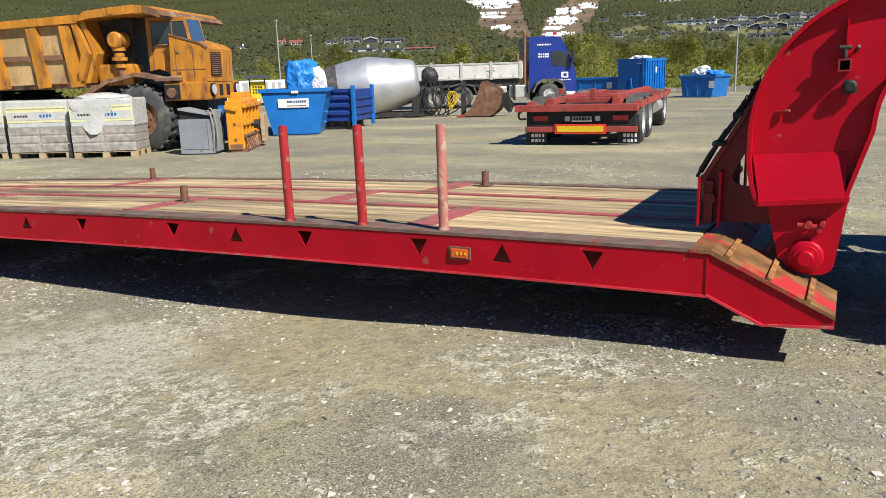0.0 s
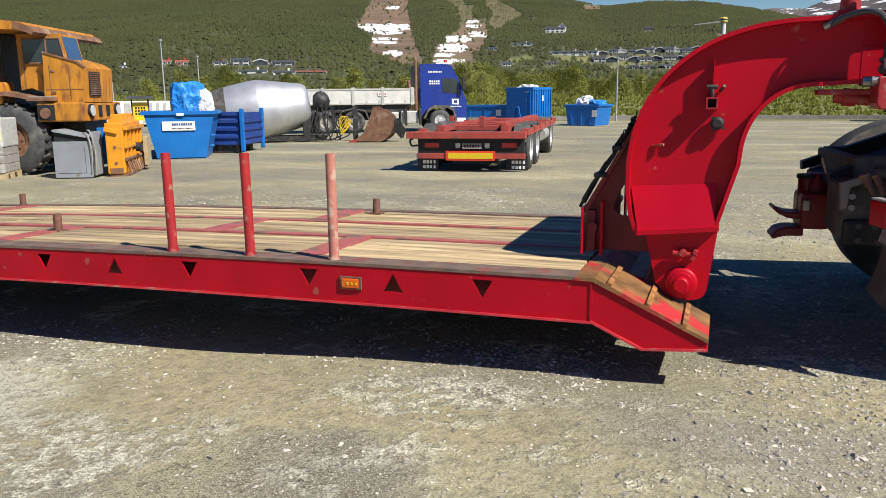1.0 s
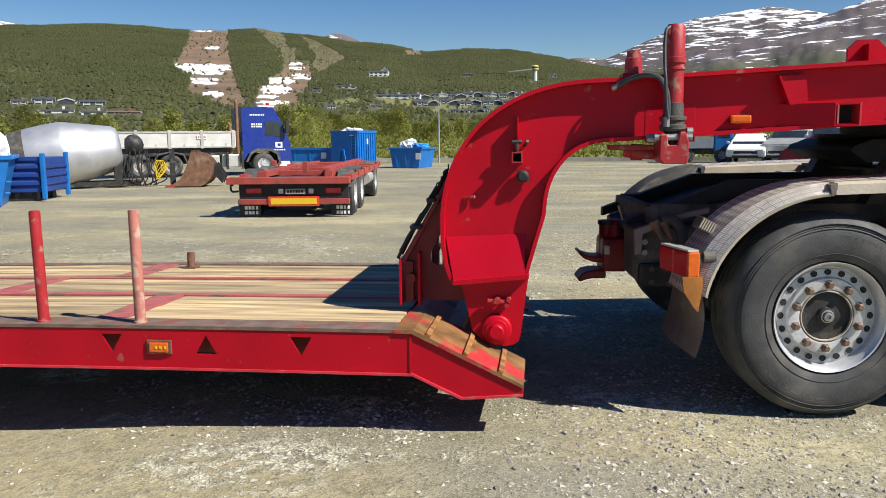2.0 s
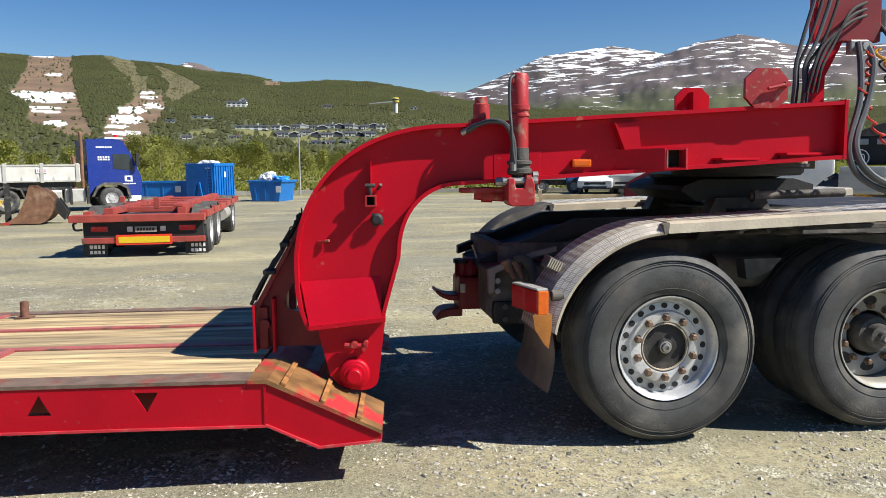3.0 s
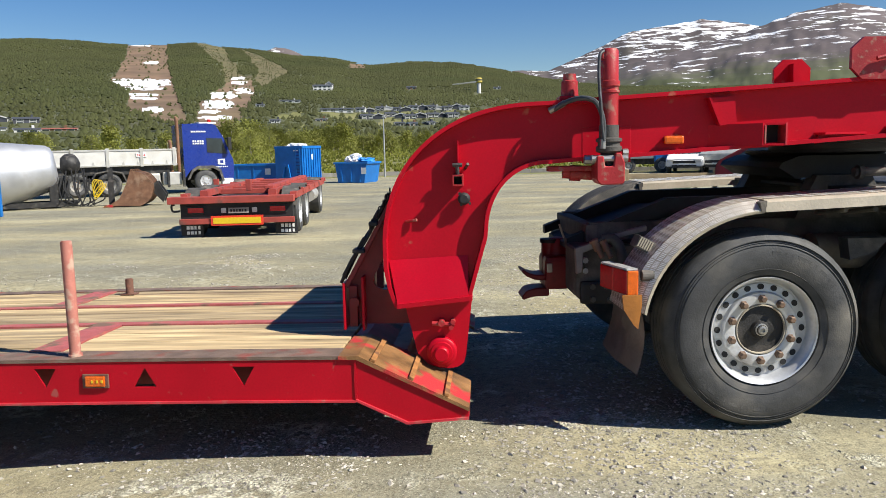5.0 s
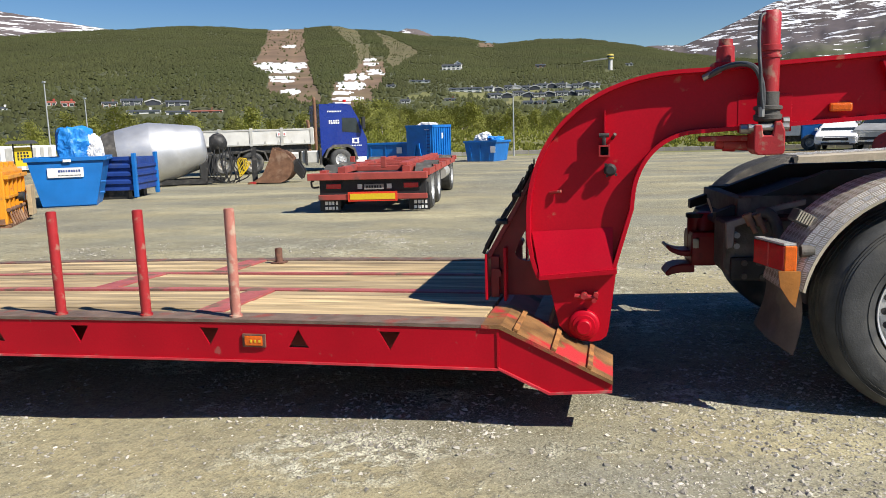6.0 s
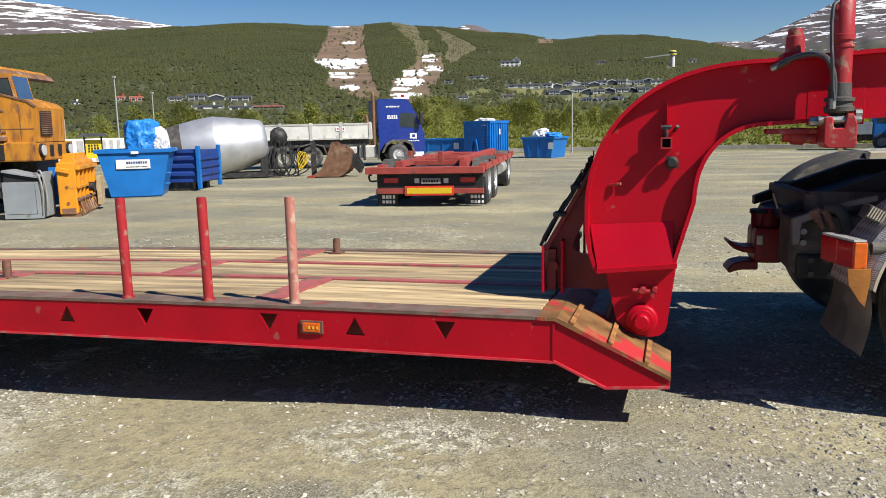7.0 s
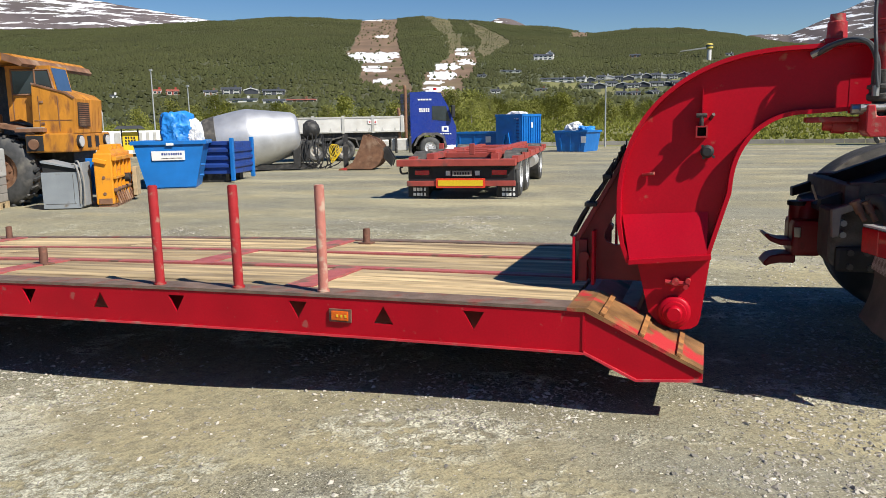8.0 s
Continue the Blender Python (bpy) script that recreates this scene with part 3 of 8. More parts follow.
def mountain(name, label, pairs, near, deep, seed):
    """A bare mountain with streaks of snow; pairs give its skyline in degrees round and above the yard."""
    lo, hi = pairs[0][0], pairs[-1][0]
    cols, rows = int((hi - lo) * 7), 60
    verts, faces = [], []
    for k in range(rows + 1):
        s = k / rows
        r = near + deep * s
        for i in range(cols + 1):
            a = lo + (hi - lo) * i / cols
            top = (near + deep) * math.tan(radians(table(a, pairs)))
            z = top * s ** 0.9
            z += 42 * noise.fractal((a * 0.35 + seed, s * 5, seed), 1.0, 2.1, 5) * s * (1 - s) * 2.4
            z += 5 * noise.noise((a * 1.7 + seed, s * 3, 2.0)) * s
            verts.append((r * math.sin(radians(a)), r * math.cos(radians(a)), z))
    w = cols + 1
    for k in range(rows):
        for i in range(cols):
            o = k * w + i
            faces.append((o, o + w, o + w + 1, o + 1))
    me = bpy.data.meshes.new(name)
    me.from_pydata(verts, [], faces)
    for p in me.polygons:
        p.use_smooth = True
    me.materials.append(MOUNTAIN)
    return tagged(new(name, me), label, "mountain", kind="structure")


def mountain_material():
    m = material("bare_fell", (0.105, 0.085, 0.085), 0.95, vary=0.25, scale=0.004, second=(0.075, 0.075, 0.05), amount=0.35, patch=0.003, bump=0.0, fine=0.05, edge=0.3)
    nt = m.node_tree
    b = nt.nodes["Principled BSDF"]
    add, link = nt.nodes.new, nt.links.new
    src = b.inputs["Base Color"].links[0].from_socket
    geo, mp, sep = add("ShaderNodeNewGeometry"), add("ShaderNodeMapping"), add("ShaderNodeSeparateXYZ")
    mp.inputs["Scale"].default_value = (0.0040, 0.0012, 0.030)
    mp.inputs["Rotation"].default_value = (0.0, radians(7), 0.0)
    link(geo.outputs["Position"], mp.inputs["Vector"])
    link(geo.outputs["Position"], sep.inputs[0])
    n = add("ShaderNodeTexNoise")
    n.inputs["Scale"].default_value, n.inputs["Detail"].default_value, n.inputs["Roughness"].default_value = 2.2, 11.0, 0.66
    link(mp.outputs["Vector"], n.inputs["Vector"])
    h = add("ShaderNodeMapRange")
    for k, v in enumerate((200, 620, -0.05, 0.075)):
        h.inputs[k + 1].default_value = v
    link(sep.outputs["Z"], h.inputs[0])
    s = add("ShaderNodeMath")
    link(n.outputs["Fac"], s.inputs[0])
    link(h.outputs[0], s.inputs[1])
    cut = add("ShaderNodeMapRange")
    cut.inputs[1].default_value, cut.inputs[2].default_value = 0.565, 0.582
    link(s.outputs[0], cut.inputs[0])
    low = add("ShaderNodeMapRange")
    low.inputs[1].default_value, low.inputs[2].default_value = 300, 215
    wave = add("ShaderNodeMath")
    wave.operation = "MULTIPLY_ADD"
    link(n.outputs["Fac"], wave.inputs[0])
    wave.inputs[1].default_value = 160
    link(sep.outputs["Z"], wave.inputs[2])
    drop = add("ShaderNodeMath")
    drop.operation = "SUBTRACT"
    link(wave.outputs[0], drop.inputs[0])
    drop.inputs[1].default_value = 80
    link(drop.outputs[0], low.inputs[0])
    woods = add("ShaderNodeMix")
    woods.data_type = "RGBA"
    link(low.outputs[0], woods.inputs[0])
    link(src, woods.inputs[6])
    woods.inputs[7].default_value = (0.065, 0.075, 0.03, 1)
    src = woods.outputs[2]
    mx = add("ShaderNodeMix")
    mx.data_type = "RGBA"
    link(cut.outputs[0], mx.inputs[0])
    link(src, mx.inputs[6])
    mx.inputs[7].default_value = (0.82, 0.83, 0.85, 1)
    link(mx.outputs[2], b.inputs["Base Color"])
    return m


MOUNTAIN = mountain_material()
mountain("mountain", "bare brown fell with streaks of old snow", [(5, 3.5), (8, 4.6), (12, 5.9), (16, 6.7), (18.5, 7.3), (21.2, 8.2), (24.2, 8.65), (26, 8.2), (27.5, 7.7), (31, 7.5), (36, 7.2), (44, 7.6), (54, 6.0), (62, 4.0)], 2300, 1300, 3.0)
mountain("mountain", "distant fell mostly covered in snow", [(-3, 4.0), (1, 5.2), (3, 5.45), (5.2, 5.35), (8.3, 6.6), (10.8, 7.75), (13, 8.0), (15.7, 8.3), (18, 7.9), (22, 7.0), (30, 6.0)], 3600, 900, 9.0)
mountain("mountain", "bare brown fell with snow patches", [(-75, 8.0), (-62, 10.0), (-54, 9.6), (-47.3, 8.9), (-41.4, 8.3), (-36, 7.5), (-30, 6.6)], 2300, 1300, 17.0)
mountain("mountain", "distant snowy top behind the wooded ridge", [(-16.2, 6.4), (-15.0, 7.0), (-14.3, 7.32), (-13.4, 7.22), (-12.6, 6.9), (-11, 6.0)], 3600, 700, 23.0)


# ---- loose stones on the gravel ----
def loose_stones(seed, count):
    """Broken stones and pebbles, thick in some patches and thin in others."""
    rnd = random.Random(seed)
    V, F = [], []
    made = 0
    while made < count:
        az, r = rnd.uniform(-62, 52), 1.0 + 11.0 * rnd.random() ** 1.25
        x, y = r * math.sin(radians(az)), r * math.cos(radians(az))
        thick = noise.noise((x * 0.75, y * 0.9, 5.0)) + 0.6 * noise.noise((x * 2.6, y * 2.6, 9.0)) + (0.55 if x > 0.4 else 0.0)
        if rnd.random() > 0.10 + max(0.0, thick) ** 1.3 * 2.2:
            continue
        made += 1
        s = 0.0023 * math.exp(rnd.gauss(0.0, 0.65)) * (1.2 + 0.10 * r)
        s = min(s, 0.017)
        z = ground_z(x, y)
        t = rnd.random() * 6.28
        c, d = math.cos(t), math.sin(t)
        sx, sy, sz = s * rnd.uniform(0.9, 1.7), s * rnd.uniform(0.7, 1.2), s * rnd.uniform(0.45, 0.85)
        o = len(V)
        for u, v, w in ((1, 0.15, 0.1), (0.1, 1, 0.25), (-1, 0.1, 0.05), (-0.1, -1, 0.2), (0.35, 0.2, 1), (-0.4, -0.25, 0.85)):
            u, v, w = u + rnd.uniform(-.3, .3), v + rnd.uniform(-.3, .3), w + rnd.uniform(-.15, .15)
            V.append((x + sx * u * c - sy * v * d, y + sx * u * d + sy * v * c, z + sz * w))
        F += [(o, o + 1, o + 4), (o + 1, o + 5, o + 4), (o + 1, o + 2, o + 5), (o + 2, o + 3, o + 5), (o + 3, o + 4, o + 5), (o + 3, o, o + 4)]
    me = bpy.data.meshes.new("loose_stones")
    me.from_pydata(V, [], F)
    me.materials.append(STONE)
    return tagged(new("loose_stones", me), "loose pale pebbles and broken stones on the gravel", "stones", kind="stuff")


loose_stones(21, 120000)


# ---- the red low-loader trailer ----
def bow(x):
    u = -x
    return -0.0028 * u * u if u > 0 else 0.0


def bowed(bm):
    for v in bm.verts:
        v.co.z += bow(v.co.x)
    return bm


WIDTH, LONG = 2.46, 9.8
trailer = thing("low_loader_trailer", pose(-0.615, 3.82, 0.514, -1.6, 0, -0.45), "red low-loader trailer with worn plank deck standing on gravel", "trailer")

# side beam with triangular holes: (middle, +1 pointing up)
HOLES = [(-8.7, 1), (-8.0, -1), (-7.0, -1), (-6.45, 1), (-5.72, -1), (-5.06, 1), (-4.41, -1), (-3.47, -1), (-2.90, 1), (-2.335, -1), (-1.518, -1), (-0.996, 1), (-0.487, -1)]


def beam_with_holes(bm, y0, y1, z0, z1, x0, x1):
    """A plate pierced by triangles, built strip by strip between them."""
    half, hz = 0.058, 0.05
    zm = -0.10
    cut = x0
    for c, up in sorted(HOLES):
        a, b = c - half, c + half
        box(bm, cut, a, y0, y1, z0, z1)
        lo, hi = zm - hz, zm + hz
        box(bm, a, b, y0, y1, z0, lo)
        box(bm, a, b, y0, y1, hi, z1)
        tip = (c, hi if up > 0 else lo)
        flat = lo if up > 0 else hi
        prism(bm, [(a, lo), (a, hi), tip] if up > 0 else [(a, hi), (a, lo), tip], y0, y1)
        prism(bm, [(b, lo), tip, (b, hi)] if up > 0 else [(b, hi), tip, (b, lo)], y0, y1)
        cut = b
    box(bm, cut, x1, y0, y1, z0, z1)
    return bm


def long_strip(x0, x1, y0, y1, z0, z1, n=16):
    """One straight bar along x in even lengths, so that it can follow the sag."""
    bm = B()
    rows = []
    for k in range(n + 1):
        x = x0 + (x1 - x0) * k / n
        rows.append([bm.verts.new(v) for v in ((x, y0, z0), (x, y1, z0), (x, y1, z1), (x, y0, z1))])
    for p, q in zip(rows, rows[1:]):
        for k in range(4):
            bm.faces.new((p[k], p[(k + 1) % 4], q[(k + 1) % 4], q[k]))
    bm.faces.new(rows[0])
    bm.faces.new(rows[-1][::-1])
    return bowed(bm)


for y0, y1 in ((0.0, 0.009), (WIDTH - 0.009, WIDTH)):
    part("side_beam", bowed(beam_with_holes(B(), y0, y1, -0.224, -0.018, -LONG, 0.084)), RED, trailer, "red steel side beam pierced by triangles")
part("bottom_flange", long_strip(-LONG, 0.084, -0.014, 0.12, -0.236, -0.2245), RED_EDGE, trailer)
part("top_flange", long_strip(-LONG, 0.0, -0.006, 0.175, -0.0175, 0.0), RUST_EDGE, trailer, "rusty steel edge plate with traces of red paint")
part("top_flange", long_strip(-LONG, 0.0, WIDTH - 0.12, WIDTH + 0.02, -0.0175, 0.0), RUST_EDGE, trailer)
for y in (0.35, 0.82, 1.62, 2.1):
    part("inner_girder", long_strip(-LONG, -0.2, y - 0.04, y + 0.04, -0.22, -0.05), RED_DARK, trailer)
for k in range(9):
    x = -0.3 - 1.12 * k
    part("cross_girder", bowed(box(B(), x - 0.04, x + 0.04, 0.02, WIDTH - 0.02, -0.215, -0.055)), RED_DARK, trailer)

# longitudinal red rails and cross plates in the deck
RAILS = [(0.93, 0.085), (1.62, 0.07)]
for y, w in RAILS:
    part("deck_rail", long_strip(-LONG, -0.003, y - w / 2, y + w / 2, -0.05, 0.002), RED_RAIL, trailer, "worn red steel rail let into the deck")
bands = [(0.18, 0.885), (0.975, 1.582), (1.658, WIDTH - 0.125)]
cross = [[-1.62, -4.08, -6.5], [-0.55 - 2.3, -7.2], [-2.35, -6.05]]
for xs, (a, b) in zip(cross, bands):
    for x in xs:
        part("deck_cross_plate", bowed(box(B(), x - 0.09, x + 0.09, a + 0.002, b - 0.002, -0.05, 0.003)), RED_RAIL, trailer)
rnd = random.Random(5)
for xs, (a, b), count in zip(cross, bands, (6, 5, 6)):
    stops = [-LONG] + sorted(xs) + [0.0]
    for s0, s1 in zip(stops, stops[1:]):
        s0, s1 = s0 + (0.094 if s0 > -LONG else 0), s1 - (0.094 if s1 < 0 else 0.012)
        cutn = max(1, round((s1 - s0) / 2.3))
        w = (b - a) / count
        for r in range(count):
            joints = [s0] + [s0 + (s1 - s0) * (i / cutn) for i in range(1, cutn)] + [s1]
            for p0, p1 in zip(joints, joints[1:]):
                e = B()
                dz = rnd.uniform(-0.004, 0.002)
                box(e, p0 + 0.003, p1 - 0.003, a + r * w + rnd.uniform(0.001, 0.004), a + (r + 1) * w - rnd.uniform(0.001, 0.004), -0.045 + dz, -0.004 + dz, 0.003)
                part("plank", bowed(e), WOOD_GREY if (a > 0.8 and a < 1.6 and rnd.random() < 0.6) or rnd.random() < 0.2 else WOOD, trailer)

# sloping front end
for y0, y1 in ((0.0, 0.016), (WIDTH - 0.016, WIDTH)):
    part("front_cheek", prism(B(), [(0.084, -0.018), (0.648, -0.285), (0.648, -0.312), (0.345, -0.338), (0.084, -0.218)], y0, y1), RED, trailer, "red steel cheek of the sloping front end")
part("bottom_flange", prism(B(), [(0.084, -0.2185), (0.345, -0.3385), (0.65, -0.313), (0.65, -0.325), (0.34, -0.350), (0.084, -0.231)], -0.014, 0.12), RED_EDGE, trailer)
part("stiffener", box(B(), 0.078, 0.09, -0.006, -0.001, -0.218, -0.02), RED, trailer)
# worn steel top of the slope in two breaks, with welded grip bars
for y0, y1 in ((-0.012, 0.50), (WIDTH - 0.50, WIDTH + 0.012)):
    part("ramp_plate", prism(B(), [(0.0, 0.0), (0.10, 0.002), (0.652, -0.266), (0.652, -0.284), (0.09, -0.018), (0.0, -0.0175)], y0, y1), RAMP, trailer, "rusty worn steel ramp plate with red paint left")
for k, x in enumerate((0.17, 0.36, 0.535)):
    z = 0.002 - (x - 0.10) * 0.268 / 0.552
    e = B()
    for y in (0.0,):
        box(e, x - 0.014, x + 0.014, -0.008, 0.46, z + 0.0, z + 0.018, 0.004)
    bmesh.ops.rotate(e, cent=(x, 0, z), matrix=Matrix.Rotation(radians(25), 3, "Y"), verts=e.verts)
    part("grip_bar", e, BAR_RUST, trailer, "rusty welded grip bar")
part("front_crossbeam", box(B(), -0.02, 0.30, 0.505, WIDTH - 0.505, -0.21, -0.085, 0.01), RED_DARK, trailer)
part("front_slope_plate", prism(B(), [(0.0, -0.012), (0.06, -0.012), (0.36, -0.165), (0.36, -0.185), (0.06, -0.036), (0.0, -0.036)], 0.345, WIDTH - 0.345), RED_RAIL, trailer)
part("front_floor_plate", box(B(), 0.0, 0.12, 0.345, WIDTH - 0.345, -0.08, -0.06), RED_DARK, trailer)
# side marker lamp in its frame
lamp = part("side_marker_lamp", box(B(), -1.318, -1.182, -0.012, 0.0, -0.152 + bow(-1.25), -0.078 + bow(-1.25), 0.004), STUB, trailer, "amber side marker lamp in a rusty frame")
part("lens", box(B(), -1.302, -1.198, -0.02, -0.011, -0.142 + bow(-1.25), -0.088 + bow(-1.25), 0.006), AMBER, lamp, "amber lens")
bm = B()
for i in range(3):
    box(bm, -1.267 + i * 0.025, -1.257 + i * 0.025, -0.023, -0.019, -0.122 + bow(-1.25), -0.108 + bow(-1.25))
part("lens_mark", bm, REFLECT_YELLOW, lamp)
# short stubs in the deck
for x, y, h in ((-4.03, 0.67, 0.125), (-2.08, 2.18, 0.12), (-6.15, 2.28, 0.12)):
    e = rod(B(), (x, y, -0.02 + bow(x)), (x, y, h + bow(x)), 0.03, 16)
    rod(e, (x, y, h + bow(x)), (x, y, h + 0.004 + bow(x)), 0.022, 16)
    box(e, x - 0.055, x + 0.055, y - 0.05, y + 0.05, -0.003 + bow(x), 0.006 + bow(x))
    part("stake_socket", e, STUB, trailer, "short rusty brown pipe stub", smooth=True)


def stake(x, lean, fade):
    e = rod(B(), (0, 0, 0), (lean, 0.0, 0.60), 0.0285, 20)
    rod(e, (lean, 0, 0.60), (lean, 0, 0.604), 0.024, 20)
    rod(e, (0, 0, 0), (0, 0, 0.014), 0.036, 20)
    ob = put("stake", e, fade, None, "upright red steel pipe stake with chipped paint", pose(x, 3.90, 0.51 + bow(x + 0.615)), True)
    return tagged(ob, "", "stake", "stakes along the trailer edge")


stake(-3.107, -0.004, RED_OLD)
stake(-2.555, -0.004, RED_OLD)
stake(-2.003, 0.0, STAKE_PALE)


# ---- the gooseneck ----
def superarc(cx, cz, a, b, n, t0, t1, steps):
    """Points of a squarish arc; t in degrees from the -x side up to the top."""
    out = []
    for i in range(steps + 1):
        t = radians(t0 + (t1 - t0) * i / steps)
        c, s = math.cos(t), math.sin(t)
        out.append((cx - a * abs(c) ** (2 / n), cz + b * abs(s) ** (2 / n)))
    return out


TIP = 2.735


def top_z(x):
    return 1.748 + (x - 0.5) * 0.052


def under_z(x):
    return 1.402 + (x - 0.52) * 0.0575


neck = thing("gooseneck", Matrix.Translation((-0.0126, 4.20, 0.1226)) @ Matrix.Diagonal((0.947, 1, 0.94, 1)), "curved red steel gooseneck linking the trailer to the tractor", "trailer neck")
NW = 1.55
outer = [(-0.372, 0.59), (-0.41, 0.70), (-0.43, 0.82)] + superarc(0.5, 0.9, 0.933, 0.848, 2.3, 4, 90, 26)
outer += [(1.1, top_z(1.1)), (1.9, top_z(1.9)), (TIP, top_z(TIP))]
inner = [(0.062, 0.625), (0.12, 0.832), (0.165, 0.99)] + superarc(0.52, 1.0, 0.352, 0.402, 2.2, 4, 90, 14)
inner += [(1.1, under_z(1.1)), (1.9, under_z(1.9)), (TIP, under_z(TIP))]


def strip(line, thick, y0, y1):
    """A bent plate along a line of (x, z), its thickness to the right of the way."""
    bm = B()
    rows = []
    for i, (x, z) in enumerate(line):
        p, q = Vector(line[max(i - 1, 0)]), Vector(line[min(i + 1, len(line) - 1)])
        d = (q - p).normalized()
        nx, nz = d.y * thick, -d.x * thick
        rows.append([bm.verts.new(v) for v in ((x, y0, z), (x, y1, z), (x + nx, y1, z + nz), (x + nx, y0, z + nz))])
    for a, b in zip(rows, rows[1:]):
        for k in range(4):
            bm.faces.new((a[k], a[(k + 1) % 4], b[(k + 1) % 4], b[k]))
    bm.faces.new(rows[0])
    bm.faces.new(rows[-1][::-1])
    return bm


WEB = 0.062
for y in (WEB, NW - WEB - 0.02):
    bm = B()
    n = min(len(outer), len(inner))
    def spread(line, count):
        acc = [0.0]
        for p, q in zip(line, line[1:]):
            acc.append(acc[-1] + math.dist(p, q))
        out = []
        for i in range(count):
            s = acc[-1] * i / (count - 1)
            out.append((float(np.interp(s, acc, [p[0] for p in line])), float(np.interp(s, acc, [p[1] for p in line]))))
        return out
    a, b = spread(outer, 60), spread(inner, 60)
    rows = [[bm.verts.new(v) for v in ((p[0], y, p[1]), (q[0], y, q[1]), (q[0], y + 0.02, q[1]), (p[0], y + 0.02, p[1]))] for p, q in zip(a, b)]
    for r, s in zip(rows, rows[1:]):
        for k in range(4):
            bm.faces.new((r[k], r[(k + 1) % 4], s[(k + 1) % 4], s[k]))
    bm.faces.new(rows[0])
    bm.faces.new(rows[-1][::-1])
    part("web_plate", bm, RED_NECK, neck, "glossy red steel web plate")
part("outer_flange", strip(outer, 0.022, 0.0, NW), RED_NECK, neck, "", None, True)
part("inner_flange", strip(inner, -0.022, 0.0, NW), RED_NECK, neck, "", None, True)
part("end_plate", box(B(), TIP - 0.006, TIP + 0.012, -0.002, NW, under_z(TIP) - 0.004, top_z(TIP) + 0.006), RED_NECK, neck)
# slanting stiffener plate above the hinge, its lip and the hinge cheek
e = prism(B(), [(WEB - 0.003, 0.872), (-0.012, 0.622), (0.0, 0.617), (WEB - 0.003, 0.627)], -0.405, 0.052, "x")
for v in e.verts:
    v.co.z += 0.05 * (v.co.x + 0.17)
    if v.co.x < -0.3 and v.co.z < 0.7:
        v.co.x += 0.05
part("stiffener_plate", e, RED_NECK, neck, "slanting red stiffener plate")
part("stiffener_lip", prism(B(), [(-0.358, 0.589), (0.075, 0.632), (0.075, 0.658), (-0.358, 0.616)], -0.03, 0.12), RED_NECK, neck)
cheek = [(-0.314, 0.592), (0.072, 0.632), (0.03, 0.29), (0.018, 0.252), (-0.013, 0.228), (-0.06, 0.218), (-0.12, 0.22), (-0.19, 0.245), (-0.25, 0.31)]
for y in (0.03, 1.45):
    part("hinge_cheek", prism(B(), cheek, y, y + 0.045), RED_NECK, neck)
part("hinge_pin", lathe(B(), [(0.0, -0.062), (0.036, -0.062), (0.042, -0.056), (0.043, -0.022), (0.062, -0.02), (0.066, -0.012), (0.080, -0.01), (0.087, -0.003), (0.088, 0.028), (0.0, 0.028)], 36, pose(-0.107, 0, 0.323)), RED_NECK, neck, "round red hinge pin with a stepped boss", None, True)
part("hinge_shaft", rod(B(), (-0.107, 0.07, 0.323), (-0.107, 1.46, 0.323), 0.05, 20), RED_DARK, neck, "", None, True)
e = rod(B(), (-0.16, -0.002, 0.495), (-0.03, -0.002, 0.487), 0.014, 10)
rod(e, (-0.105, 0.03, 0.50), (-0.105, -0.03, 0.50), 0.02, 8)
rod(e, (-0.04, 0.03, 0.505), (-0.04, -0.02, 0.505), 0.014, 8)
rod(e, (-0.05, 0.03, 0.472), (-0.05, -0.02, 0.472), 0.014, 8)
part("locking_latch", e, RED_OLD, neck, "small worn red locking latch")
# rear mounting frame: two gusset plates with a sloping ladder edge
for y in (0.16, 1.36):
    gus = B()
    prism(gus, [(-0.655, 0.46), (-0.655, 0.70), (-0.45, 1.07), (-0.375, 1.225), (-0.335, 1.17), (-0.36, 1.05), (-0.40, 0.95), (-0.45, 0.86), (-0.50, 0.77), (-0.519, 0.717), (-0.50, 0.685), (-0.454, 0.667), (-0.28, 0.675), (-0.28, 0.46)], y, y + 0.02)
    prism(gus, [(-0.279, 0.46), (-0.02, 0.46), (-0.02, 0.56), (-0.279, 0.62)], y, y + 0.02)
    if y < 1:
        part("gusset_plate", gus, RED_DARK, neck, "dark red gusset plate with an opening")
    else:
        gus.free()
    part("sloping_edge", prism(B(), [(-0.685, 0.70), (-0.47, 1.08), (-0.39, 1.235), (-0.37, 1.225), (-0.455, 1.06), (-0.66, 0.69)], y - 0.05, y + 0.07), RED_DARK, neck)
    part("foot_plate", box(B(), -0.69, -0.675, y - 0.07, y + 0.09, 0.44, 0.72, 0.003), RED_NECK, neck)
    part("foot_plate", box(B(), -0.575, -0.56, y - 0.09, y + 0.0, 0.44, 0.76, 0.003), RED_NECK, neck)
    part("foot_pin", rod(B(), (-0.625, y - 0.05, 0.60), (-0.625, y + 0.05, 0.60), 0.03, 14), RED_DARK, neck, "", None, True)
    part("foot_bracket", box(B(), -0.66, -0.61, y - 0.03, y + 0.03, 0.45, 0.70, 0.004), RED_DARK, neck)
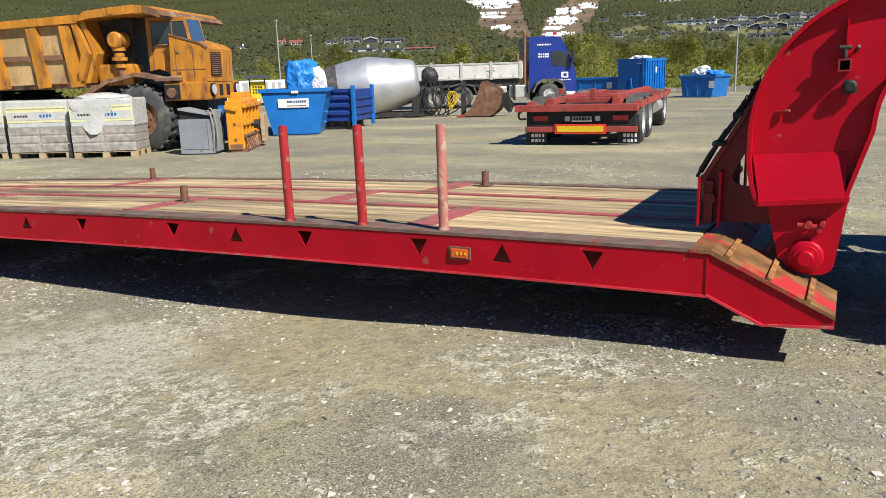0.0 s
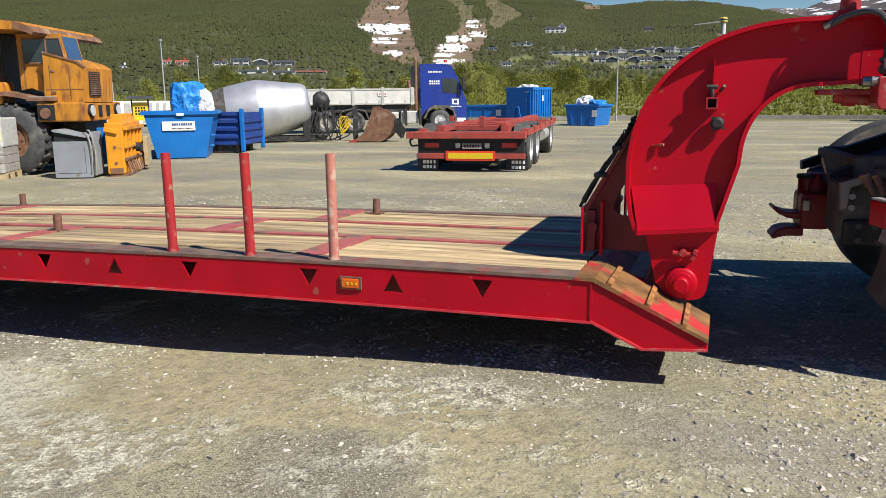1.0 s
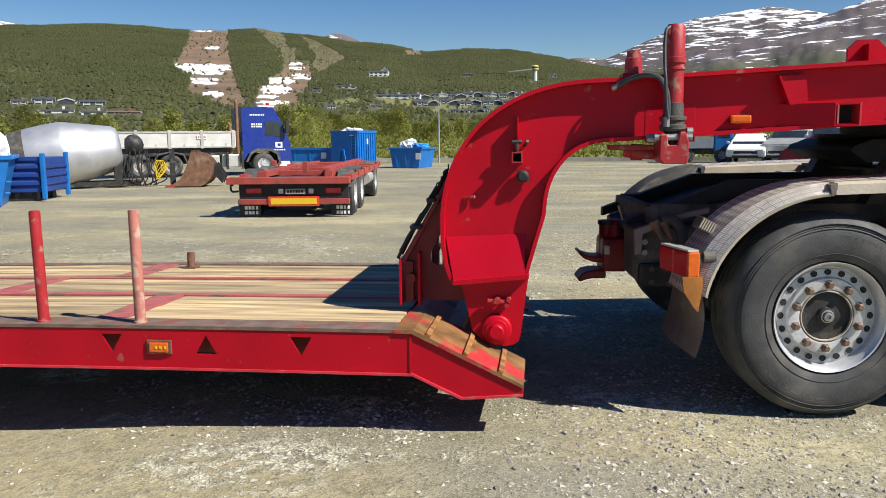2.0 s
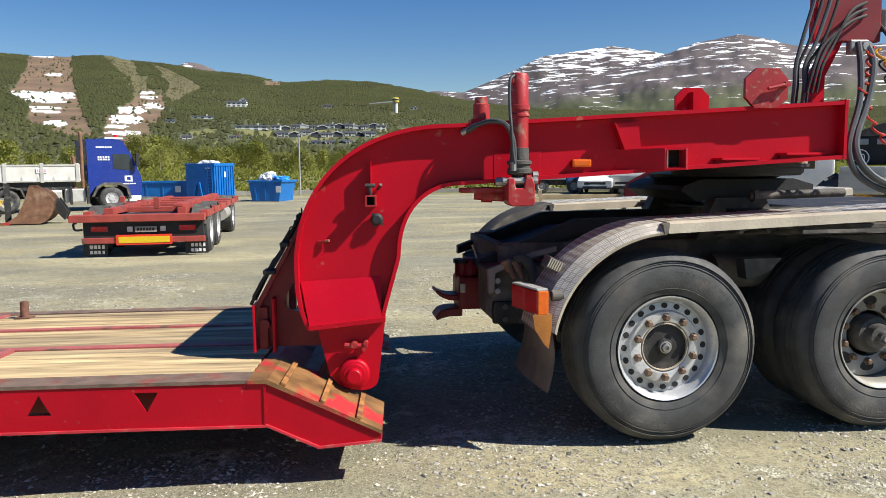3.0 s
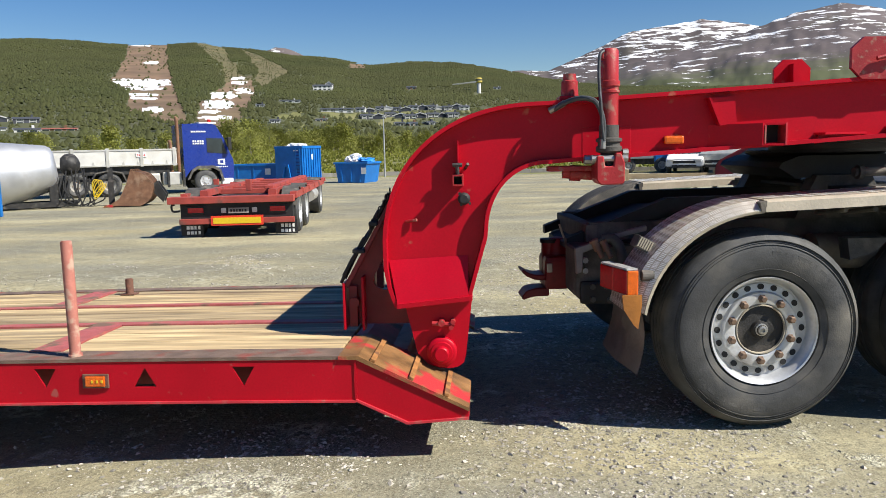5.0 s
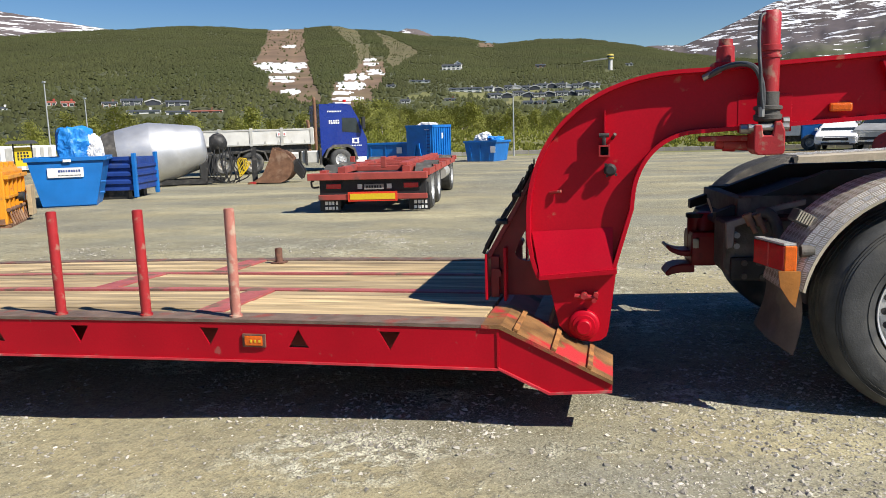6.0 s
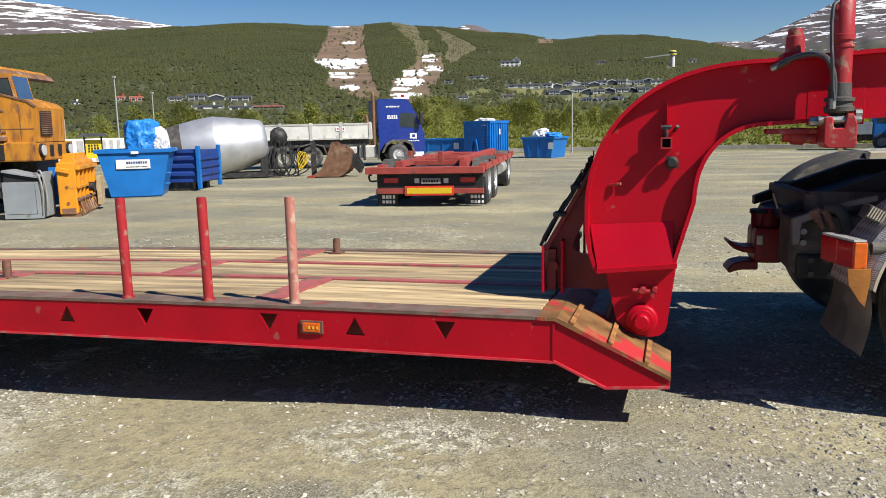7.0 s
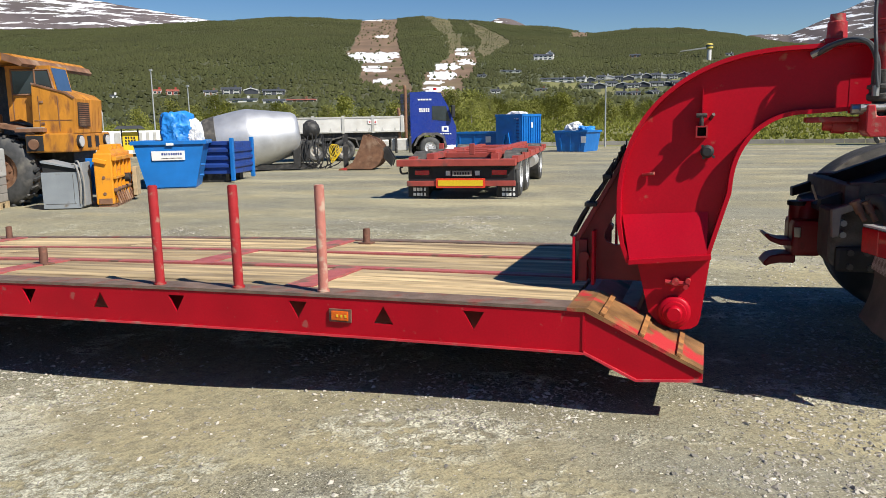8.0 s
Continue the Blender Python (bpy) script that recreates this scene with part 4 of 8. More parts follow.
# black hose and chain laid along the sloping edge
e = pipe(B(), [(-0.70, 0.12, 0.72), (-0.63, 0.11, 0.86), (-0.56, 0.11, 0.95), (-0.50, 0.11, 1.05), (-0.44, 0.11, 1.17), (-0.40, 0.12, 1.25)], 0.010)
pipe(e, [(-0.68, 0.15, 0.74), (-0.61, 0.16, 0.88), (-0.55, 0.14, 0.99), (-0.46, 0.16, 1.12), (-0.40, 0.15, 1.23)], 0.008)
box(e, -0.52, -0.47, 0.07, 0.18, 1.06, 1.085, 0.006)
box(e, -0.62, -0.55, 0.07, 0.18, 0.90, 0.925, 0.006)
for x, z in ((-0.665, 0.80), (-0.575, 0.955), (-0.485, 1.115)):
    box(e, x - 0.007, x + 0.007, 0.10, 0.16, z - 0.04, z + 0.04, 0.003, pose(x, 0, z, 0, 30, 0) @ pose(-x, 0, -z))
part("edge_hose", e, BLACK, neck, "black hose lying along the sloping edge", None, True)


def link_ring(bm, c, r, rx, flat):
    pts = []
    for k in range(13):
        w = 2 * math.pi * k / 12
        u, v = r * 0.55 * math.cos(w), r * math.sin(w)
        pts.append((c[0] + (u if flat else 0), c[1] + (0 if flat else u), c[2] + v))
    return pipe(bm, pts, rx, 6, 2)


chain = B()
for k in range(9, 16):
    link_ring(chain, (-0.70 + 0.0205 * k, 0.10, 0.73 + 0.0355 * k), 0.016, 0.0042, k % 2 == 0)
part("chain", chain, DARK_STEEL, neck, "short steel chain on the sloping edge")
# square tube, blade and cap on the web
e = B()
for x0, x1, z0, z1 in ((-0.025, 0.035, 1.289, 1.297), (-0.025, 0.035, 1.343, 1.351), (-0.025, -0.017, 1.297, 1.343), (0.027, 0.035, 1.297, 1.343)):
    box(e, x0, x1, -0.03, WEB, z0, z1)
tube = part("square_tube", e, RED_OLD, neck, "open square steel tube")
# black plug painting the dark depth of the open tube
part("tube_inside", box(B(), -0.017, 0.027, 0.045, WEB - 0.002, 1.297, 1.343), BLACK, tube)
part("blade", box(B(), 0.004, 0.010, 0.005, WEB, 1.352, 1.545), RED_NECK, neck)
e = rod(B(), (0.003, 0.0, 1.352), (0.003, 0.0, 1.40), 0.011, 10)
rod(e, (-0.024, 0.0, 1.405), (0.03, 0.0, 1.405), 0.012, 8)
rod(e, (0.045, WEB, 1.385), (0.062, 0.02, 1.41), 0.009, 8)
part("wing_bolt", e, DARK_STEEL, neck)
part("round_cap", lathe(B(), [(0, -0.01), (0.022, -0.01), (0.034, 0.0), (0.036, 0.03), (0.028, 0.04), (0.028, WEB)], 20, pose(0.036, 0.02, 1.212)), BLACK, neck, "black round socket cap", None, True)
for x, z in ((0.013, 1.172), (0.062, 1.178), (0.005, 1.235)):
    part("cap_catch", box(B(), x, x + 0.013, 0.02, 0.045, z, z + 0.014), DARK_STEEL, neck)
part("tie_ring", rod(B(), (-0.30, WEB, 1.085), (-0.235, 0.035, 1.095), 0.009, 8), RED_OLD, neck)
# lifting cylinder and stub on the beam
cyl = part("lifting_cylinder", lathe(B(), [(0, 0.545), (0.04, 0.545), (0.05, 0.53), (0.05, 0.375), (0.058, 0.372), (0.058, 0.345), (0.05, 0.342), (0.05, 0.325), (0.056, 0.322), (0.056, 0.31), (0.05, 0.307), (0.05, 0.08), (0.0, 0.08)], 28, pose(0.832, -0.06, 1.47, 90)), RED_OLD, neck, "upright red hydraulic cylinder with bare steel lower end", None, True)
part("gland", lathe(B(), [(0.03, 0.0), (0.058, 0.002), (0.07, 0.012), (0.07, 0.034), (0.06, 0.04), (0.06, 0.058), (0.07, 0.062), (0.07, 0.078), (0.053, 0.084), (0.053, 0.15), (0.05, 0.152), (0.03, 0.152)], 28, pose(0.832, -0.06, 1.455, 90), True), DIRTY, cyl, "", None, True)
part("rod_end", lathe(B(), [(0, 0.0), (0.045, 0.0), (0.045, 0.09), (0, 0.09)], 20, pose(0.832, -0.06, 1.375, 90)), DARK_STEEL, cyl, "", None, True)
part("cylinder_top", box(B(), 0.782, 0.81, -0.10, -0.05, 1.955, 2.0, 0.008), RED_OLD, cyl)
e = prism(B(), [(0.755, 1.31), (0.775, 1.285), (0.895, 1.285), (0.905, 1.30), (0.905, 1.405), (0.885, 1.455), (0.855, 1.455), (0.845, 1.385), (0.80, 1.385), (0.792, 1.44), (0.755, 1.44)], -0.14, 0.06, "y", 0.006)
part("cylinder_bracket", e, RED_OLD, neck, "faded red forked bracket")
e = rod(B(), (0.73, -0.11, 1.425), (0.925, -0.11, 1.425), 0.02, 10)
rod(e, (0.70, -0.05, 1.42), (0.76, -0.05, 1.42), 0.026, 8)
rod(e, (0.90, -0.09, 1.455), (0.93, -0.09, 1.455), 0.022, 8)
part("bracket_pin", e, STEEL, neck)
e = box(B(), 0.51, 0.76, 0.02, 0.14, under_z(0.6) - 0.05, under_z(0.6) - 0.022, 0.006)
rod(e, (0.60, 0.1, 1.35), (0.78, 0.1, 1.335), 0.036, 14)
rod(e, (0.64, 0.1, 1.345), (0.70, 0.1, 1.342), 0.046, 14)
part("ram_foot", e, RED_OLD, neck, "", None, True)
part("web_pad", box(B(), 0.705, 0.975, 0.06, WEB + 0.002, 1.40, 1.60, 0.002), RED_NECK, neck)
part("stub_post", lathe(B(), [(0.05, 0.0), (0.046, 0.11), (0.038, 0.115), (0.036, 0.15), (0.0, 0.15)], 20, pose(0.64, 0.10, top_z(0.64) - 0.005, 90)), RED_OLD, neck, "short red stub post", None, True)
part("stub_seat", box(B(), 0.575, 0.70, 0.02, 0.2, top_z(0.64) - 0.004, top_z(0.64) + 0.02, 0.004), RED_NECK, neck)
e = pipe(B(), [(0.545, 0.02, 1.70), (0.60, -0.03, 1.735), (0.68, -0.07, 1.755), (0.75, -0.10, 1.735), (0.785, -0.12, 1.66), (0.795, -0.12, 1.56), (0.79, -0.11, 1.50)], 0.014)
pipe(e, [(0.795, -0.13, 1.52), (0.785, -0.13, 1.60), (0.775, -0.14, 1.72), (0.77, -0.13, 1.80), (0.768, -0.12, 1.90), (0.775, -0.11, 1.98), (0.80, -0.09, 2.0)], 0.009)
part("cylinder_hose", e, HOSE, neck, "grey hydraulic hose", None, True)
part("hose_fitting", rod(B(), (0.52, 0.03, 1.695), (0.60, 0.0, 1.735), 0.019, 8), STEEL, neck)
part("hose_fitting", rod(B(), (0.79, -0.12, 1.48), (0.79, -0.12, 1.53), 0.017, 8), STEEL, neck)
# outrigger pocket, gusset, steps, amber lamp
pocket = part("outrigger_pocket", prism(B(), [(1.40, WEB), (1.655, -0.062), (1.665, -0.058), (1.42, WEB)], 1.478, 1.598, "z"), RED_NECK, neck, "square steel outrigger pocket")
for z in (1.478, 1.588):
    part("pocket_plate", prism(B(), [(1.425, WEB - 0.002), (1.665, -0.052), (1.775, -0.062), (1.775, WEB - 0.002)], z, z + 0.01, "z"), RED_NECK, pocket)
part("pocket_plate", box(B(), 1.666, 1.674, -0.063, WEB - 0.003, 1.4882, 1.5878), RED_EDGE, pocket)
part("pocket_plate", box(B(), 1.776, 1.785, -0.064, WEB - 0.003, 1.478, 1.598), RED_EDGE, pocket)
# black slab over the web, painting the shade inside the pocket
part("pocket_back", box(B(), 1.665, 1.775, WEB - 0.02, WEB - 0.002, 1.488, 1.588), BLACK, pocket)
part("web_gusset", prism(B(), [(1.39, 1.745), (1.53, 1.752), (1.545, 1.60), (1.45, 1.592)], 0.02, WEB), RED_NECK, neck)
part("web_gusset", prism(B(), [(1.383, 1.745), (1.393, 1.745), (1.455, 1.592), (1.445, 1.592)], -0.005, WEB), RED_NECK, neck)
for x0, x1, z in ((1.98, 2.26, 1.53), (2.36, 2.66, 1.556)):
    part("web_step", prism(B(), [(x0, WEB), (x0 + 0.03, -0.01), (x1, 0.05), (x1, WEB)], z, z + 0.012, "z"), RED_NECK, neck)
    part("web_step", prism(B(), [(x0, z - 0.05), (x0 + 0.02, z), (x1 - 0.02, z), (x1 - 0.1, z - 0.02)], 0.045, 0.055), RED_NECK, neck)
nl = part("amber_lamp", box(B(), 1.155, 1.255, 0.04, WEB, 1.498, 1.54, 0.005), BLACK, neck, "small amber side lamp")
part("lens", box(B(), 1.15, 1.26, 0.012, 0.045, 1.496, 1.542, 0.012), AMBER, nl, "amber lens")


def octagon(cx, cz, w, h, cut):
    return [(cx - w, cz - h), (cx + w, cz - h), (cx + w, cz + h - cut), (cx + w - cut, cz + h), (cx - w + cut, cz + h), (cx - w, cz + h - cut)]


near_lug = [(2.134, 1.885), (2.19, 1.825), (2.32, 1.822), (2.381, 1.875), (2.381, 1.985), (2.325, 2.046), (2.195, 2.048), (2.134, 1.99)]
part("lug_plate", prism(B(), near_lug, -0.01, 0.02), RED_OLD, neck, "faded red octagonal lug plate")
part("lug_pin", rod(B(), (2.365, -0.04, 1.955), (2.365, 0.04, 1.955), 0.017, 14), RED_OLD, neck, "", None, True)
part("lug_handle", rod(B(), (2.255, -0.03, 1.93), (2.365, -0.03, 1.955), 0.011, 10), RED_OLD, neck)
part("lug_plate", prism(B(), octagon(2.322, 1.985, 0.124, 0.08, 0.06), 1.2, 1.23), RED_NECK, neck, "bright red octagonal lug plate")
part("lug_rib", prism(B(), [(2.30, 1.87), (2.38, 1.87), (2.305, 2.03), (2.295, 2.03)], 1.12, 1.2), RED_NECK, neck)
part("top_bracket", box(B(), 2.33, 2.43, 0.85, 0.93, top_z(2.4), top_z(2.4) + 0.03, 0.005), RED_OLD, neck)
# head frame with hoses
e = prism(B(), [(2.775, top_z(2.7)), (2.85, top_z(2.7)), (2.85, 2.05), (2.96, 2.27), (2.885, 2.28), (2.775, 2.07)], 0.42, 0.49)
frame_ob = part("head_frame", e, RED_NECK, neck, "slanting red steel head frame")
part("head_foot", box(B(), 2.60, 2.86, 0.40, 0.51, top_z(2.7) - 0.02, top_z(2.7) + 0.015, 0.004), RED_NECK, frame_ob)
part("head_box", box(B(), 2.76, 3.19, 0.40, 0.46, 2.26, 2.95, 0.01), RED_DARK, frame_ob, "dark red steel box for the hose couplings")
part("head_box_edge", box(B(), 2.746, 2.768, 0.385, 0.44, 2.255, 2.95, 0.004), RED_NECK, frame_ob)
part("hose_coupling", box(B(), 3.192, 3.235, 0.42, 0.50, 2.33, 2.47, 0.01), BLACK, frame_ob)
part("hose_coupling", box(B(), 2.97, 3.09, 0.36, 0.41, 2.18, 2.27, 0.01), STEEL, frame_ob)
part("hose_coupling", rod(B(), (3.03, 0.38, 2.22), (3.03, 0.28, 2.22), 0.03, 10), STEEL, frame_ob)
# loose hoses between the head frame and the beam
rnd = random.Random(8)
for k in range(4):
    x, y = 2.55 + 0.03 * k, 0.24 + 0.03 * rnd.random()
    part("hydraulic_hose", pipe(B(), [(x, y, top_z(x)), (x + 0.01, y, 1.98), (2.575 + 0.028 * k, y + 0.02, 2.10), (2.63 + 0.045 * k, 0.30, 2.26), (2.73 + 0.05 * k, 0.34, 2.56), (2.80 + 0.04 * k, 0.36, 2.90)], 0.010 if k % 2 else 0.013, 8), HOSE if k % 2 == 0 else BLACK, neck, "grey hydraulic hose", None, True)
for k in range(3):
    part("hydraulic_hose", pipe(B(), [(2.62 + 0.03 * k, 0.22, 1.93), (2.66 + 0.025 * k, 0.22, 2.08), (2.74 + 0.03 * k, 0.26, 2.22), (2.92, 0.30, 2.36 + 0.03 * k), (3.08, 0.39, 2.42 + 0.04 * k)], 0.010, 8), BLACK, neck, "thin black hose", None, True)
part("hydraulic_hose", pipe(B(), [(3.04, 0.30, 2.22), (3.05, 0.25, 2.10), (2.98, 0.18, 1.88), (2.84, 0.06, 1.60), (2.94, 0.0, 1.41), (3.29, 0.02, 1.315), (3.8, 0.1, 1.27)], 0.021, 8, 8), HOSE, neck, "thick drooping grey hose", None, True)
part("hydraulic_hose", pipe(B(), [(2.98, 0.30, 2.24), (2.97, 0.25, 2.10), (2.93, 0.18, 1.88), (2.80, 0.06, 1.57), (2.90, 0.02, 1.385), (3.26, 0.05, 1.285), (3.7, 0.1, 1.25)], 0.019, 8, 8), HOSE, neck, "thick drooping grey hose", None, True)
part("hydraulic_hose", pipe(B(), [(3.18, 0.44, 2.40), (3.22, 0.36, 2.28), (3.235, 0.3, 2.18), (3.19, 0.28, 2.06)], 0.012, 8), BLACK, neck, "thin black hose", None, True)


def coil(bm, points, r, turns, thick):
    """A stretched coil along a line."""
    pts = [Vector(p) for p in points]
    line = []
    total = turns * 9
    for i in range(total + 1):
        s = i / total * (len(pts) - 1)
        k = min(int(s), len(pts) - 2)
        c = pts[k].lerp(pts[k + 1], s - k)
        w = 2 * math.pi * turns * i / total
        line.append(c + Vector((r * math.cos(w), r * math.sin(w) * 0.8, r * 0.5 * math.sin(w))))
    return pipe(bm, line, thick, 6, 1)


part("coiled_hose", coil(B(), [(3.05, 0.28, 2.21), (3.03, 0.25, 2.06), (2.95, 0.2, 1.95), (3.03, 0.2, 1.74), (3.16, 0.2, 1.58), (3.32, 0.2, 1.42), (3.6, 0.2, 1.34)], 0.022, 14, 0.008), COIL_RED, neck, "red coiled air hose", None, True)
part("coiled_hose", coil(B(), [(3.10, 0.3, 2.20), (3.18, 0.27, 2.08), (3.25, 0.25, 2.0), (3.36, 0.25, 2.01), (3.6, 0.25, 2.0)], 0.024, 7, 0.009), COIL_YELLOW, neck, "orange coiled air hose", None, True)
part("coiled_hose", coil(B(), [(3.12, 0.28, 2.14), (3.15, 0.2, 1.93), (3.22, 0.2, 1.80), (3.27, 0.2, 1.70), (3.36, 0.2, 1.55), (3.6, 0.2, 1.45)], 0.024, 11, 0.008), BLACK, neck, "black coiled cable", None, True)
# turntable under the beam
part("turntable", lathe(B(), [(0.0, 0.0), (0.43, 0.0), (0.44, 0.012), (0.44, 0.055), (0.0, 0.055)], 40, pose(2.46, NW / 2, 1.485, 90)), RUST, neck, "dark rusty turntable plate", None, True)
part("turntable_ring", lathe(B(), [(0.0, 0.0), (0.40, 0.0), (0.42, 0.02), (0.42, 0.05), (0.45, 0.055), (0.45, 0.075), (0.0, 0.075)], 40, pose(2.46, NW / 2, 1.428, 90)), BLACK, neck, "black greasy slewing ring", None, True)


# ---- tractor unit, rear end ----
tractor = thing("tractor_unit", pose(1.489, 5.362, 0.01, 0, 0, 4.85), "dusty tractor unit seen at its rear axles beneath the gooseneck", "truck")
OUT = -1.235


def wheel(name, x, y, turned, deep, label):
    """A truck wheel; its outer face looks along -y, or +y where turned."""
    m = pose(x, y, 0.53, 0, 0, 180 if turned else 0)
    w = thing(name, m, label, "wheel")
    w.parent = tractor
    R = 0.53
    prof = [(0.292, 0.02), (0.30, 0.0), (0.33, -0.012), (0.38, -0.022), (0.44, -0.020), (0.485, -0.006), (0.508, 0.018), (0.524, 0.035), (R, 0.06)]
    for y0 in (0.105, 0.155, 0.205):
        prof += [(R, y0 - 0.006), (R - 0.014, y0 - 0.004), (R - 0.014, y0 + 0.004), (R, y0 + 0.006)]
    prof += [(R, 0.25), (0.522, 0.275), (0.485, 0.305), (0.42, 0.315), (0.33, 0.305), (0.292, 0.285)]
    tyre = part("tyre", lathe(B(), prof, 72, None, True), RUBBER, w, "dusty black truck tyre", None, True)
    e = B()
    for r in (0.335, 0.462, 0.474, 0.486):
        lathe(e, [(r - 0.0018, -0.012 if r < 0.4 else -0.008), (r, -0.017 if r < 0.4 else (-0.0185 if r < 0.47 else -0.0135)), (r + 0.0018, -0.012 if r < 0.4 else -0.006)], 72)
    part("sidewall_ring", e, RUBBER, tyre, "", None, True)
    for mid, n in ((-112, 7), (62, 6)):
        for k in range(n):
            e = B()
            a0 = radians(mid + (k - n / 2) * 9.5)
            for da, db, r0, r1 in ((0.0, 0.022, 0.375, 0.43), (0.09, 0.112, 0.375, 0.43), (0.022, 0.09, 0.415, 0.43) if k % 2 else (0.022, 0.09, 0.395, 0.41)):
                q = [(r0 * math.cos(a0 + da), r0 * math.sin(a0 + da)), (r1 * math.cos(a0 + da), r1 * math.sin(a0 + da)), (r1 * math.cos(a0 + db), r1 * math.sin(a0 + db)), (r0 * math.cos(a0 + db), r0 * math.sin(a0 + db))]
                prism(e, q, -0.0213, -0.018)
            part("sidewall_mark", e, RUBBER, tyre)
    rimp = [(0.280, 0.0), (0.288, -0.004), (0.291, 0.006), (0.281, 0.016), (0.268, 0.03), (0.262, 0.06)]
    face = 0.045 if not deep else 0.15
    if deep:
        rimp += [(0.260, face + 0.03), (0.256, face + 0.006), (0.250, face), (0.225, face), (0.148, face), (0.138, face + 0.004), (0.135, face + 0.05)]
    else:
        rimp += [(0.258, 0.072), (0.250, 0.072), (0.246, 0.066), (0.206, 0.062), (0.201, 0.048), (0.197, 0.043), (0.150, 0.041), (0.140, 0.045), (0.135, 0.10)]
    back = [(0.115, face + 0.06), (0.24, face + 0.02), (0.26, face + 0.05), (0.283, 0.06), (0.290, 0.30), (0.30, 0.305)]
    rim = part("rim", lathe(B(), rimp, 60), RIM_DULL if deep else RIM, w, "dull steel rim" if deep else "silver steel rim with ten wheel nuts", None, True)
    part("rim_barrel", lathe(B(), [(0.292, 0.0), (0.288, 0.30), (0.27, 0.30), (0.262, face + 0.03)], 60), DIRTY, rim, "", None, True)
    # the rim is not pierced: black discs paint the dark inside of each hole
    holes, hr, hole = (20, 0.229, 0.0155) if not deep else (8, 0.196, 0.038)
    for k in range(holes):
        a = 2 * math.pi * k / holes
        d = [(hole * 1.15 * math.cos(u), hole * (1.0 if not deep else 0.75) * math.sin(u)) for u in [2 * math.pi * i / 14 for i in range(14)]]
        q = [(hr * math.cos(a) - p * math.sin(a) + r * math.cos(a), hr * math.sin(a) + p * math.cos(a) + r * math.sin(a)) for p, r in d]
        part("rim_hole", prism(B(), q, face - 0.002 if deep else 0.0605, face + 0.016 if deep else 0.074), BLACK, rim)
    for k in range(10):
        a = 2 * math.pi * (k + 0.5) / 10
        c = (0.167 * math.cos(a), 0, 0.167 * math.sin(a))
        e = lathe(B(), [(0.024, face + 0.002), (0.024, face - 0.006), (0.0185, face - 0.008), (0.0185, face - 0.028), (0.013, face - 0.034), (0.0, face - 0.034)], 6, pose(*c))
        part("wheel_nut", e, NUT, rim)
    if deep:
        hub = [(0.115, face + 0.03), (0.11, face - 0.03), (0.10, face - 0.055), (0.075, face - 0.06), (0.07, face - 0.12), (0.04, face - 0.125), (0.035, face - 0.15), (0.0, face - 0.15)]
    else:
        hub = [(0.137, face + 0.02), (0.125, face + 0.014), (0.085, face + 0.018), (0.05, face + 0.014), (0.042, face - 0.005), (0.03, face - 0.008), (0.026, face - 0.016), (0.0, face - 0.016)]
    if not deep:
        part("hub_ring", lathe(B(), [(0.1375, face + 0.008), (0.133, face - 0.003), (0.128, face - 0.003), (0.126, face + 0.012)], 40), FENDER, w, "", None, True)
    part("hub", lathe(B(), hub, 32), DARK_STEEL if not deep else DIRTY, w, "greasy dark hub", None, True)
    part("hub_cap", lathe(B(), [(0.034, face - 0.004), (0.034, face - 0.012), (0.024, face - 0.014), (0.022, face - 0.026), (0.012, face - 0.028), (0.010, face - 0.020), (0.0, face - 0.020)], 20) if not deep else rod(B(), (0, face - 0.16, 0), (0, face - 0.14, 0), 0.02, 12), STEEL, w)
    return w


def as_part(w, label):
    w.pop("category", None) if "category" in w.keys() else None
    w["label"] = label
    return w


as_part(wheel("wheel", 0.0, OUT, False, False, ""), "rear wheel with silver steel rim")
as_part(wheel("wheel", 1.31, OUT + 0.0, False, True, ""), "dual drive wheel with deep dusty rim")
as_part(wheel("wheel", 1.31, OUT + 0.345, False, True, ""), "inner dual tyre")
as_part(wheel("wheel", 0.0, -OUT, True, False, ""), "rear wheel of the far side")
as_part(wheel("wheel", 1.31, -OUT, True, True, ""), "dual drive wheel of the far side")
for y in (-0.42, 0.42):
    part("frame_rail", box(B(), -0.75, 4.0, y - 0.04, y + 0.04, 0.78, 1.05, 0.006), DIRTY, tractor, "dusty black frame rail")
part("rear_crossmember", box(B(), -0.78, -0.70, -0.48, 0.48, 0.76, 1.04, 0.012), DIRTY, tractor)
for x in (0.0, 1.31):
    part("axle", rod(B(), (x, -0.9, 0.53), (x, 0.9, 0.53), 0.075, 14), DIRTY, tractor, "", None, True)
    part("axle_housing", lathe(B(), [(0, -0.2), (0.14, -0.18), (0.2, 0), (0.14, 0.18), (0, 0.2)], 20, pose(x, 0, 0.53)), DIRTY, tractor, "", None, True)
    for y in (-0.58, 0.58):
        part("air_spring", lathe(B(), [(0, 0), (0.11, 0.0), (0.135, 0.05), (0.115, 0.1), (0.135, 0.15), (0.11, 0.2), (0, 0.2)], 20, pose(x - 0.28, y, 0.62, 90)), BLACK, tractor, "", None, True)
    for y in (-0.5, 0.5):
        part("suspension_arm", box(B(), x - 0.4, x + 0.35, y - 0.05, y + 0.05, 0.42, 0.50, 0.01), DIRTY, tractor)
part("air_tank", rod(B(), (0.55, -0.62, 0.86), (0.95, -0.62, 0.86), 0.11, 20), DIRTY, tractor, "", None, True)
part("bracket", prism(B(), [(0.56, 0.98), (0.80, 0.98), (0.72, 0.90), (0.58, 0.86)], -1.0, -0.9), DIRTY, tractor)
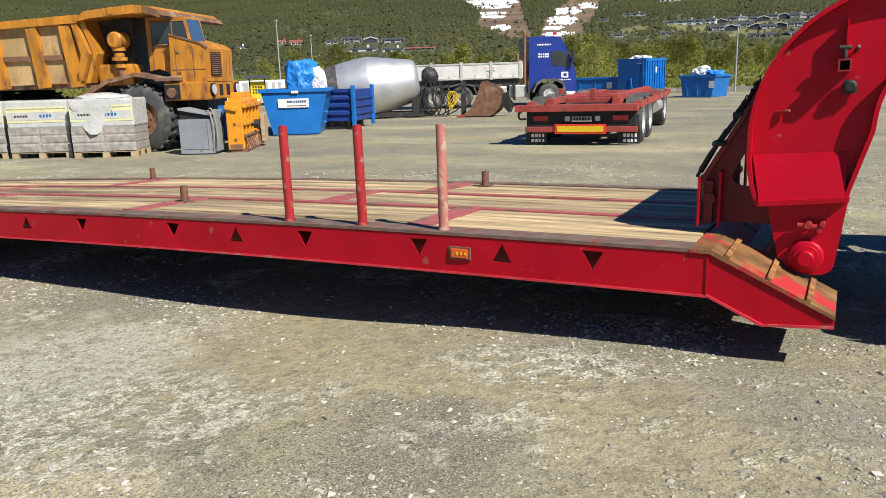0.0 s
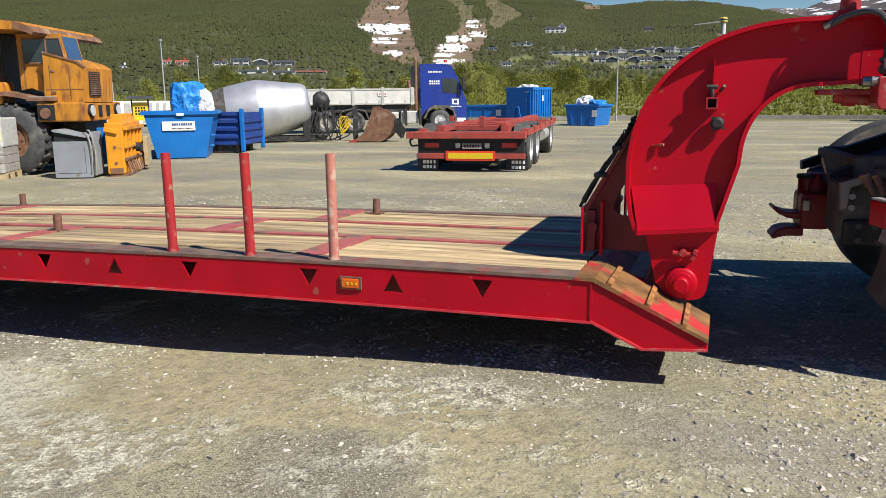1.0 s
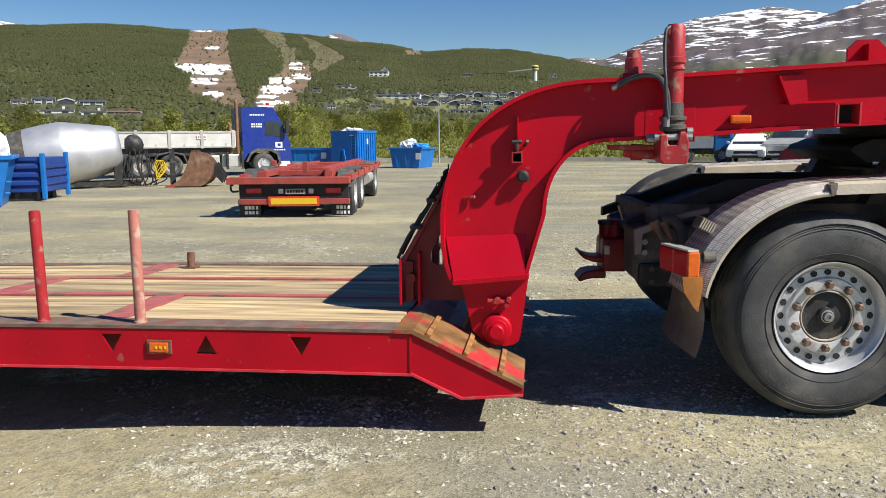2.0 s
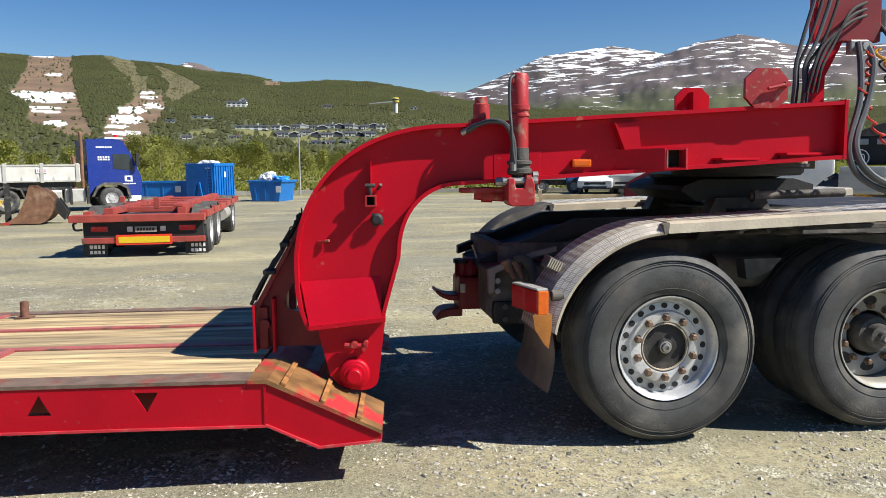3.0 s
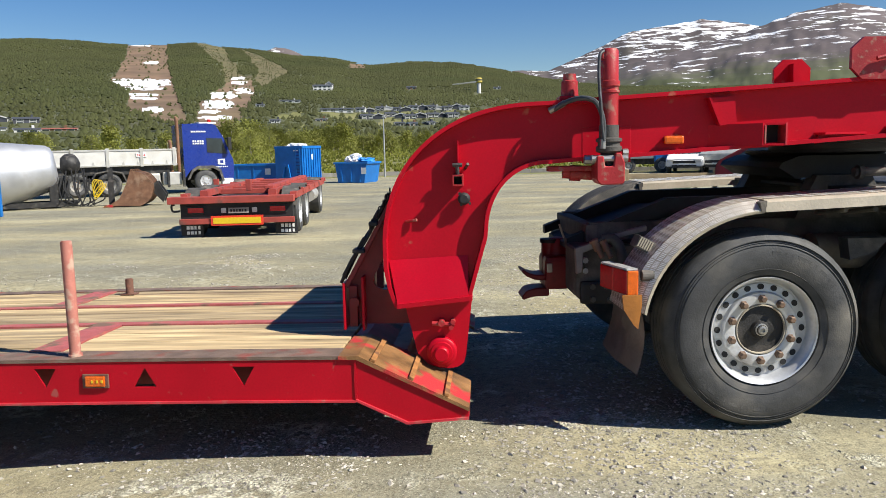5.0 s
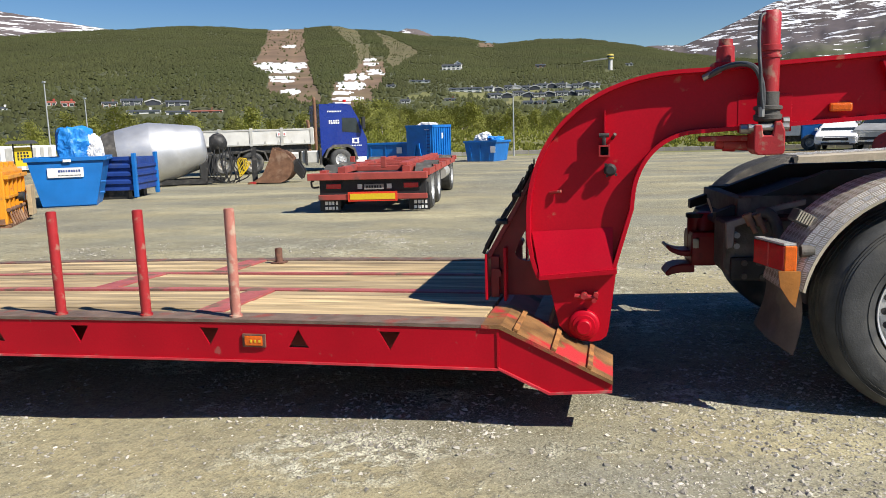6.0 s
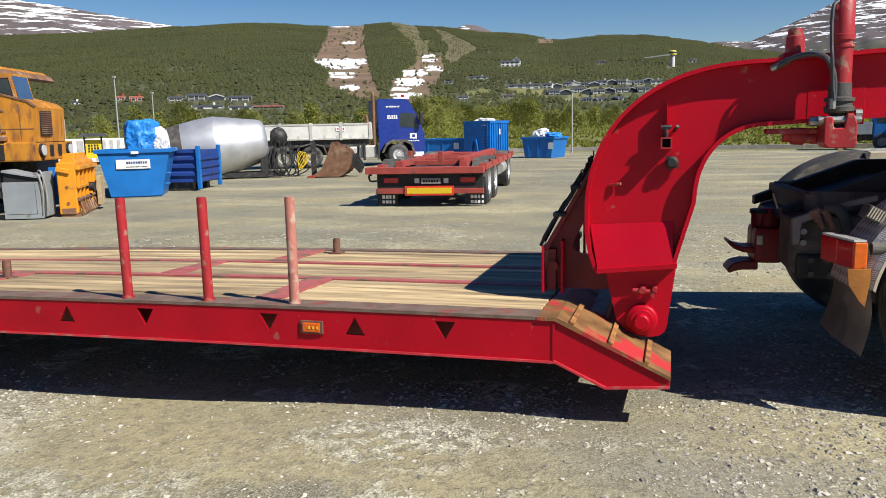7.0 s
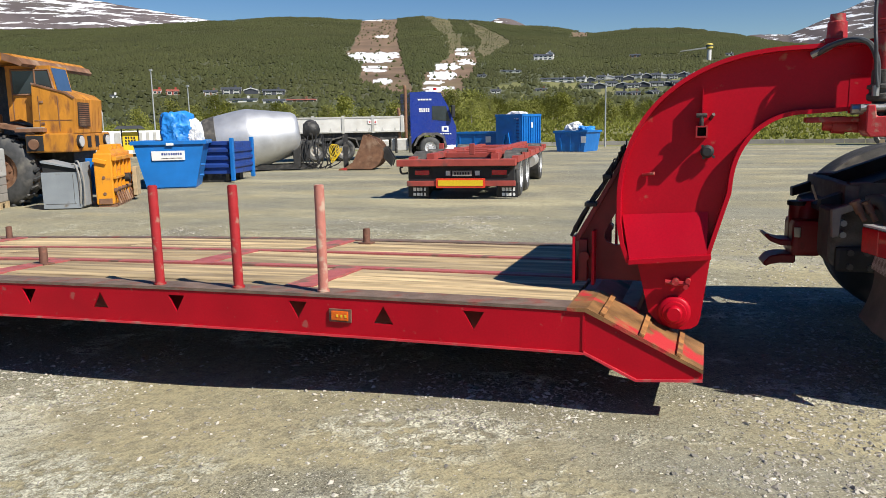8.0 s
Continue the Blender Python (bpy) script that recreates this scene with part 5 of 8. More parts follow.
# curved rear mudguards with chequer plate, and the straight shelf above the wheels
def guard(y0, y1):
    e = B()
    line, low = [], []
    for i in range(19):
        a = radians(170 - 77 * i / 18)
        c, n = math.cos(a), math.sin(a)
        line.append((0.745 * c, 0.53 + 0.692 * n))
        low.append((0.648 * c, 0.53 + 0.628 * n))
    rows = []
    for (x, z), (u, w) in zip(line, low):
        rows.append([e.verts.new(v) for v in ((x, y0 + 0.058, z), (x, y1, z), (x * 0.99, y1, z - 0.006), (u, y0 + 0.012, w), (u, y0, w), (u * 1.02, y0 - 0.004, w + 0.012))])
    for a, b in zip(rows, rows[1:]):
        for k in range(6):
            e.faces.new((a[k], a[(k + 1) % 6], b[(k + 1) % 6], b[k]))
    e.faces.new(rows[0])
    e.faces.new(rows[-1][::-1])
    return e, line, low


def lip_bars(bm, line, low, y0):
    """Groups of raised bars, slanting to and fro, across the sloping lip of a mudguard."""
    def on(i, f, t):
        i = min(i + int(f), len(line) - 2)
        f -= int(f)
        hi = Vector((line[i][0], y0 + 0.058, line[i][1])).lerp(Vector((line[i + 1][0], y0 + 0.058, line[i + 1][1])), f)
        lo = Vector((low[i][0] * 1.02, y0 - 0.004, low[i][1] + 0.012)).lerp(Vector((low[i + 1][0] * 1.02, y0 - 0.004, low[i + 1][1] + 0.012)), f)
        p = lo.lerp(hi, t)
        return p + (Vector((p.x, 0, p.z - 0.53)).normalized() * 0.6 + Vector((0, -0.8, 0))) * 0.004
    for i in range(len(line) - 1):
        for row in range(3):
            flip = (i + row) % 2
            for k in range(5):
                u = (k + 0.5) / 5
                t0, t1 = row / 3 + 0.03, (row + 1) / 3 - 0.03
                if flip:
                    q = [on(i, u - 0.05, t0), on(i, u + 0.05, t0), on(i, u + 0.05, t1), on(i, u - 0.05, t1)]
                else:
                    tm = t0 + (t1 - t0) * u
                    q = [on(i, 0.08, tm - 0.016), on(i, 0.92, tm - 0.016), on(i, 0.92, tm + 0.016), on(i, 0.08, tm + 0.016)]
                bm.faces.new([bm.verts.new(v) for v in q])
    return bm


def chequer(bm, line, y0, y1, step, side):
    """Raised bars of a five-bar tread pattern along a bent plate."""
    acc = [0.0]
    for p, q in zip(line, line[1:]):
        acc.append(acc[-1] + math.dist(p, q))
    def at(s, y, h):
        s = max(0.001, min(acc[-1] - 0.001, s))
        x, z = np.interp(s, acc, [p[0] for p in line]), np.interp(s, acc, [p[1] for p in line])
        x2, z2 = np.interp(s + 0.001, acc, [p[0] for p in line]), np.interp(s + 0.001, acc, [p[1] for p in line])
        d = Vector((x2 - x, z2 - z)).normalized() if (x2 - x or z2 - z) else Vector((1, 0))
        return Vector((x - d.y * h * side, y, z + d.x * h * side))
    ns, ny = int(acc[-1] / step), int((y1 - y0) / step)
    for i in range(ns):
        for j in range(ny):
            s, y = (i + 0.5) * step, y0 + (j + 0.5) * step
            flip = 1 if (i + j) % 2 else -1
            for k in range(-2, 3):
                o, L, w = k * step * 0.17, step * 0.38, step * 0.062
                q = []
                for u, v in ((-L, -w), (L, -w), (L, w), (-L, w)):
                    a, b = (u + v + o) * 0.707, (u - v - o) * 0.707 * flip
                    q.append(bm.verts.new(at(s + a, y + b, 0.0025)))
                bm.faces.new(q)
    return bm


for y0, y1 in ((OUT - 0.03, OUT + 0.36), (-OUT - 0.36, -OUT + 0.03)):
    e, line, low = guard(y0, y1)
    # same chequer plate both sides; the far one's shade is put into darker colour
    g = part("mudguard", e, FENDER if y0 < 0 else DIRTY, tractor, "dusty curved chequer-plate mudguard", None, True)
    part("tread_pattern", chequer(B(), line, y0 + 0.06, y1, 0.046, 1), TREAD if y0 < 0 else DIRTY, g)
    part("lip_pattern", lip_bars(B(), line, low, y0), TREAD if y0 < 0 else DIRTY, g)
    e = B()
    prism(e, [(-0.06, 1.213), (-0.025, 1.222), (-0.025, 1.165), (-0.05, 1.158)], y0 - 0.008, y1)
    part("guard_end", e, DIRTY, g)
    shelf = B()
    prism(shelf, [(-0.03, 1.226), (2.6, 1.316), (2.6, 1.308), (-0.03, 1.218)], y0 + 0.02, y1)
    lip = prism(B(), [(y0 + 0.022, 1.238), (y0 - 0.006, 1.225), (y0 - 0.01, 1.175), (y0 - 0.002, 1.175), (y0 + 0.002, 1.219), (y0 + 0.03, 1.229)], -0.03, 2.6, "x")
    for v in lip.verts:
        v.co.z += -0.012 + (v.co.x + 0.03) * 0.034
    s = part("guard_shelf", shelf, FENDER, tractor, "flat dusty chequer-plate shelf over the wheels")
    part("shelf_lip", lip, FENDER, s)
    part("tread_pattern", chequer(B(), [(-0.02, 1.2275), (2.59, 1.317)], y0 + 0.03, y1, 0.07, 1), TREAD, s)
    e = rod(B(), (0.15, y0 + 0.05, 1.20), (2.3, y0 + 0.05, 1.215), 0.012, 8)
    box(e, 0.75, 1.85, y0 + 0.0, y0 + 0.04, 1.145, 1.165)
    for x in (0.42, 0.58, 0.8):
        rod(e, (x, y0 + 0.05, 1.16), (x, y0 + 0.35, 1.12), 0.014, 8)
    part("guard_stay", e, DIRTY, tractor)
# rear lamp cluster, reflector, mudflap
lampb = part("tail_lamp", prism(B(), [(-0.735, -1.262), (-0.803, -1.0), (-0.745, -0.995), (-0.70, -1.262)], 0.756, 0.880, "z"), DIRTY, tractor, "long tail lamp with red and amber lenses")
part("red_lens", prism(B(), [(-0.748, -1.268), (-0.782, -1.140), (-0.766, -1.135), (-0.733, -1.264)], 0.752, 0.876, "z", 0.004), RED_LENS, lampb, "red lens")
part("red_lens", prism(B(), [(-0.784, -1.136), (-0.818, -0.995), (-0.802, -0.992), (-0.768, -1.132)], 0.752, 0.876, "z", 0.004), RED_LENS, lampb, "red lens")
part("amber_lens", prism(B(), [(-0.745, -1.274), (-0.686, -1.274), (-0.684, -1.255), (-0.738, -1.255)], 0.750, 0.878, "z", 0.005), AMBER, lampb, "amber lens")
part("lamp_cap", prism(B(), [(-0.746, -1.268), (-0.815, -1.0), (-0.75, -0.996), (-0.69, -1.268)], 0.8805, 0.890, "z"), CLEAR_LENS, lampb, "pale lamp edge")
e = rod(B(), (-0.66, -1.235, 0.846), (-0.60, -1.235, 0.846), 0.03, 14)
part("tube_end", e, DIRTY, tractor)
# black disc on the solid end, painted as the shade of a bore
part("tube_end_bore", rod(B(), (-0.662, -1.235, 0.846), (-0.658, -1.235, 0.846), 0.02, 14), BLACK, tractor)
e = B()
rows = []
for k in range(9):
    z = 0.76 - 0.43 * k / 8
    bend = 0.05 * math.sin(k / 8 * math.pi) - 0.02 * k / 8
    rows.append([(-0.70 + bend + 0.03 * (k / 8) ** 2, -1.28, z - 0.0), (-0.735 + bend, -1.05, z + 0.03), (-0.75 + bend, -0.86, z + 0.06)])
grid_loft(e, rows)
bmesh.ops.solidify(e, geom=list(e.faces), thickness=0.012)
flap = part("mudflap", e, FLAP, tractor, "dusty black rubber mudflap", None, True)
e = prism(B(), [(-0.775, 0.755), (-0.672, 0.755), (-0.672, 0.70), (-0.69, 0.575), (-0.715, 0.60), (-0.765, 0.68)], -1.292, -1.28)
part("flap_hanger", e, HANGER, flap, "faded orange hanger plate")
lg = part("grille_lamp", box(B(), -0.06, 0.06, -0.02, 0.09, -0.034, 0.034, 0.01), DIRTY, tractor, "small ribbed lamp behind the mudguard", pose(-0.595, -1.10, 0.985, 0, 28, 0))
for k in range(8):
    part("slat", box(B(), -0.052 + 0.0135 * k, -0.045 + 0.0135 * k, -0.027, -0.02, -0.024, 0.03), FENDER, lg)
# tow coupling
tow = part("tow_coupling", box(B(), -0.97, -0.80, -0.15, 0.15, 0.58, 0.80, 0.03), RED_DARK, tractor, "dark red and black tow coupling with open jaw")
part("upper_jaw", prism(B(), [(-1.125, 0.70), (-1.09, 0.665), (-1.03, 0.64), (-0.94, 0.635), (-0.94, 0.675), (-1.03, 0.675), (-1.08, 0.69), (-1.115, 0.715)], -0.10, 0.10, "y", 0.008), RED_DARK, tow)
part("lower_jaw", prism(B(), [(-1.125, 0.525), (-1.09, 0.57), (-1.03, 0.585), (-0.94, 0.585), (-0.94, 0.53), (-1.03, 0.53), (-1.08, 0.52), (-1.11, 0.505)], -0.10, 0.10, "y", 0.008), RED_DARK, tow)
part("coupling_dome", lathe(B(), [(0, 0.12), (0.05, 0.11), (0.075, 0.06), (0.08, 0.0), (0, 0)], 18, pose(-0.87, 0, 0.80, 90)), RED_DARK, tow, "", None, True)
part("coupling_plate", box(B(), -0.965, -0.93, -0.17, -0.149, 0.70, 0.76, 0.004), STEEL, tow)
part("pin_body", rod(B(), (-0.92, 0, 0.62), (-0.92, 0, 0.88), 0.055, 14), RED_DARK, tow, "", None, True)
part("coupling_cap", rod(B(), (-0.92, 0, 0.88), (-0.92, 0, 0.905), 0.065, 14), BLACK, tow)
# frame end, valves, fittings and hoses at the rear
for k in range(4):
    y = -0.62 + 0.3 * k
    part("air_hose", pipe(B(), [(-0.78, y, 0.80), (-0.66, y + 0.05, 0.92), (-0.5, y - 0.04, 0.95), (-0.35, y + 0.06, 0.88), (-0.2, y, 0.95)], 0.014, 6, 4), BLACK, tractor, "", None, True)
end_box = part("frame_end_box", prism(B(), [(-0.90, 0.66), (-0.86, 0.615), (-0.66, 0.585), (-0.45, 0.60), (-0.40, 0.70), (-0.40, 0.95), (-0.90, 0.93)], -0.70, -0.44, "y", 0.012), DIRTY, tractor, "dusty black frame end")
part("lower_housing", box(B(), -0.87, -0.64, -0.745, -0.70, 0.60, 0.735, 0.02), BLACK, end_box)
for x, z in ((-0.85, 0.865), (-0.85, 0.805), (-0.80, 0.705), (-0.72, 0.705), (-0.80, 0.63), (-0.70, 0.625)):
    part("bolt", rod(B(), (x, -0.762 if z < 0.75 else -0.785, z), (x, -0.74, z), 0.017, 8), DIRTY if z < 0.75 else RIM_DULL, end_box)
part("dusty_bar", prism(B(), [(-0.915, 0.938), (-0.63, 1.032), (-0.50, 1.06), (-0.50, 1.03), (-0.64, 1.0), (-0.865, 0.912), (-0.872, 0.80), (-0.905, 0.79)], -0.80, -0.765, "y", 0.004), FLAP, tractor, "dusty bent bar across the frame end")
for x in (-0.785, -0.735):
    e = rod(B(), (x - 0.02, -0.80, 0.975), (x, -0.82, 0.925), 0.021, 10)
    rod(e, (x, -0.82, 0.93), (x + 0.02, -0.84, 0.885), 0.014, 10)
    rod(e, (x - 0.024, -0.80, 0.985), (x - 0.018, -0.80, 0.972), 0.027, 8)
    part("air_fitting", e, RUST, tractor, "brass air fitting", None, True)
part("elbow_hose", pipe(B(), [(-0.75, -0.78, 0.985), (-0.70, -0.80, 0.99), (-0.665, -0.81, 0.95), (-0.645, -0.82, 0.88), (-0.635, -0.80, 0.82)], 0.031, 12), DIRTY, tractor, "grey elbow hose", None, True)
for k in range(3):
    part("thin_hose", pipe(B(), [(-0.64 + 0.02 * k, -0.9, 0.86), (-0.60 + 0.02 * k, -1.0, 0.80 + 0.03 * k), (-0.62, -1.1, 0.86), (-0.58, -1.15, 0.93)], 0.007, 6, 4), BLACK, tractor, "", None, True)
part("ramp_rail", prism(B(), [(-0.89, 0.955), (-0.26, 1.19), (0.9, 1.20), (0.9, 1.13), (-0.26, 1.10), (-0.89, 0.90)], -0.44, -0.36), BLACK, tractor, "greasy black guide rail")
part("ramp_rail", prism(B(), [(-0.89, 0.955), (-0.26, 1.19), (0.9, 1.20), (0.9, 1.13), (-0.26, 1.10), (-0.89, 0.90)], 0.36, 0.44), BLACK, tractor)
part("ramp_floor", prism(B(), [(-0.86, 0.90), (-0.26, 1.10), (0.7, 1.13), (0.7, 1.10), (-0.26, 1.06), (-0.86, 0.87)], -0.355, 0.355), BLACK, tractor)
wl = part("work_lamp", box(B(), -0.615, -0.555, 0.57, 0.64, 0.93, 1.045, 0.012), BLACK, tractor, "small black work lamp on the frame end")
part("lamp_stem", rod(B(), (-0.58, 0.60, 0.82), (-0.58, 0.60, 0.93), 0.015, 8), BLACK, wl)
part("small_plate", box(B(), -0.76, -0.67, 0.29, 0.30, 0.895, 0.95), GREY_BLOCK, tractor, "small pale plate")
part("stick", rod(B(), (-0.86, -0.2, 0.93), (-0.89, -0.2, 1.02), 0.007, 6), FENDER, tractor)
# fifth wheel
part("fifth_wheel", prism(B(), [(0.42, 1.36), (0.52, 1.295), (1.22, 1.295), (1.34, 1.33), (1.34, 1.39), (1.20, 1.43), (0.55, 1.43), (0.44, 1.39)], -0.46, 0.46), BLACK, tractor, "greasy black fifth-wheel plate")
part("fifth_wheel_ring", lathe(B(), [(0.0, 0.0), (0.40, 0.0), (0.44, 0.02), (0.44, 0.035), (0, 0.04)], 40, pose(0.88, 0, 1.425, 90)), BLACK, tractor, "", None, True)
for y in (-0.46, 0.46):
    part("fifth_wheel_stand", prism(B(), [(0.5, 1.05), (1.1, 1.05), (0.97, 1.31), (0.63, 1.31)], y - 0.06, y + 0.06), DIRTY, tractor)
e = rod(B(), (0.72, -0.75, 1.335), (1.35, -0.75, 1.345), 0.026, 14)
rod(e, (0.74, -0.75, 1.335), (0.77, -0.75, 1.335), 0.042, 14)
part("release_bar", e, DIRTY, tractor, "dusty grey release bar", None, True)
part("deck_plate", box(B(), 0.7, 2.6, -0.86, 0.86, 1.225, 1.245), DARK_STEEL, tractor, "oily dark deck plate")


# ---- woods, houses and poles ----
def island_vary(m, lo, hi):
    nt = m.node_tree
    b = nt.nodes["Principled BSDF"]
    geo, hs, rr = nt.nodes.new("ShaderNodeNewGeometry"), nt.nodes.new("ShaderNodeHueSaturation"), nt.nodes.new("ShaderNodeMapRange")
    src = b.inputs["Base Color"].links[0].from_socket
    nt.links.new(geo.outputs["Random Per Island"], rr.inputs[0])
    rr.inputs[3].default_value, rr.inputs[4].default_value = lo, hi
    nt.links.new(rr.outputs[0], hs.inputs["Value"])
    nt.links.new(src, hs.inputs["Color"])
    nt.links.new(hs.outputs["Color"], b.inputs["Base Color"])


island_vary(LEAF_HILL, 0.80, 1.22)
island_vary(LEAF_DARK, 0.7, 1.3)
LOTS = []


def from_lists(name, verts, faces, mat, label, category, kind):
    me = bpy.data.meshes.new(name)
    me.from_pydata(verts, [], faces)
    me.materials.append(mat)
    me.polygons.foreach_set("use_smooth", [True] * len(faces))
    return tagged(new(name, me), label, category, kind=kind)


def hill_woods():
    """Small uneven crowns all over the wooded hillside, spruce and birch apart."""
    rnd = random.Random(3)
    sets = {"birch": ([], []), "spruce": ([], [])}
    made, n = 0, 5
    while made < 190000:
        az = rnd.uniform(-58, 44)
        r = 150 + 1170 * rnd.random() ** 0.6
        x, y = r * math.sin(radians(az)), r * math.cos(radians(az))
        if noise.noise((x * 0.02, y * 0.02, 6.0)) < -0.42 and rnd.random() < 0.6:
            continue
        z = ground_z(x, y)
        el = math.degrees(math.atan2(z - 1.5, r))
        cover = run_of(az, el)
        if cover != "forest" and rnd.random() > (0.16 if cover == "heath" else 0.03):
            continue
        if -14 < az < 3 and 1.6 < el < 3.4 and rnd.random() < 0.4:
            continue
        conifer = rnd.random() < 0.035
        h = rnd.uniform(1.5, 3.0) * (0.66 + 0.34 * min(1.0, r / 700)) * (1.15 if conifer else 1.0)
        if cover == "heath":
            h *= 0.6
        top = math.degrees(math.atan2(z + h - 1.5, r))
        if any(abs(az - a) < w and r < far + 8 and top > base + 0.03 for a, base, w, far in LOTS):
            continue
        made += 1
        w = h * (0.15 if conifer else rnd.uniform(0.36, 0.56))
        V, F = sets["spruce" if conifer else "birch"]
        o = len(V)
        twist = rnd.random() * 6
        V.append((x + rnd.uniform(-.25, .25) * w, y, z + h))
        low = 0.1 if conifer else 0.28
        for k in range(n):
            a = twist + k * 2 * math.pi / n
            q = w * rnd.uniform(0.7, 1.3)
            V.append((x + q * math.cos(a), y + q * math.sin(a), z + h * (low + rnd.uniform(-.1, .25) * (0 if conifer else 1))))
        F += [(o, o + 1 + k, o + 1 + (k + 1) % n) for k in range(n)]
    from_lists("hillside_woods", *sets["birch"], LEAF_HILL, "fresh green birch woods covering the hillside", "woods", "stuff")
    from_lists("hillside_spruces", *sets["spruce"], LEAF_DARK, "dark spruces scattered through the hillside woods", "woods", "stuff")


def birch(seed, h):
    """A slim birch: tapered trunk, limbs and a loose crown of small leaves."""
    rnd = random.Random(seed)
    tree = thing("birch_tree", pose(0, 0, 0), "slim birch tree in thin fresh spring leaf", "tree", "birches behind the yard")
    e = B()
    top = Vector((rnd.uniform(-.3, .3), rnd.uniform(-.3, .3), h))
    mid = Vector((rnd.uniform(-.15, .15), rnd.uniform(-.15, .15), h * 0.5))
    rod(e, (0, 0, -0.2), mid, 0.085, 7, 0.06)
    rod(e, mid, top, 0.06, 7, 0.012)
    tips = []
    for k in range(16):
        s = rnd.uniform(0.22, 0.95)
        p = (mid * (s * 2) if s < 0.5 else mid.lerp(top, s * 2 - 1))
        a = rnd.uniform(0, 6.28)
        reach = h * 0.26 * (1.15 - s) + 0.35
        q = p + Vector((math.cos(a) * reach, math.sin(a) * reach, reach * rnd.uniform(0.5, 1.1)))
        rod(e, p, q, 0.022, 5, 0.006)
        tips += [(p.lerp(q, 0.6), reach), (q, reach)]
    tips.append((top, 0.4))
    part("trunk", e, BARK, tree, "pale birch trunk and limbs")
    V, F = [], []
    for c, reach in tips:
        for k in range(42):
            p = c + Vector((rnd.gauss(0, 0.30 * reach + .12), rnd.gauss(0, 0.30 * reach + .12), rnd.gauss(-0.05, 0.34 * reach + .1)))
            u = Vector((rnd.gauss(0, 1), rnd.gauss(0, 1), rnd.gauss(0, 1))).normalized()
            v = u.orthogonal().normalized()
            s = rnd.uniform(0.07, 0.17)
            o = len(V)
            V += [tuple(p - u * s), tuple(p + v * s * 0.7), tuple(p + u * s), tuple(p - v * s * 0.7)]
            F.append((o, o + 1, o + 2, o + 3))
    me = bpy.data.meshes.new("crown")
    me.from_pydata(V, [], F)
    me.materials.append(LEAF)
    crown = new("crown", me)
    crown.parent = tree
    return tree


kinds = [birch(40 + k, h) for k, h in enumerate((3.4, 4.0, 4.6, 2.9, 3.7))]
rnd = random.Random(77)
spots = []
for k in range(150):
    az, r = rnd.uniform(-52, 34), 88 + 56 * rnd.random() ** 0.8
    if -10 < az < 6 or rnd.random() < 0.8:
        spots.append((az, r))
for k in range(155):
    spots.append((rnd.uniform(-20, 6), rnd.uniform(90, 130)))
for k, (az, r) in enumerate(spots):
    x, y = r * math.sin(radians(az)), r * math.cos(radians(az))
    m = pose(x, y, ground_z(x, y) - 0.05, 0, 0, rnd.uniform(0, 360)) @ Matrix.Scale(rnd.uniform(0.6, 0.98) * (0.75 if -9 < az < 0 else 1.0), 4)
    if k < len(kinds):
        kinds[k].matrix_basis = m
    else:
        t = copy_thing(kinds[k % len(kinds)], m)
        t.scale = m.to_scale()


def undergrowth():
    """Low scrub along the foot of the woods and dry grass on the verge."""
    rnd = random.Random(9)
    V, F = [], []
    for k in range(9000):
        az = rnd.uniform(-55, 36)
        r = rnd.uniform(70, 150) if k % 3 else rnd.uniform(52, 75)
        x, y = r * math.sin(radians(az)), r * math.cos(radians(az))
        z = ground_z(x, y)
        h = rnd.uniform(0.4, 1.5) if r > 66 else rnd.uniform(0.08, 0.3)
        for j in range(9):
            px, py, pz = x + rnd.gauss(0, h * .35), y + rnd.gauss(0, h * .35), z + h * rnd.random()
            s = rnd.uniform(0.06, 0.15)
            a = rnd.uniform(0, 6.28)
            o = len(V)
            V += [(px - s * math.cos(a), py - s * math.sin(a), pz - s * .5), (px, py, pz + s), (px + s * math.cos(a), py + s * math.sin(a), pz - s * 0.3), (px, py + s * .4, pz - s)]
            F += [(o, o + 1, o + 2), (o, o + 2, o + 3)]
    from_lists("scrub", V, F, LEAF, "low birch scrub along the edge of the yard", "scrub", "stuff")


undergrowth()


def on_hill(az, el):
    """The place on the hillside that shows at this angle round and above the yard."""
    for r in np.arange(140, 1300, 4.0):
        x, y = r * math.sin(radians(az)), r * math.cos(radians(az))
        if math.degrees(math.atan2(ground_z(x, y) - 1.4, r)) >= el:
            break
    return x, y, ground_z(x, y), r


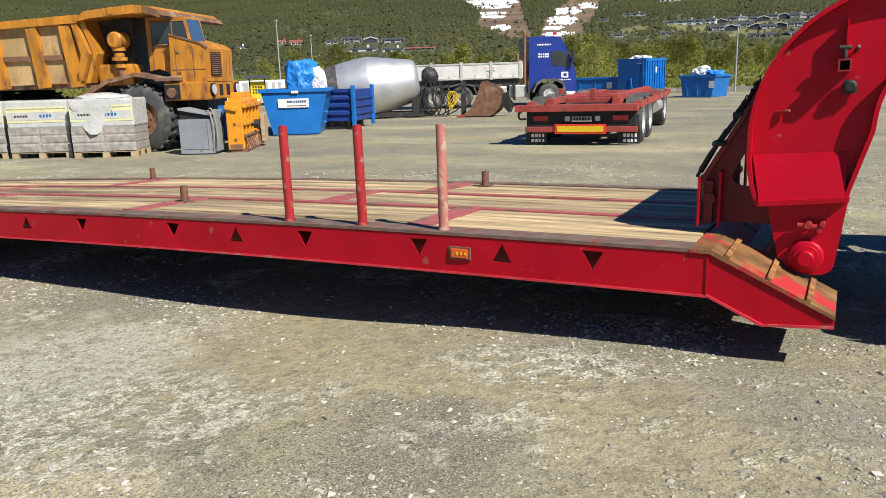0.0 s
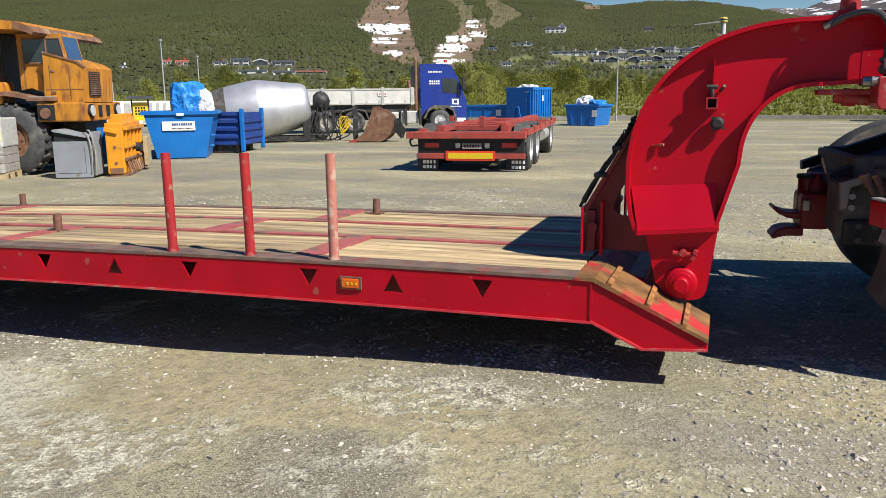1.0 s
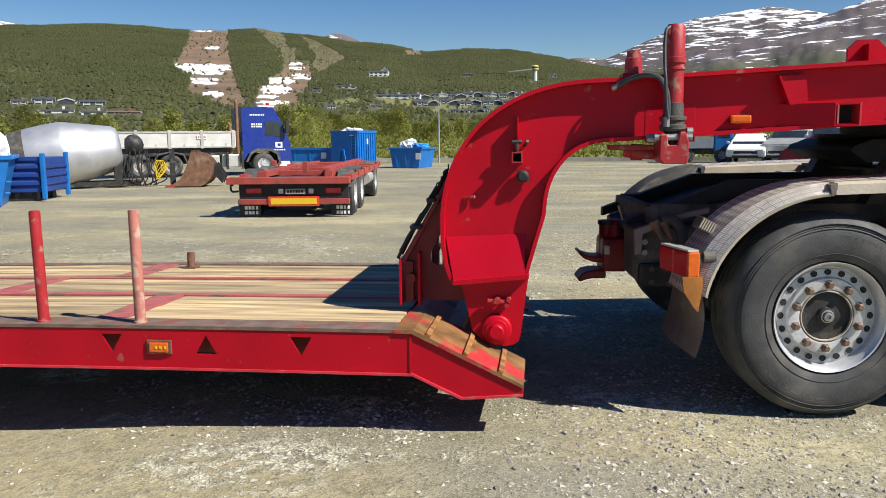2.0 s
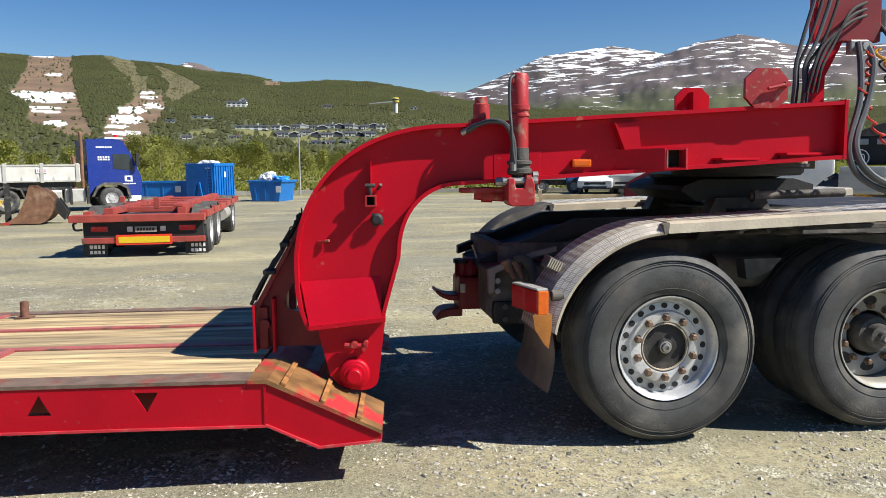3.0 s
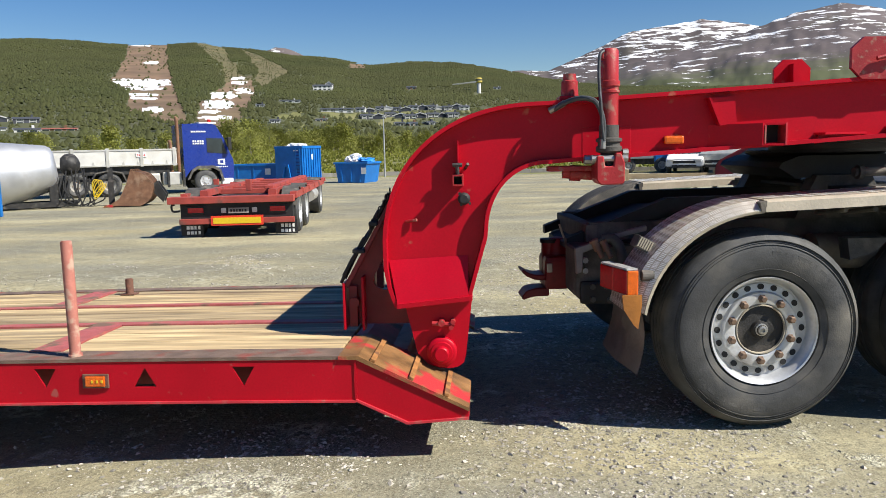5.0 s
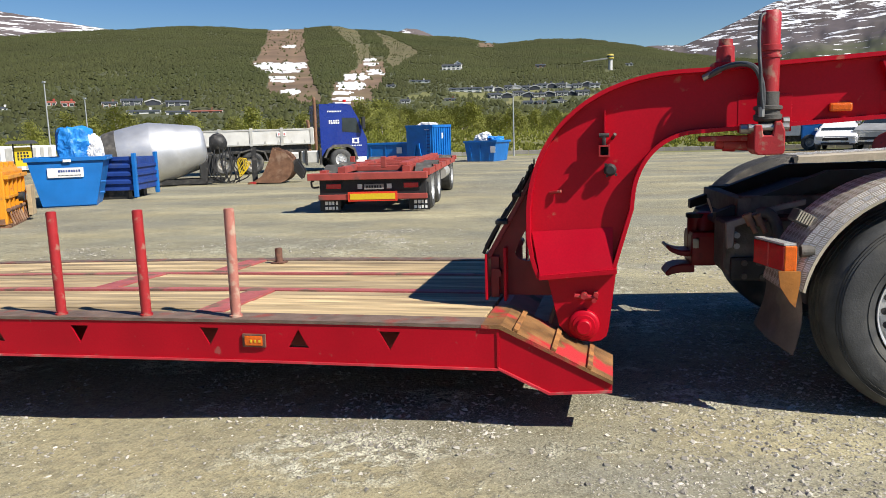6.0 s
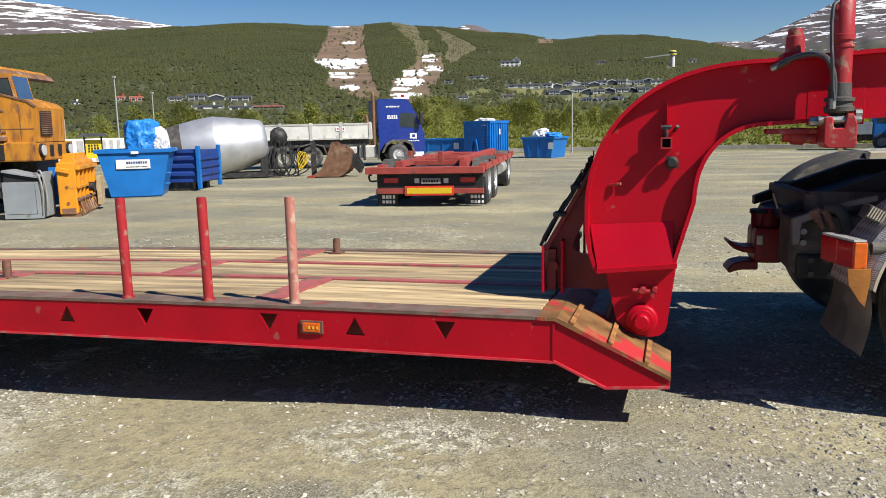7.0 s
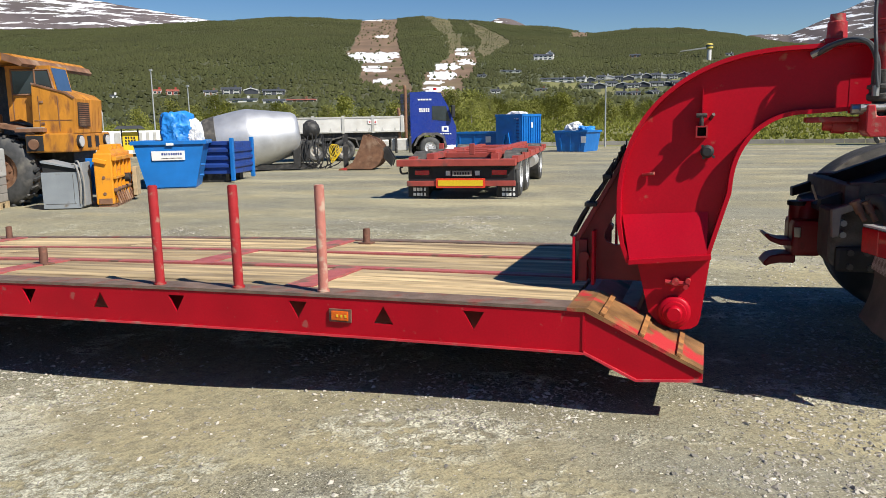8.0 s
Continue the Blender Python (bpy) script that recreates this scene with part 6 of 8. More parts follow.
def house(az, el, wide, high, wall, roof, label, storeys=2, turn=0.0, deep=None, bays=None):
    """A gabled house; wide and high are angles in degrees."""
    x, y, z, r = on_hill(az, el)
    w, h = r * radians(wide), r * radians(high)
    LOTS.append((az, el, wide * 0.62, r))
    d = deep * r * radians(1) if deep else max(w * 0.5, 5.0)
    ob = thing("house", pose(x, y, z - 0.6, 0, 0, -az + turn), label, "house", "houses on the hillside")
    eave = h * 0.74
    part("wall", prism(B(), [(-d / 2, 0), (d / 2, 0), (d / 2, eave), (0, h), (-d / 2, eave)], -w / 2, w / 2, "x"), wall, ob)
    o = 0.02 * w + 0.1
    roof_bm = B()
    t = 0.06 * h
    for s in (-1, 1):
        prism(roof_bm, [(s * (d / 2 + o), eave - 0.05 * h), (0, h + 0.05), (0, h + t), (s * (d / 2 + o), eave - 0.05 * h + t)], -w / 2 - o, w / 2 + o, "x")
    part("roof", roof_bm, roof, ob)
    for x0 in (-w / 2 - o, w / 2 + o - 0.12):
        trim = B()
        for q in (-1, 1):
            prism(trim, [(q * (d / 2 + o), eave - 0.05 * h - 0.30), (0, h - 0.25), (0, h + t * 0.6), (q * (d / 2 + o), eave - 0.05 * h + t * 0.6)], x0 - 0.05, x0 + 0.17, "x")
        bmesh.ops.remove_doubles(trim, verts=trim.verts, dist=0.001)
        part("gable_trim", trim, HOUSE_WHITE, ob)
    part("chimney", box(B(), w * 0.18, w * 0.18 + 0.7, 0.2, 0.9, h * 0.9, h + 0.9), wall, ob)
    bays = bays or max(2, int(w / 3.2))
    for s in range(storeys):
        zc = eave * (s + 0.55) / storeys
        for k in range(bays):
            xc = -w / 2 + w * (k + 0.5) / bays
            hw, hh = min(0.9, w / bays * 0.28), min(0.75, eave / storeys * 0.26)
            win = part("window", box(B(), xc - hw - 0.15, xc + hw + 0.15, -d / 2 - 0.06, -d / 2 + 0.05, zc - hh - 0.15, zc + hh + 0.15), HOUSE_WHITE, ob)
            part("pane", box(B(), xc - hw, xc + hw, -d / 2 - 0.09, -d / 2 - 0.05, zc - hh, zc + hh), GLASS, win)
    return ob


house(-38.2, 2.38, 0.55, 0.34, HOUSE_RED, ROOF_RED, "red wooden house with a red roof among trees", 1)
house(-37.2, 2.30, 0.8, 0.40, HOUSE_RED, ROOF_RED, "long red wooden house with a rust-red roof", 1)
house(-34.7, 2.25, 0.9, 0.42, HOUSE_BROWN, ROOF_DARK, "brown timber chalet among trees", 2)
house(-33.3, 2.30, 1.3, 0.52, HOUSE_DARK, ROOF_DARK, "dark-stained house with white window frames", 2)
house(-31.9, 2.30, 0.9, 0.50, HOUSE_DARK, ROOF_DARK, "dark-stained gabled house with white trim", 2, 80)
house(-30.4, 2.25, 1.5, 0.45, HOUSE_DARK, ROOF_DARK, "long dark house with white trim", 2)
house(-32.6, 1.72, 2.0, 0.34, HOUSE_WHITE, ROOF_DARK, "long low white terraced house", 1)
house(-30.4, 1.70, 1.5, 0.34, HOUSE_WHITE, ROOF_DARK, "low white terraced house", 1)
house(-28.6, 1.75, 2.2, 0.26, HOUSE_BROWN, ROOF_RED, "long low building with a brown-red roof", 1)
house(-11.1, 4.35, 1.3, 0.42, HOUSE_WHITE, ROOF_DARK, "large white hotel with a dark roof", 2)
house(-10.6, 4.38, 0.5, 0.55, HOUSE_WHITE, ROOF_DARK, "white hotel wing with a steep gable", 3, 75)
house(-10.1, 2.78, 2.3, 0.36, HOUSE_WHITE, ROOF_DARK, "long white terraced house with a dark roof", 2)
rnd = random.Random(31)
for k in range(13):
    az = -8.3 + 0.62 * k + rnd.uniform(-0.1, 0.1)
    house(az, 2.78 + rnd.uniform(-0.07, 0.07), rnd.uniform(0.55, 0.8), rnd.uniform(0.34, 0.44), HOUSE_DARK if k % 3 else HOUSE_WHITE, ROOF_DARK, "dark gabled holiday house with pale trim" if k % 3 else "white terraced house with a dark roof", 2, 88 if k % 2 else rnd.uniform(-12, 12))
for k in range(9):
    az = -7.9 + 0.78 * k + rnd.uniform(-0.12, 0.12)
    house(az, 2.26 + rnd.uniform(-0.06, 0.08), rnd.uniform(0.7, 0.95), rnd.uniform(0.40, 0.50), HOUSE_DARK, ROOF_DARK, "dark gabled holiday house with white window frames", 2, 85 if k % 2 else 10)
for k, az in enumerate((-5.6, -4.7, -3.4, -1.0)):
    house(az, 1.74, 0.7, 0.34, HOUSE_BROWN if k % 2 else HOUSE_DARK, ROOF_DARK, "low dark house with white window frames", 1, 15 * k)
house(-4.7, 4.30, 0.7, 0.26, HOUSE_BROWN, ROOF_DARK, "brown house high on the hillside", 1)
house(-13.4, 3.52, 1.4, 0.22, HOUSE_WHITE, ROOF_DARK, "low white lift building", 1)
house(-15.5, 3.22, 0.6, 0.26, HOUSE_DARK, ROOF_DARK, "small dark cabin at the ski slope", 1)
house(-11.25, 2.15, 0.8, 0.28, HOUSE_BROWN, ROOF_DARK, "weathered brown cabin among young birches", 1)
house(-14.5, 2.1, 0.7, 0.36, HOUSE_DARK, ROOF_DARK, "dark cabin among birches", 2)
house(-41.0, 2.10, 0.5, 0.26, HOUSE_WHITE, ROOF_DARK, "small white cottage on the hillside", 1)
house(-46.5, 2.9, 2.2, 0.36, HOUSE_DARK, ROOF_DARK, "dark houses high on the slope", 2)
house(1.5, 4.15, 0.5, 0.22, HOUSE_WHITE, ROOF_DARK, "white house beside the tower", 1)

# round observation tower with a long sloping gangway
tx, ty, tz, tr = on_hill(0.2, 3.88)
u = tr * radians(1)
tower = thing("tower", pose(tx, ty, tz - 2, 0, 0, -0.5), "white round tower with a yellow cabin and sloping gangway", "tower")
part("shaft", rod(B(), (0, 0, 0), (0, 0, 0.96 * u), 0.15 * u, 20), HOUSE_WHITE, tower)
part("cabin", lathe(B(), [(0, 0.0), (0.20 * u, 0.0), (0.25 * u, 0.05 * u), (0.25 * u, 0.30 * u), (0.18 * u, 0.36 * u), (0, 0.38 * u)], 20, pose(0, 0, 0.95 * u, 90)), TOWER_YELLOW, tower)
part("cabin_window_band", lathe(B(), [(0.252 * u, 0.0), (0.256 * u, 0.02), (0.256 * u, 0.09 * u), (0.252 * u, 0.09 * u)], 20, pose(0, 0, 1.10 * u, 90)), GLASS, tower)
part("gangway", prism(B(), [(-1.9 * u, 0.84 * u), (-0.1 * u, 0.98 * u), (-0.1 * u, 1.08 * u), (-1.9 * u, 0.90 * u)], -2, 2), ALU, tower)


LOTS.append((0.2, 3.9, 0.4, tr))
hill_woods()


def light_pole(x, y, h, arm):
    z = ground_z(x, y)
    p = thing("street_lamp", pose(x, y, z), "thin galvanised lamp pole at the edge of the yard", "street lamp", "lamp poles round the yard")
    part("pole", rod(B(), (0, 0, -0.1), (0, 0, h), 0.05, 10, 0.03), POLE, p, "", None, True)
    if arm:
        part("arm", pipe(B(), [(0, 0, h - 0.1), (-0.1, 0, h + 0.25), (-0.6, 0, h + 0.35), (-1.2, 0, h + 0.3)], 0.05, 8), POLE, p, "", None, True)
    part("lamp_head", box(B(), -1.6 if arm else -0.08, -1.1 if arm else 0.08, -0.08, 0.08, h + (0.25 if arm else 0), h + (0.36 if arm else 0.1), 0.03), POLE, p)
    return p


light_pole(-29.8, 37.5, 4.65, False)
light_pole(-5.1, 43.6, 3.3, False)
light_pole(-31.0, 42.4, 4.0, False)
light_pole(-33.0, 37.0, 2.3, True)

# concrete kerb along the far edge of the yard
e = B()
for k in range(60):
    a0, a1 = radians(-44 + 1.2 * k), radians(-44 + 1.2 * (k + 1) - 0.03)
    q = []
    for r in (46.2, 46.6):
        q += [(r * math.sin(a0), r * math.cos(a0)), (r * math.sin(a1), r * math.cos(a1))]
    prism(e, [q[0], q[1], q[3], q[2]], -0.1, 0.22, "z")
put("kerb", e, GREY_BLOCK)
tagged(bpy.data.objects["kerb"], "low pale concrete kerb edging the gravel yard", "kerb", kind="structure")


# ---- things in the yard ----
def bigwheel(parent, x, y, z, r, w, rimmat, lugs=True, side=-1, name="wheel"):
    """A plain wheel whose outer face looks along side * y."""
    wob = new(name)
    wob.parent = parent
    wob.matrix_basis = pose(x, y, z, 0, 0, 0 if side < 0 else 180)
    rr = r * 0.5
    part("tyre", lathe(B(), [(rr, 0.02), (rr + .02, 0), (r * 0.8, -0.03 * w), (r * 0.95, 0.08 * w), (r, 0.2 * w), (r, 0.8 * w), (r * 0.95, 0.92 * w), (r * .8, w), (rr, w)], 36, None, True), RUBBER, wob, "black tyre", None, True)
    if lugs:
        e = B()
        for k in range(24):
            a = k * 15
            box(e, r * 0.97, r * 1.035, 0.02 * w, 0.48 * w, -0.035 * r, 0.035 * r, 0, pose(0, 0, 0, 0, -a, 0) @ pose(0, 0, 0, 14, 0, 0))
            box(e, r * 0.97, r * 1.035, 0.52 * w, 0.98 * w, -0.035 * r, 0.035 * r, 0, pose(0, 0, 0, 0, -a - 7.5, 0) @ pose(0, 0, 0, -14, 0, 0))
        part("tread", e, RUBBER, wob)
    part("rim", lathe(B(), [(0, 0.06 * w), (rr * 0.35, 0.05 * w), (rr * 0.4, 0.14 * w), (rr * 0.75, 0.16 * w), (rr * 0.8, 0.10 * w), (rr * 0.98, 0.06 * w), (rr * 1.05, 0.0), (rr * 1.02, 0.1 * w)], 28), rimmat, wob, "", None, True)
    for k in range(8):
        a = 2 * math.pi * k / 8
        part("wheel_nut", rod(B(), (rr * .58 * math.cos(a), 0.10 * w, rr * .58 * math.sin(a)), (rr * .58 * math.cos(a), 0.17 * w, rr * .58 * math.sin(a)), rr * .07, 6), RUST, wob)
    return wob


# pallets of blocks under film
def pallet(x, y, turn, torn):
    p = thing("block_pallet", pose(x, y, 0, 0, 0, turn) @ Matrix.Scale(1.0, 4), "pallet of grey blocks under torn white printed film" if torn else "pallet of grey blocks under white and yellow printed film", "pallet", "pallets of blocks")
    for k in range(3):
        for yy in (0.0, 0.34, 0.70):
            part("pallet_foot", box(B(), 0.0 + 0.54 * k, 0.13 + 0.54 * k, yy, yy + 0.1, 0.0, 0.10), TIMBER, p)
    for yy in (0.0, 0.17, 0.35, 0.53, 0.70):
        part("pallet_board", box(B(), 0, 1.21, yy, yy + 0.11, 0.10, 0.125), TIMBER, p)
    for row in range(3):
        for k in range(2):
            part("block", box(B(), 0.012 + 0.6 * k, 0.597 + 0.6 * k, 0.012, 0.80, 0.13 + 0.155 * row, 0.28 + 0.155 * row, 0.012), GREY_BLOCK, p)
    part("upper_blocks", box(B(), 0.02, 1.19, 0.02, 0.79, 0.60, 1.10, 0.02), GREY_BLOCK, p)
    film = part("film", box(B(), 0.0, 1.212, -0.008, 0.815, 0.59, 1.12, 0.03), FILM, p, "pale glossy wrapping film")
    part("film_band", box(B(), 0.01, 1.202, -0.014, 0.0, 0.70, 1.0), FILM_YELLOW, film, "yellow printed band")
    part("film_band", box(B(), 0.03, 1.18, -0.018, -0.006, 0.745, 0.90), FILM, film)
    rows = []
    for i in range(25):
        u = i / 24 * 1.21
        col = []
        for j in range(16):
            z = 0.13 + 0.47 * j / 15
            dip = 0.010 if min(abs(z - 0.285), abs(z - 0.44)) < 0.02 or abs(u - 0.6) < 0.03 else 0.0
            col.append((u, -0.016 + dip + 0.010 * noise.noise((u * 7 + x, z * 9, 2.0)), z))
        rows.append(col)
    e = B()
    grid_loft(e, rows)
    part("lower_film", e, FILM_DULL, p, "dusty stretched film over the lower blocks")
    e = bars(B(), 0.16, 0.44, -0.02, 0.80, 0.85, 5, 1, 0.002, 3)
    part("print", e, BLACK, film, "dark bars of print")
    e = bars(B(), 0.66, 0.92, -0.02, 0.79, 0.86, 4, 1, 0.002, 4)
    part("print", e, BLUE, film, "blue bars of print")
    e = bars(B(), 0.02, 1.19, -0.016, 0.95, 0.975, 26, 1, 0.002, 6)
    part("print", e, GREY_BLOCK, film)
    if torn:
        e = B()
        rows = []
        for i in range(8):
            s = i / 7
            rows.append([(0.05 + s * 0.8, -0.03 - 0.05 * math.sin(s * 9 + j) * (j / 4), 1.1 - j * 0.11 * (0.4 + 1.1 * math.sin(s * math.pi))) for j in range(5)])
        grid_loft(e, rows)
        part("loose_film", e, FILM, film, "loose flap of torn film", None, True)
        part("loose_film", blob(B(), (0.55, 0.35, 1.13), (0.5, 0.3, 0.10), 3, 0.5), FILM, film, "", None, True)
    return p


pallet(-15.90, 9.40, 24, False)
pallet(-14.55, 9.80, 26, False)
pallet(-13.22, 10.18, 29, True)

# the old dump truck
dump = thing("dump_truck", pose(-12.74, 11.46, 0, 0, 0, 20), "old yellow dump truck with flaking rusty paint", "dump truck")
bigwheel(dump, 0, 0, 0.68, 0.68, 0.46, RUST)
bigwheel(dump, 0, 2.5, 0.66, 0.66, 0.46, RUST, True, 1)
bigwheel(dump, -3.5, 0.1, 0.66, 0.66, 0.9, RUST)
bigwheel(dump, -3.5, 2.4, 0.66, 0.66, 0.9, RUST, True, 1)
part("chassis", box(B(), -4.4, 1.2, 0.7, 1.8, 0.72, 1.12, 0.03), DARK_STEEL, dump, "dark oily chassis")
part("front_axle", rod(B(), (0, 0.3, 0.66), (0, 2.2, 0.66), 0.12, 12), DARK_STEEL, dump)
part("wheel_arch", prism(B(), [(-1.25, 1.08), (-0.6, 1.40), (0.0, 1.52), (0.6, 1.42), (0.85, 1.28), (0.92, 1.32), (0.65, 1.48), (0, 1.60), (-0.62, 1.48), (-1.3, 1.14)], -0.04, 0.75), RUST, dump, "rusty mudguard over the front wheel")
part("bumper", box(B(), 0.62, 1.55, -0.05, 1.75, 1.02, 1.38, 0.03), YELLOW, dump)
e = box(B(), 0.64, 0.98, -0.062, -0.05, 1.05, 1.34, 0.01)
part("lamp_recess", e, BLACK, dump)
part("round_fixture", rod(B(), (0.80, -0.10, 1.18), (0.80, -0.05, 1.18), 0.10, 18), RUST, dump)
for y in (0.25, 1.5):
    hl = part("headlight", rod(B(), (1.55, y, 1.22), (1.60, y, 1.22), 0.13, 18), BLACK, dump, "round headlight")
    part("lens", rod(B(), (1.598, y, 1.22), (1.612, y, 1.22), 0.105, 18), CLEAR_LENS, hl)
for y in (0.62, 1.0):
    part("front_slot", box(B(), 1.55, 1.562, y, y + 0.16, 1.1, 1.32), BLACK, dump)
part("step_box", box(B(), 0.45, 1.02, -0.09, 0.25, 1.41, 1.48, 0.01), RUST, dump)
part("step_plate", box(B(), 0.48, 0.98, -0.07, 0.2, 1.48, 1.50, 0.004), RIM_DULL, dump, "battered grey step plate")
# bonnet
part("bonnet", prism(B(), [(0.75, 1.38), (1.56, 1.38), (1.60, 2.02), (1.45, 2.12), (0.80, 2.30)], 0.05, 1.35), YELLOW, dump, "yellow bonnet streaked with rust")
gr = part("grille", box(B(), 1.578, 1.60, 0.22, 0.72, 1.50, 1.96, 0.0), BLACK, dump, "dark slatted radiator grille")
for k in range(11):
    part("slat", box(B(), 1.60, 1.612, 0.24, 0.70, 1.52 + 0.04 * k, 1.538 + 0.04 * k), RUST, gr)
for x in (0.90, 1.28):
    part("panel_seam", box(B(), x, x + 0.012, 0.042, 0.05, 1.42, 2.08), RUST, dump)
part("panel_seam", box(B(), 0.80, 1.54, 0.042, 0.05, 1.62, 1.632), RUST, dump)
for z in (1.55, 1.95):
    part("panel_hinge", box(B(), 0.93, 1.0, 0.03, 0.05, z, z + 0.04, 0.004), RUST, dump)
part("bonnet_edge", prism(B(), [(0.80, 2.30), (1.45, 2.12), (1.60, 2.02), (1.61, 2.05), (1.46, 2.15), (0.80, 2.33)], 0.03, 0.09), RUST, dump, "rusty folded edge")
# cab
cab = part("cab", prism(B(), [(-0.15, 1.62), (0.05, 1.66), (0.55, 1.46), (0.82, 1.42), (0.82, 2.12), (0.72, 2.66), (-0.15, 2.66)], 0.02, 0.74), YELLOW, dump, "yellow cab with rusty door")
part("side_window", prism(B(), [(-0.02, 2.14), (0.78, 2.14), (0.68, 2.56), (-0.02, 2.56)], -0.002, 0.022), GLASS, cab, "dusty side window")
e = B()
for a, b in (((-0.04, 2.12), (0.80, 2.12)), ((0.80, 2.12), (0.70, 2.58)), ((0.70, 2.58), (-0.04, 2.58)), ((-0.04, 2.58), (-0.04, 2.12)), ((0.42, 2.12), (0.42, 2.58))):
    rod(e, (a[0], 0.0, a[1]), (b[0], 0.0, b[1]), 0.018, 6)
part("window_frame", e, RUST, cab)
part("windscreen", prism(B(), [(0.835, 2.12), (0.845, 2.12), (0.735, 2.62), (0.725, 2.62)], 0.08, 0.68), TINT, cab, "blue-tinted windscreen")
part("door_seam", box(B(), -0.06, -0.045, 0.012, 0.02, 1.64, 2.12), RUST, cab)
part("door_seam", box(B(), 0.50, 0.515, 0.012, 0.02, 1.5, 2.12), RUST, cab)
e = rod(B(), (0.85, -0.02, 2.15), (0.95, -0.05, 1.4), 0.02, 8)
part("hand_rail", e, RUST, cab)
cab.matrix_basis = pose(0.34, 0.24, 0)
# round tank and exhaust behind the cab
part("air_filter", lathe(B(), [(0, -0.1), (0.13, -0.1), (0.165, -0.06), (0.17, 0.25), (0, 0.25)], 28, pose(-0.33, 0.0, 2.24)), YELLOW, dump, "round yellow air filter", None, True)
for z, w in ((2.03, 0.13), (1.92, 0.10), (1.84, 0.15), (1.70, 0.11)):
    part("filter_flange", rod(B(), (-0.33, 0.06, z), (-0.33, 0.06, z + 0.07), w, 18), YELLOW, dump, "", None, True)
part("filter_pipe", pipe(B(), [(-0.33, 0.06, 2.10), (-0.33, 0.06, 1.85), (-0.34, 0.06, 1.68), (-0.3, 0.1, 1.5)], 0.07, 10), RUST, dump, "", None, True)
part("side_tank", box(B(), -0.85, -0.1, 0.08, 0.6, 1.35, 1.78, 0.06), YELLOW, dump)
# big dark block whose colour stands in for the deep shade behind the cab
part("rear_bulkhead", box(B(), -0.95, -0.16, 0.36, 2.4, 1.2, 2.70, 0.04), DARK_STEEL, dump)
# dump body: side wall with slanting ribs, floor and cab shield
side = [(-4.9, 1.35), (-1.05, 1.45), (-0.80, 1.98), (-1.05, 2.62), (-4.9, 2.46)]
for y in (-0.12, 2.62):
    body = part("body_side", prism(B(), side, y, y + 0.07), YELLOW_PALE if y < 0 else YELLOW, dump, "bleached yellow body side with rust")
    if y < 0:
        for x in (-4.6, -3.72, -2.84, -1.96, -1.25):
            part("rib", prism(B(), [(x - 0.02, 1.34), (x + 0.20, 1.36), (x + 0.08, 2.54), (x - 0.14, 2.54)], y - 0.11, y), YELLOW, body, "slanting yellow rib")
        part("rib", prism(B(), [(-1.15, 1.46), (-1.02, 1.46), (-0.80, 1.98), (-1.02, 2.60), (-1.12, 2.60), (-0.98, 1.98)], y - 0.11, y), YELLOW, body)
        part("waist_rail", box(B(), -4.9, -1.4, y - 0.06, y, 1.88, 1.99, 0.01), RUST, body)
part("top_rail", prism(B(), [(-4.95, 2.44), (-1.0, 2.58), (-0.85, 2.72), (-0.98, 2.74), (-4.95, 2.56)], -0.25, 0.0), YELLOW, dump)
part("body_floor", box(B(), -4.9, -0.95, -0.05, 2.62, 1.32, 1.42), RUST, dump)
part("body_front", prism(B(), [(-1.0, 1.45), (-0.78, 1.98), (-1.0, 2.70), (-0.92, 2.74), (-0.70, 1.98), (-0.92, 1.42)], -0.12, 2.65), YELLOW, dump)
part("cab_shield", prism(B(), [(-1.05, 2.60), (-0.80, 2.80), (0.20, 2.88), (0.62, 2.84), (0.76, 2.74), (0.74, 2.64), (0.60, 2.69), (0.2, 2.72), (-0.7, 2.66)], -0.25, 2.75), YELLOW, dump, "yellow cab shield of the dump body")
part("shield_rim", prism(B(), [(0.45, 2.86), (0.77, 2.76), (0.84, 2.66), (0.80, 2.61), (0.70, 2.65), (0.45, 2.73)], -0.28, 2.78), RUST, dump)
for x in (-0.3, 0.35):
    part("shield_rib", prism(B(), [(x, 2.71), (x + 0.1, 2.72), (x + 0.1, 2.86), (x, 2.84)], -0.27, -0.24), YELLOW, dump)
part("hydraulic_ram", rod(B(), (-1.2, 0.4, 0.9), (-0.9, 0.4, 1.6), 0.08, 12), STEEL, dump)

# the front end is short and blunt
for ob in dump.children_recursive:
    if ob.type == "MESH" and "wheel" not in ob.parent.name:
        for v in ob.data.vertices:
            if v.co.x > 0:
                v.co.x *= 0.95

# grey sheet-metal cabinet
cabinet = thing("metal_cabinet", pose(-11.39, 11.14, 0, 0, 0, 22), "battered grey sheet-metal cabinet standing on gravel", "cabinet")
part("body", box(B(), 0.0, 0.64, 0.0, 0.55, 0.02, 0.68, 0.004), GREY_BOX, cabinet)
part("door_seam", box(B(), 0.05, 0.59, -0.004, 0.0, 0.10, 0.108), DIRTY, cabinet)
part("door_seam", box(B(), 0.56, 0.566, -0.004, 0.0, 0.108, 0.64), DIRTY, cabinet)
part("lid", prism(B(), [(0.02, 0.86), (0.62, 0.745), (0.625, 0.755), (0.05, 0.90), (0.02, 0.89)], -0.03, 0.5), GREY_BOX, cabinet, "bent sloping lid")
# solid black filler in place of the shade under the lid
part("dark_gap", prism(B(), [(0.03, 0.68), (0.62, 0.68), (0.60, 0.745), (0.03, 0.86)], 0.02, 0.5), BLACK, cabinet)
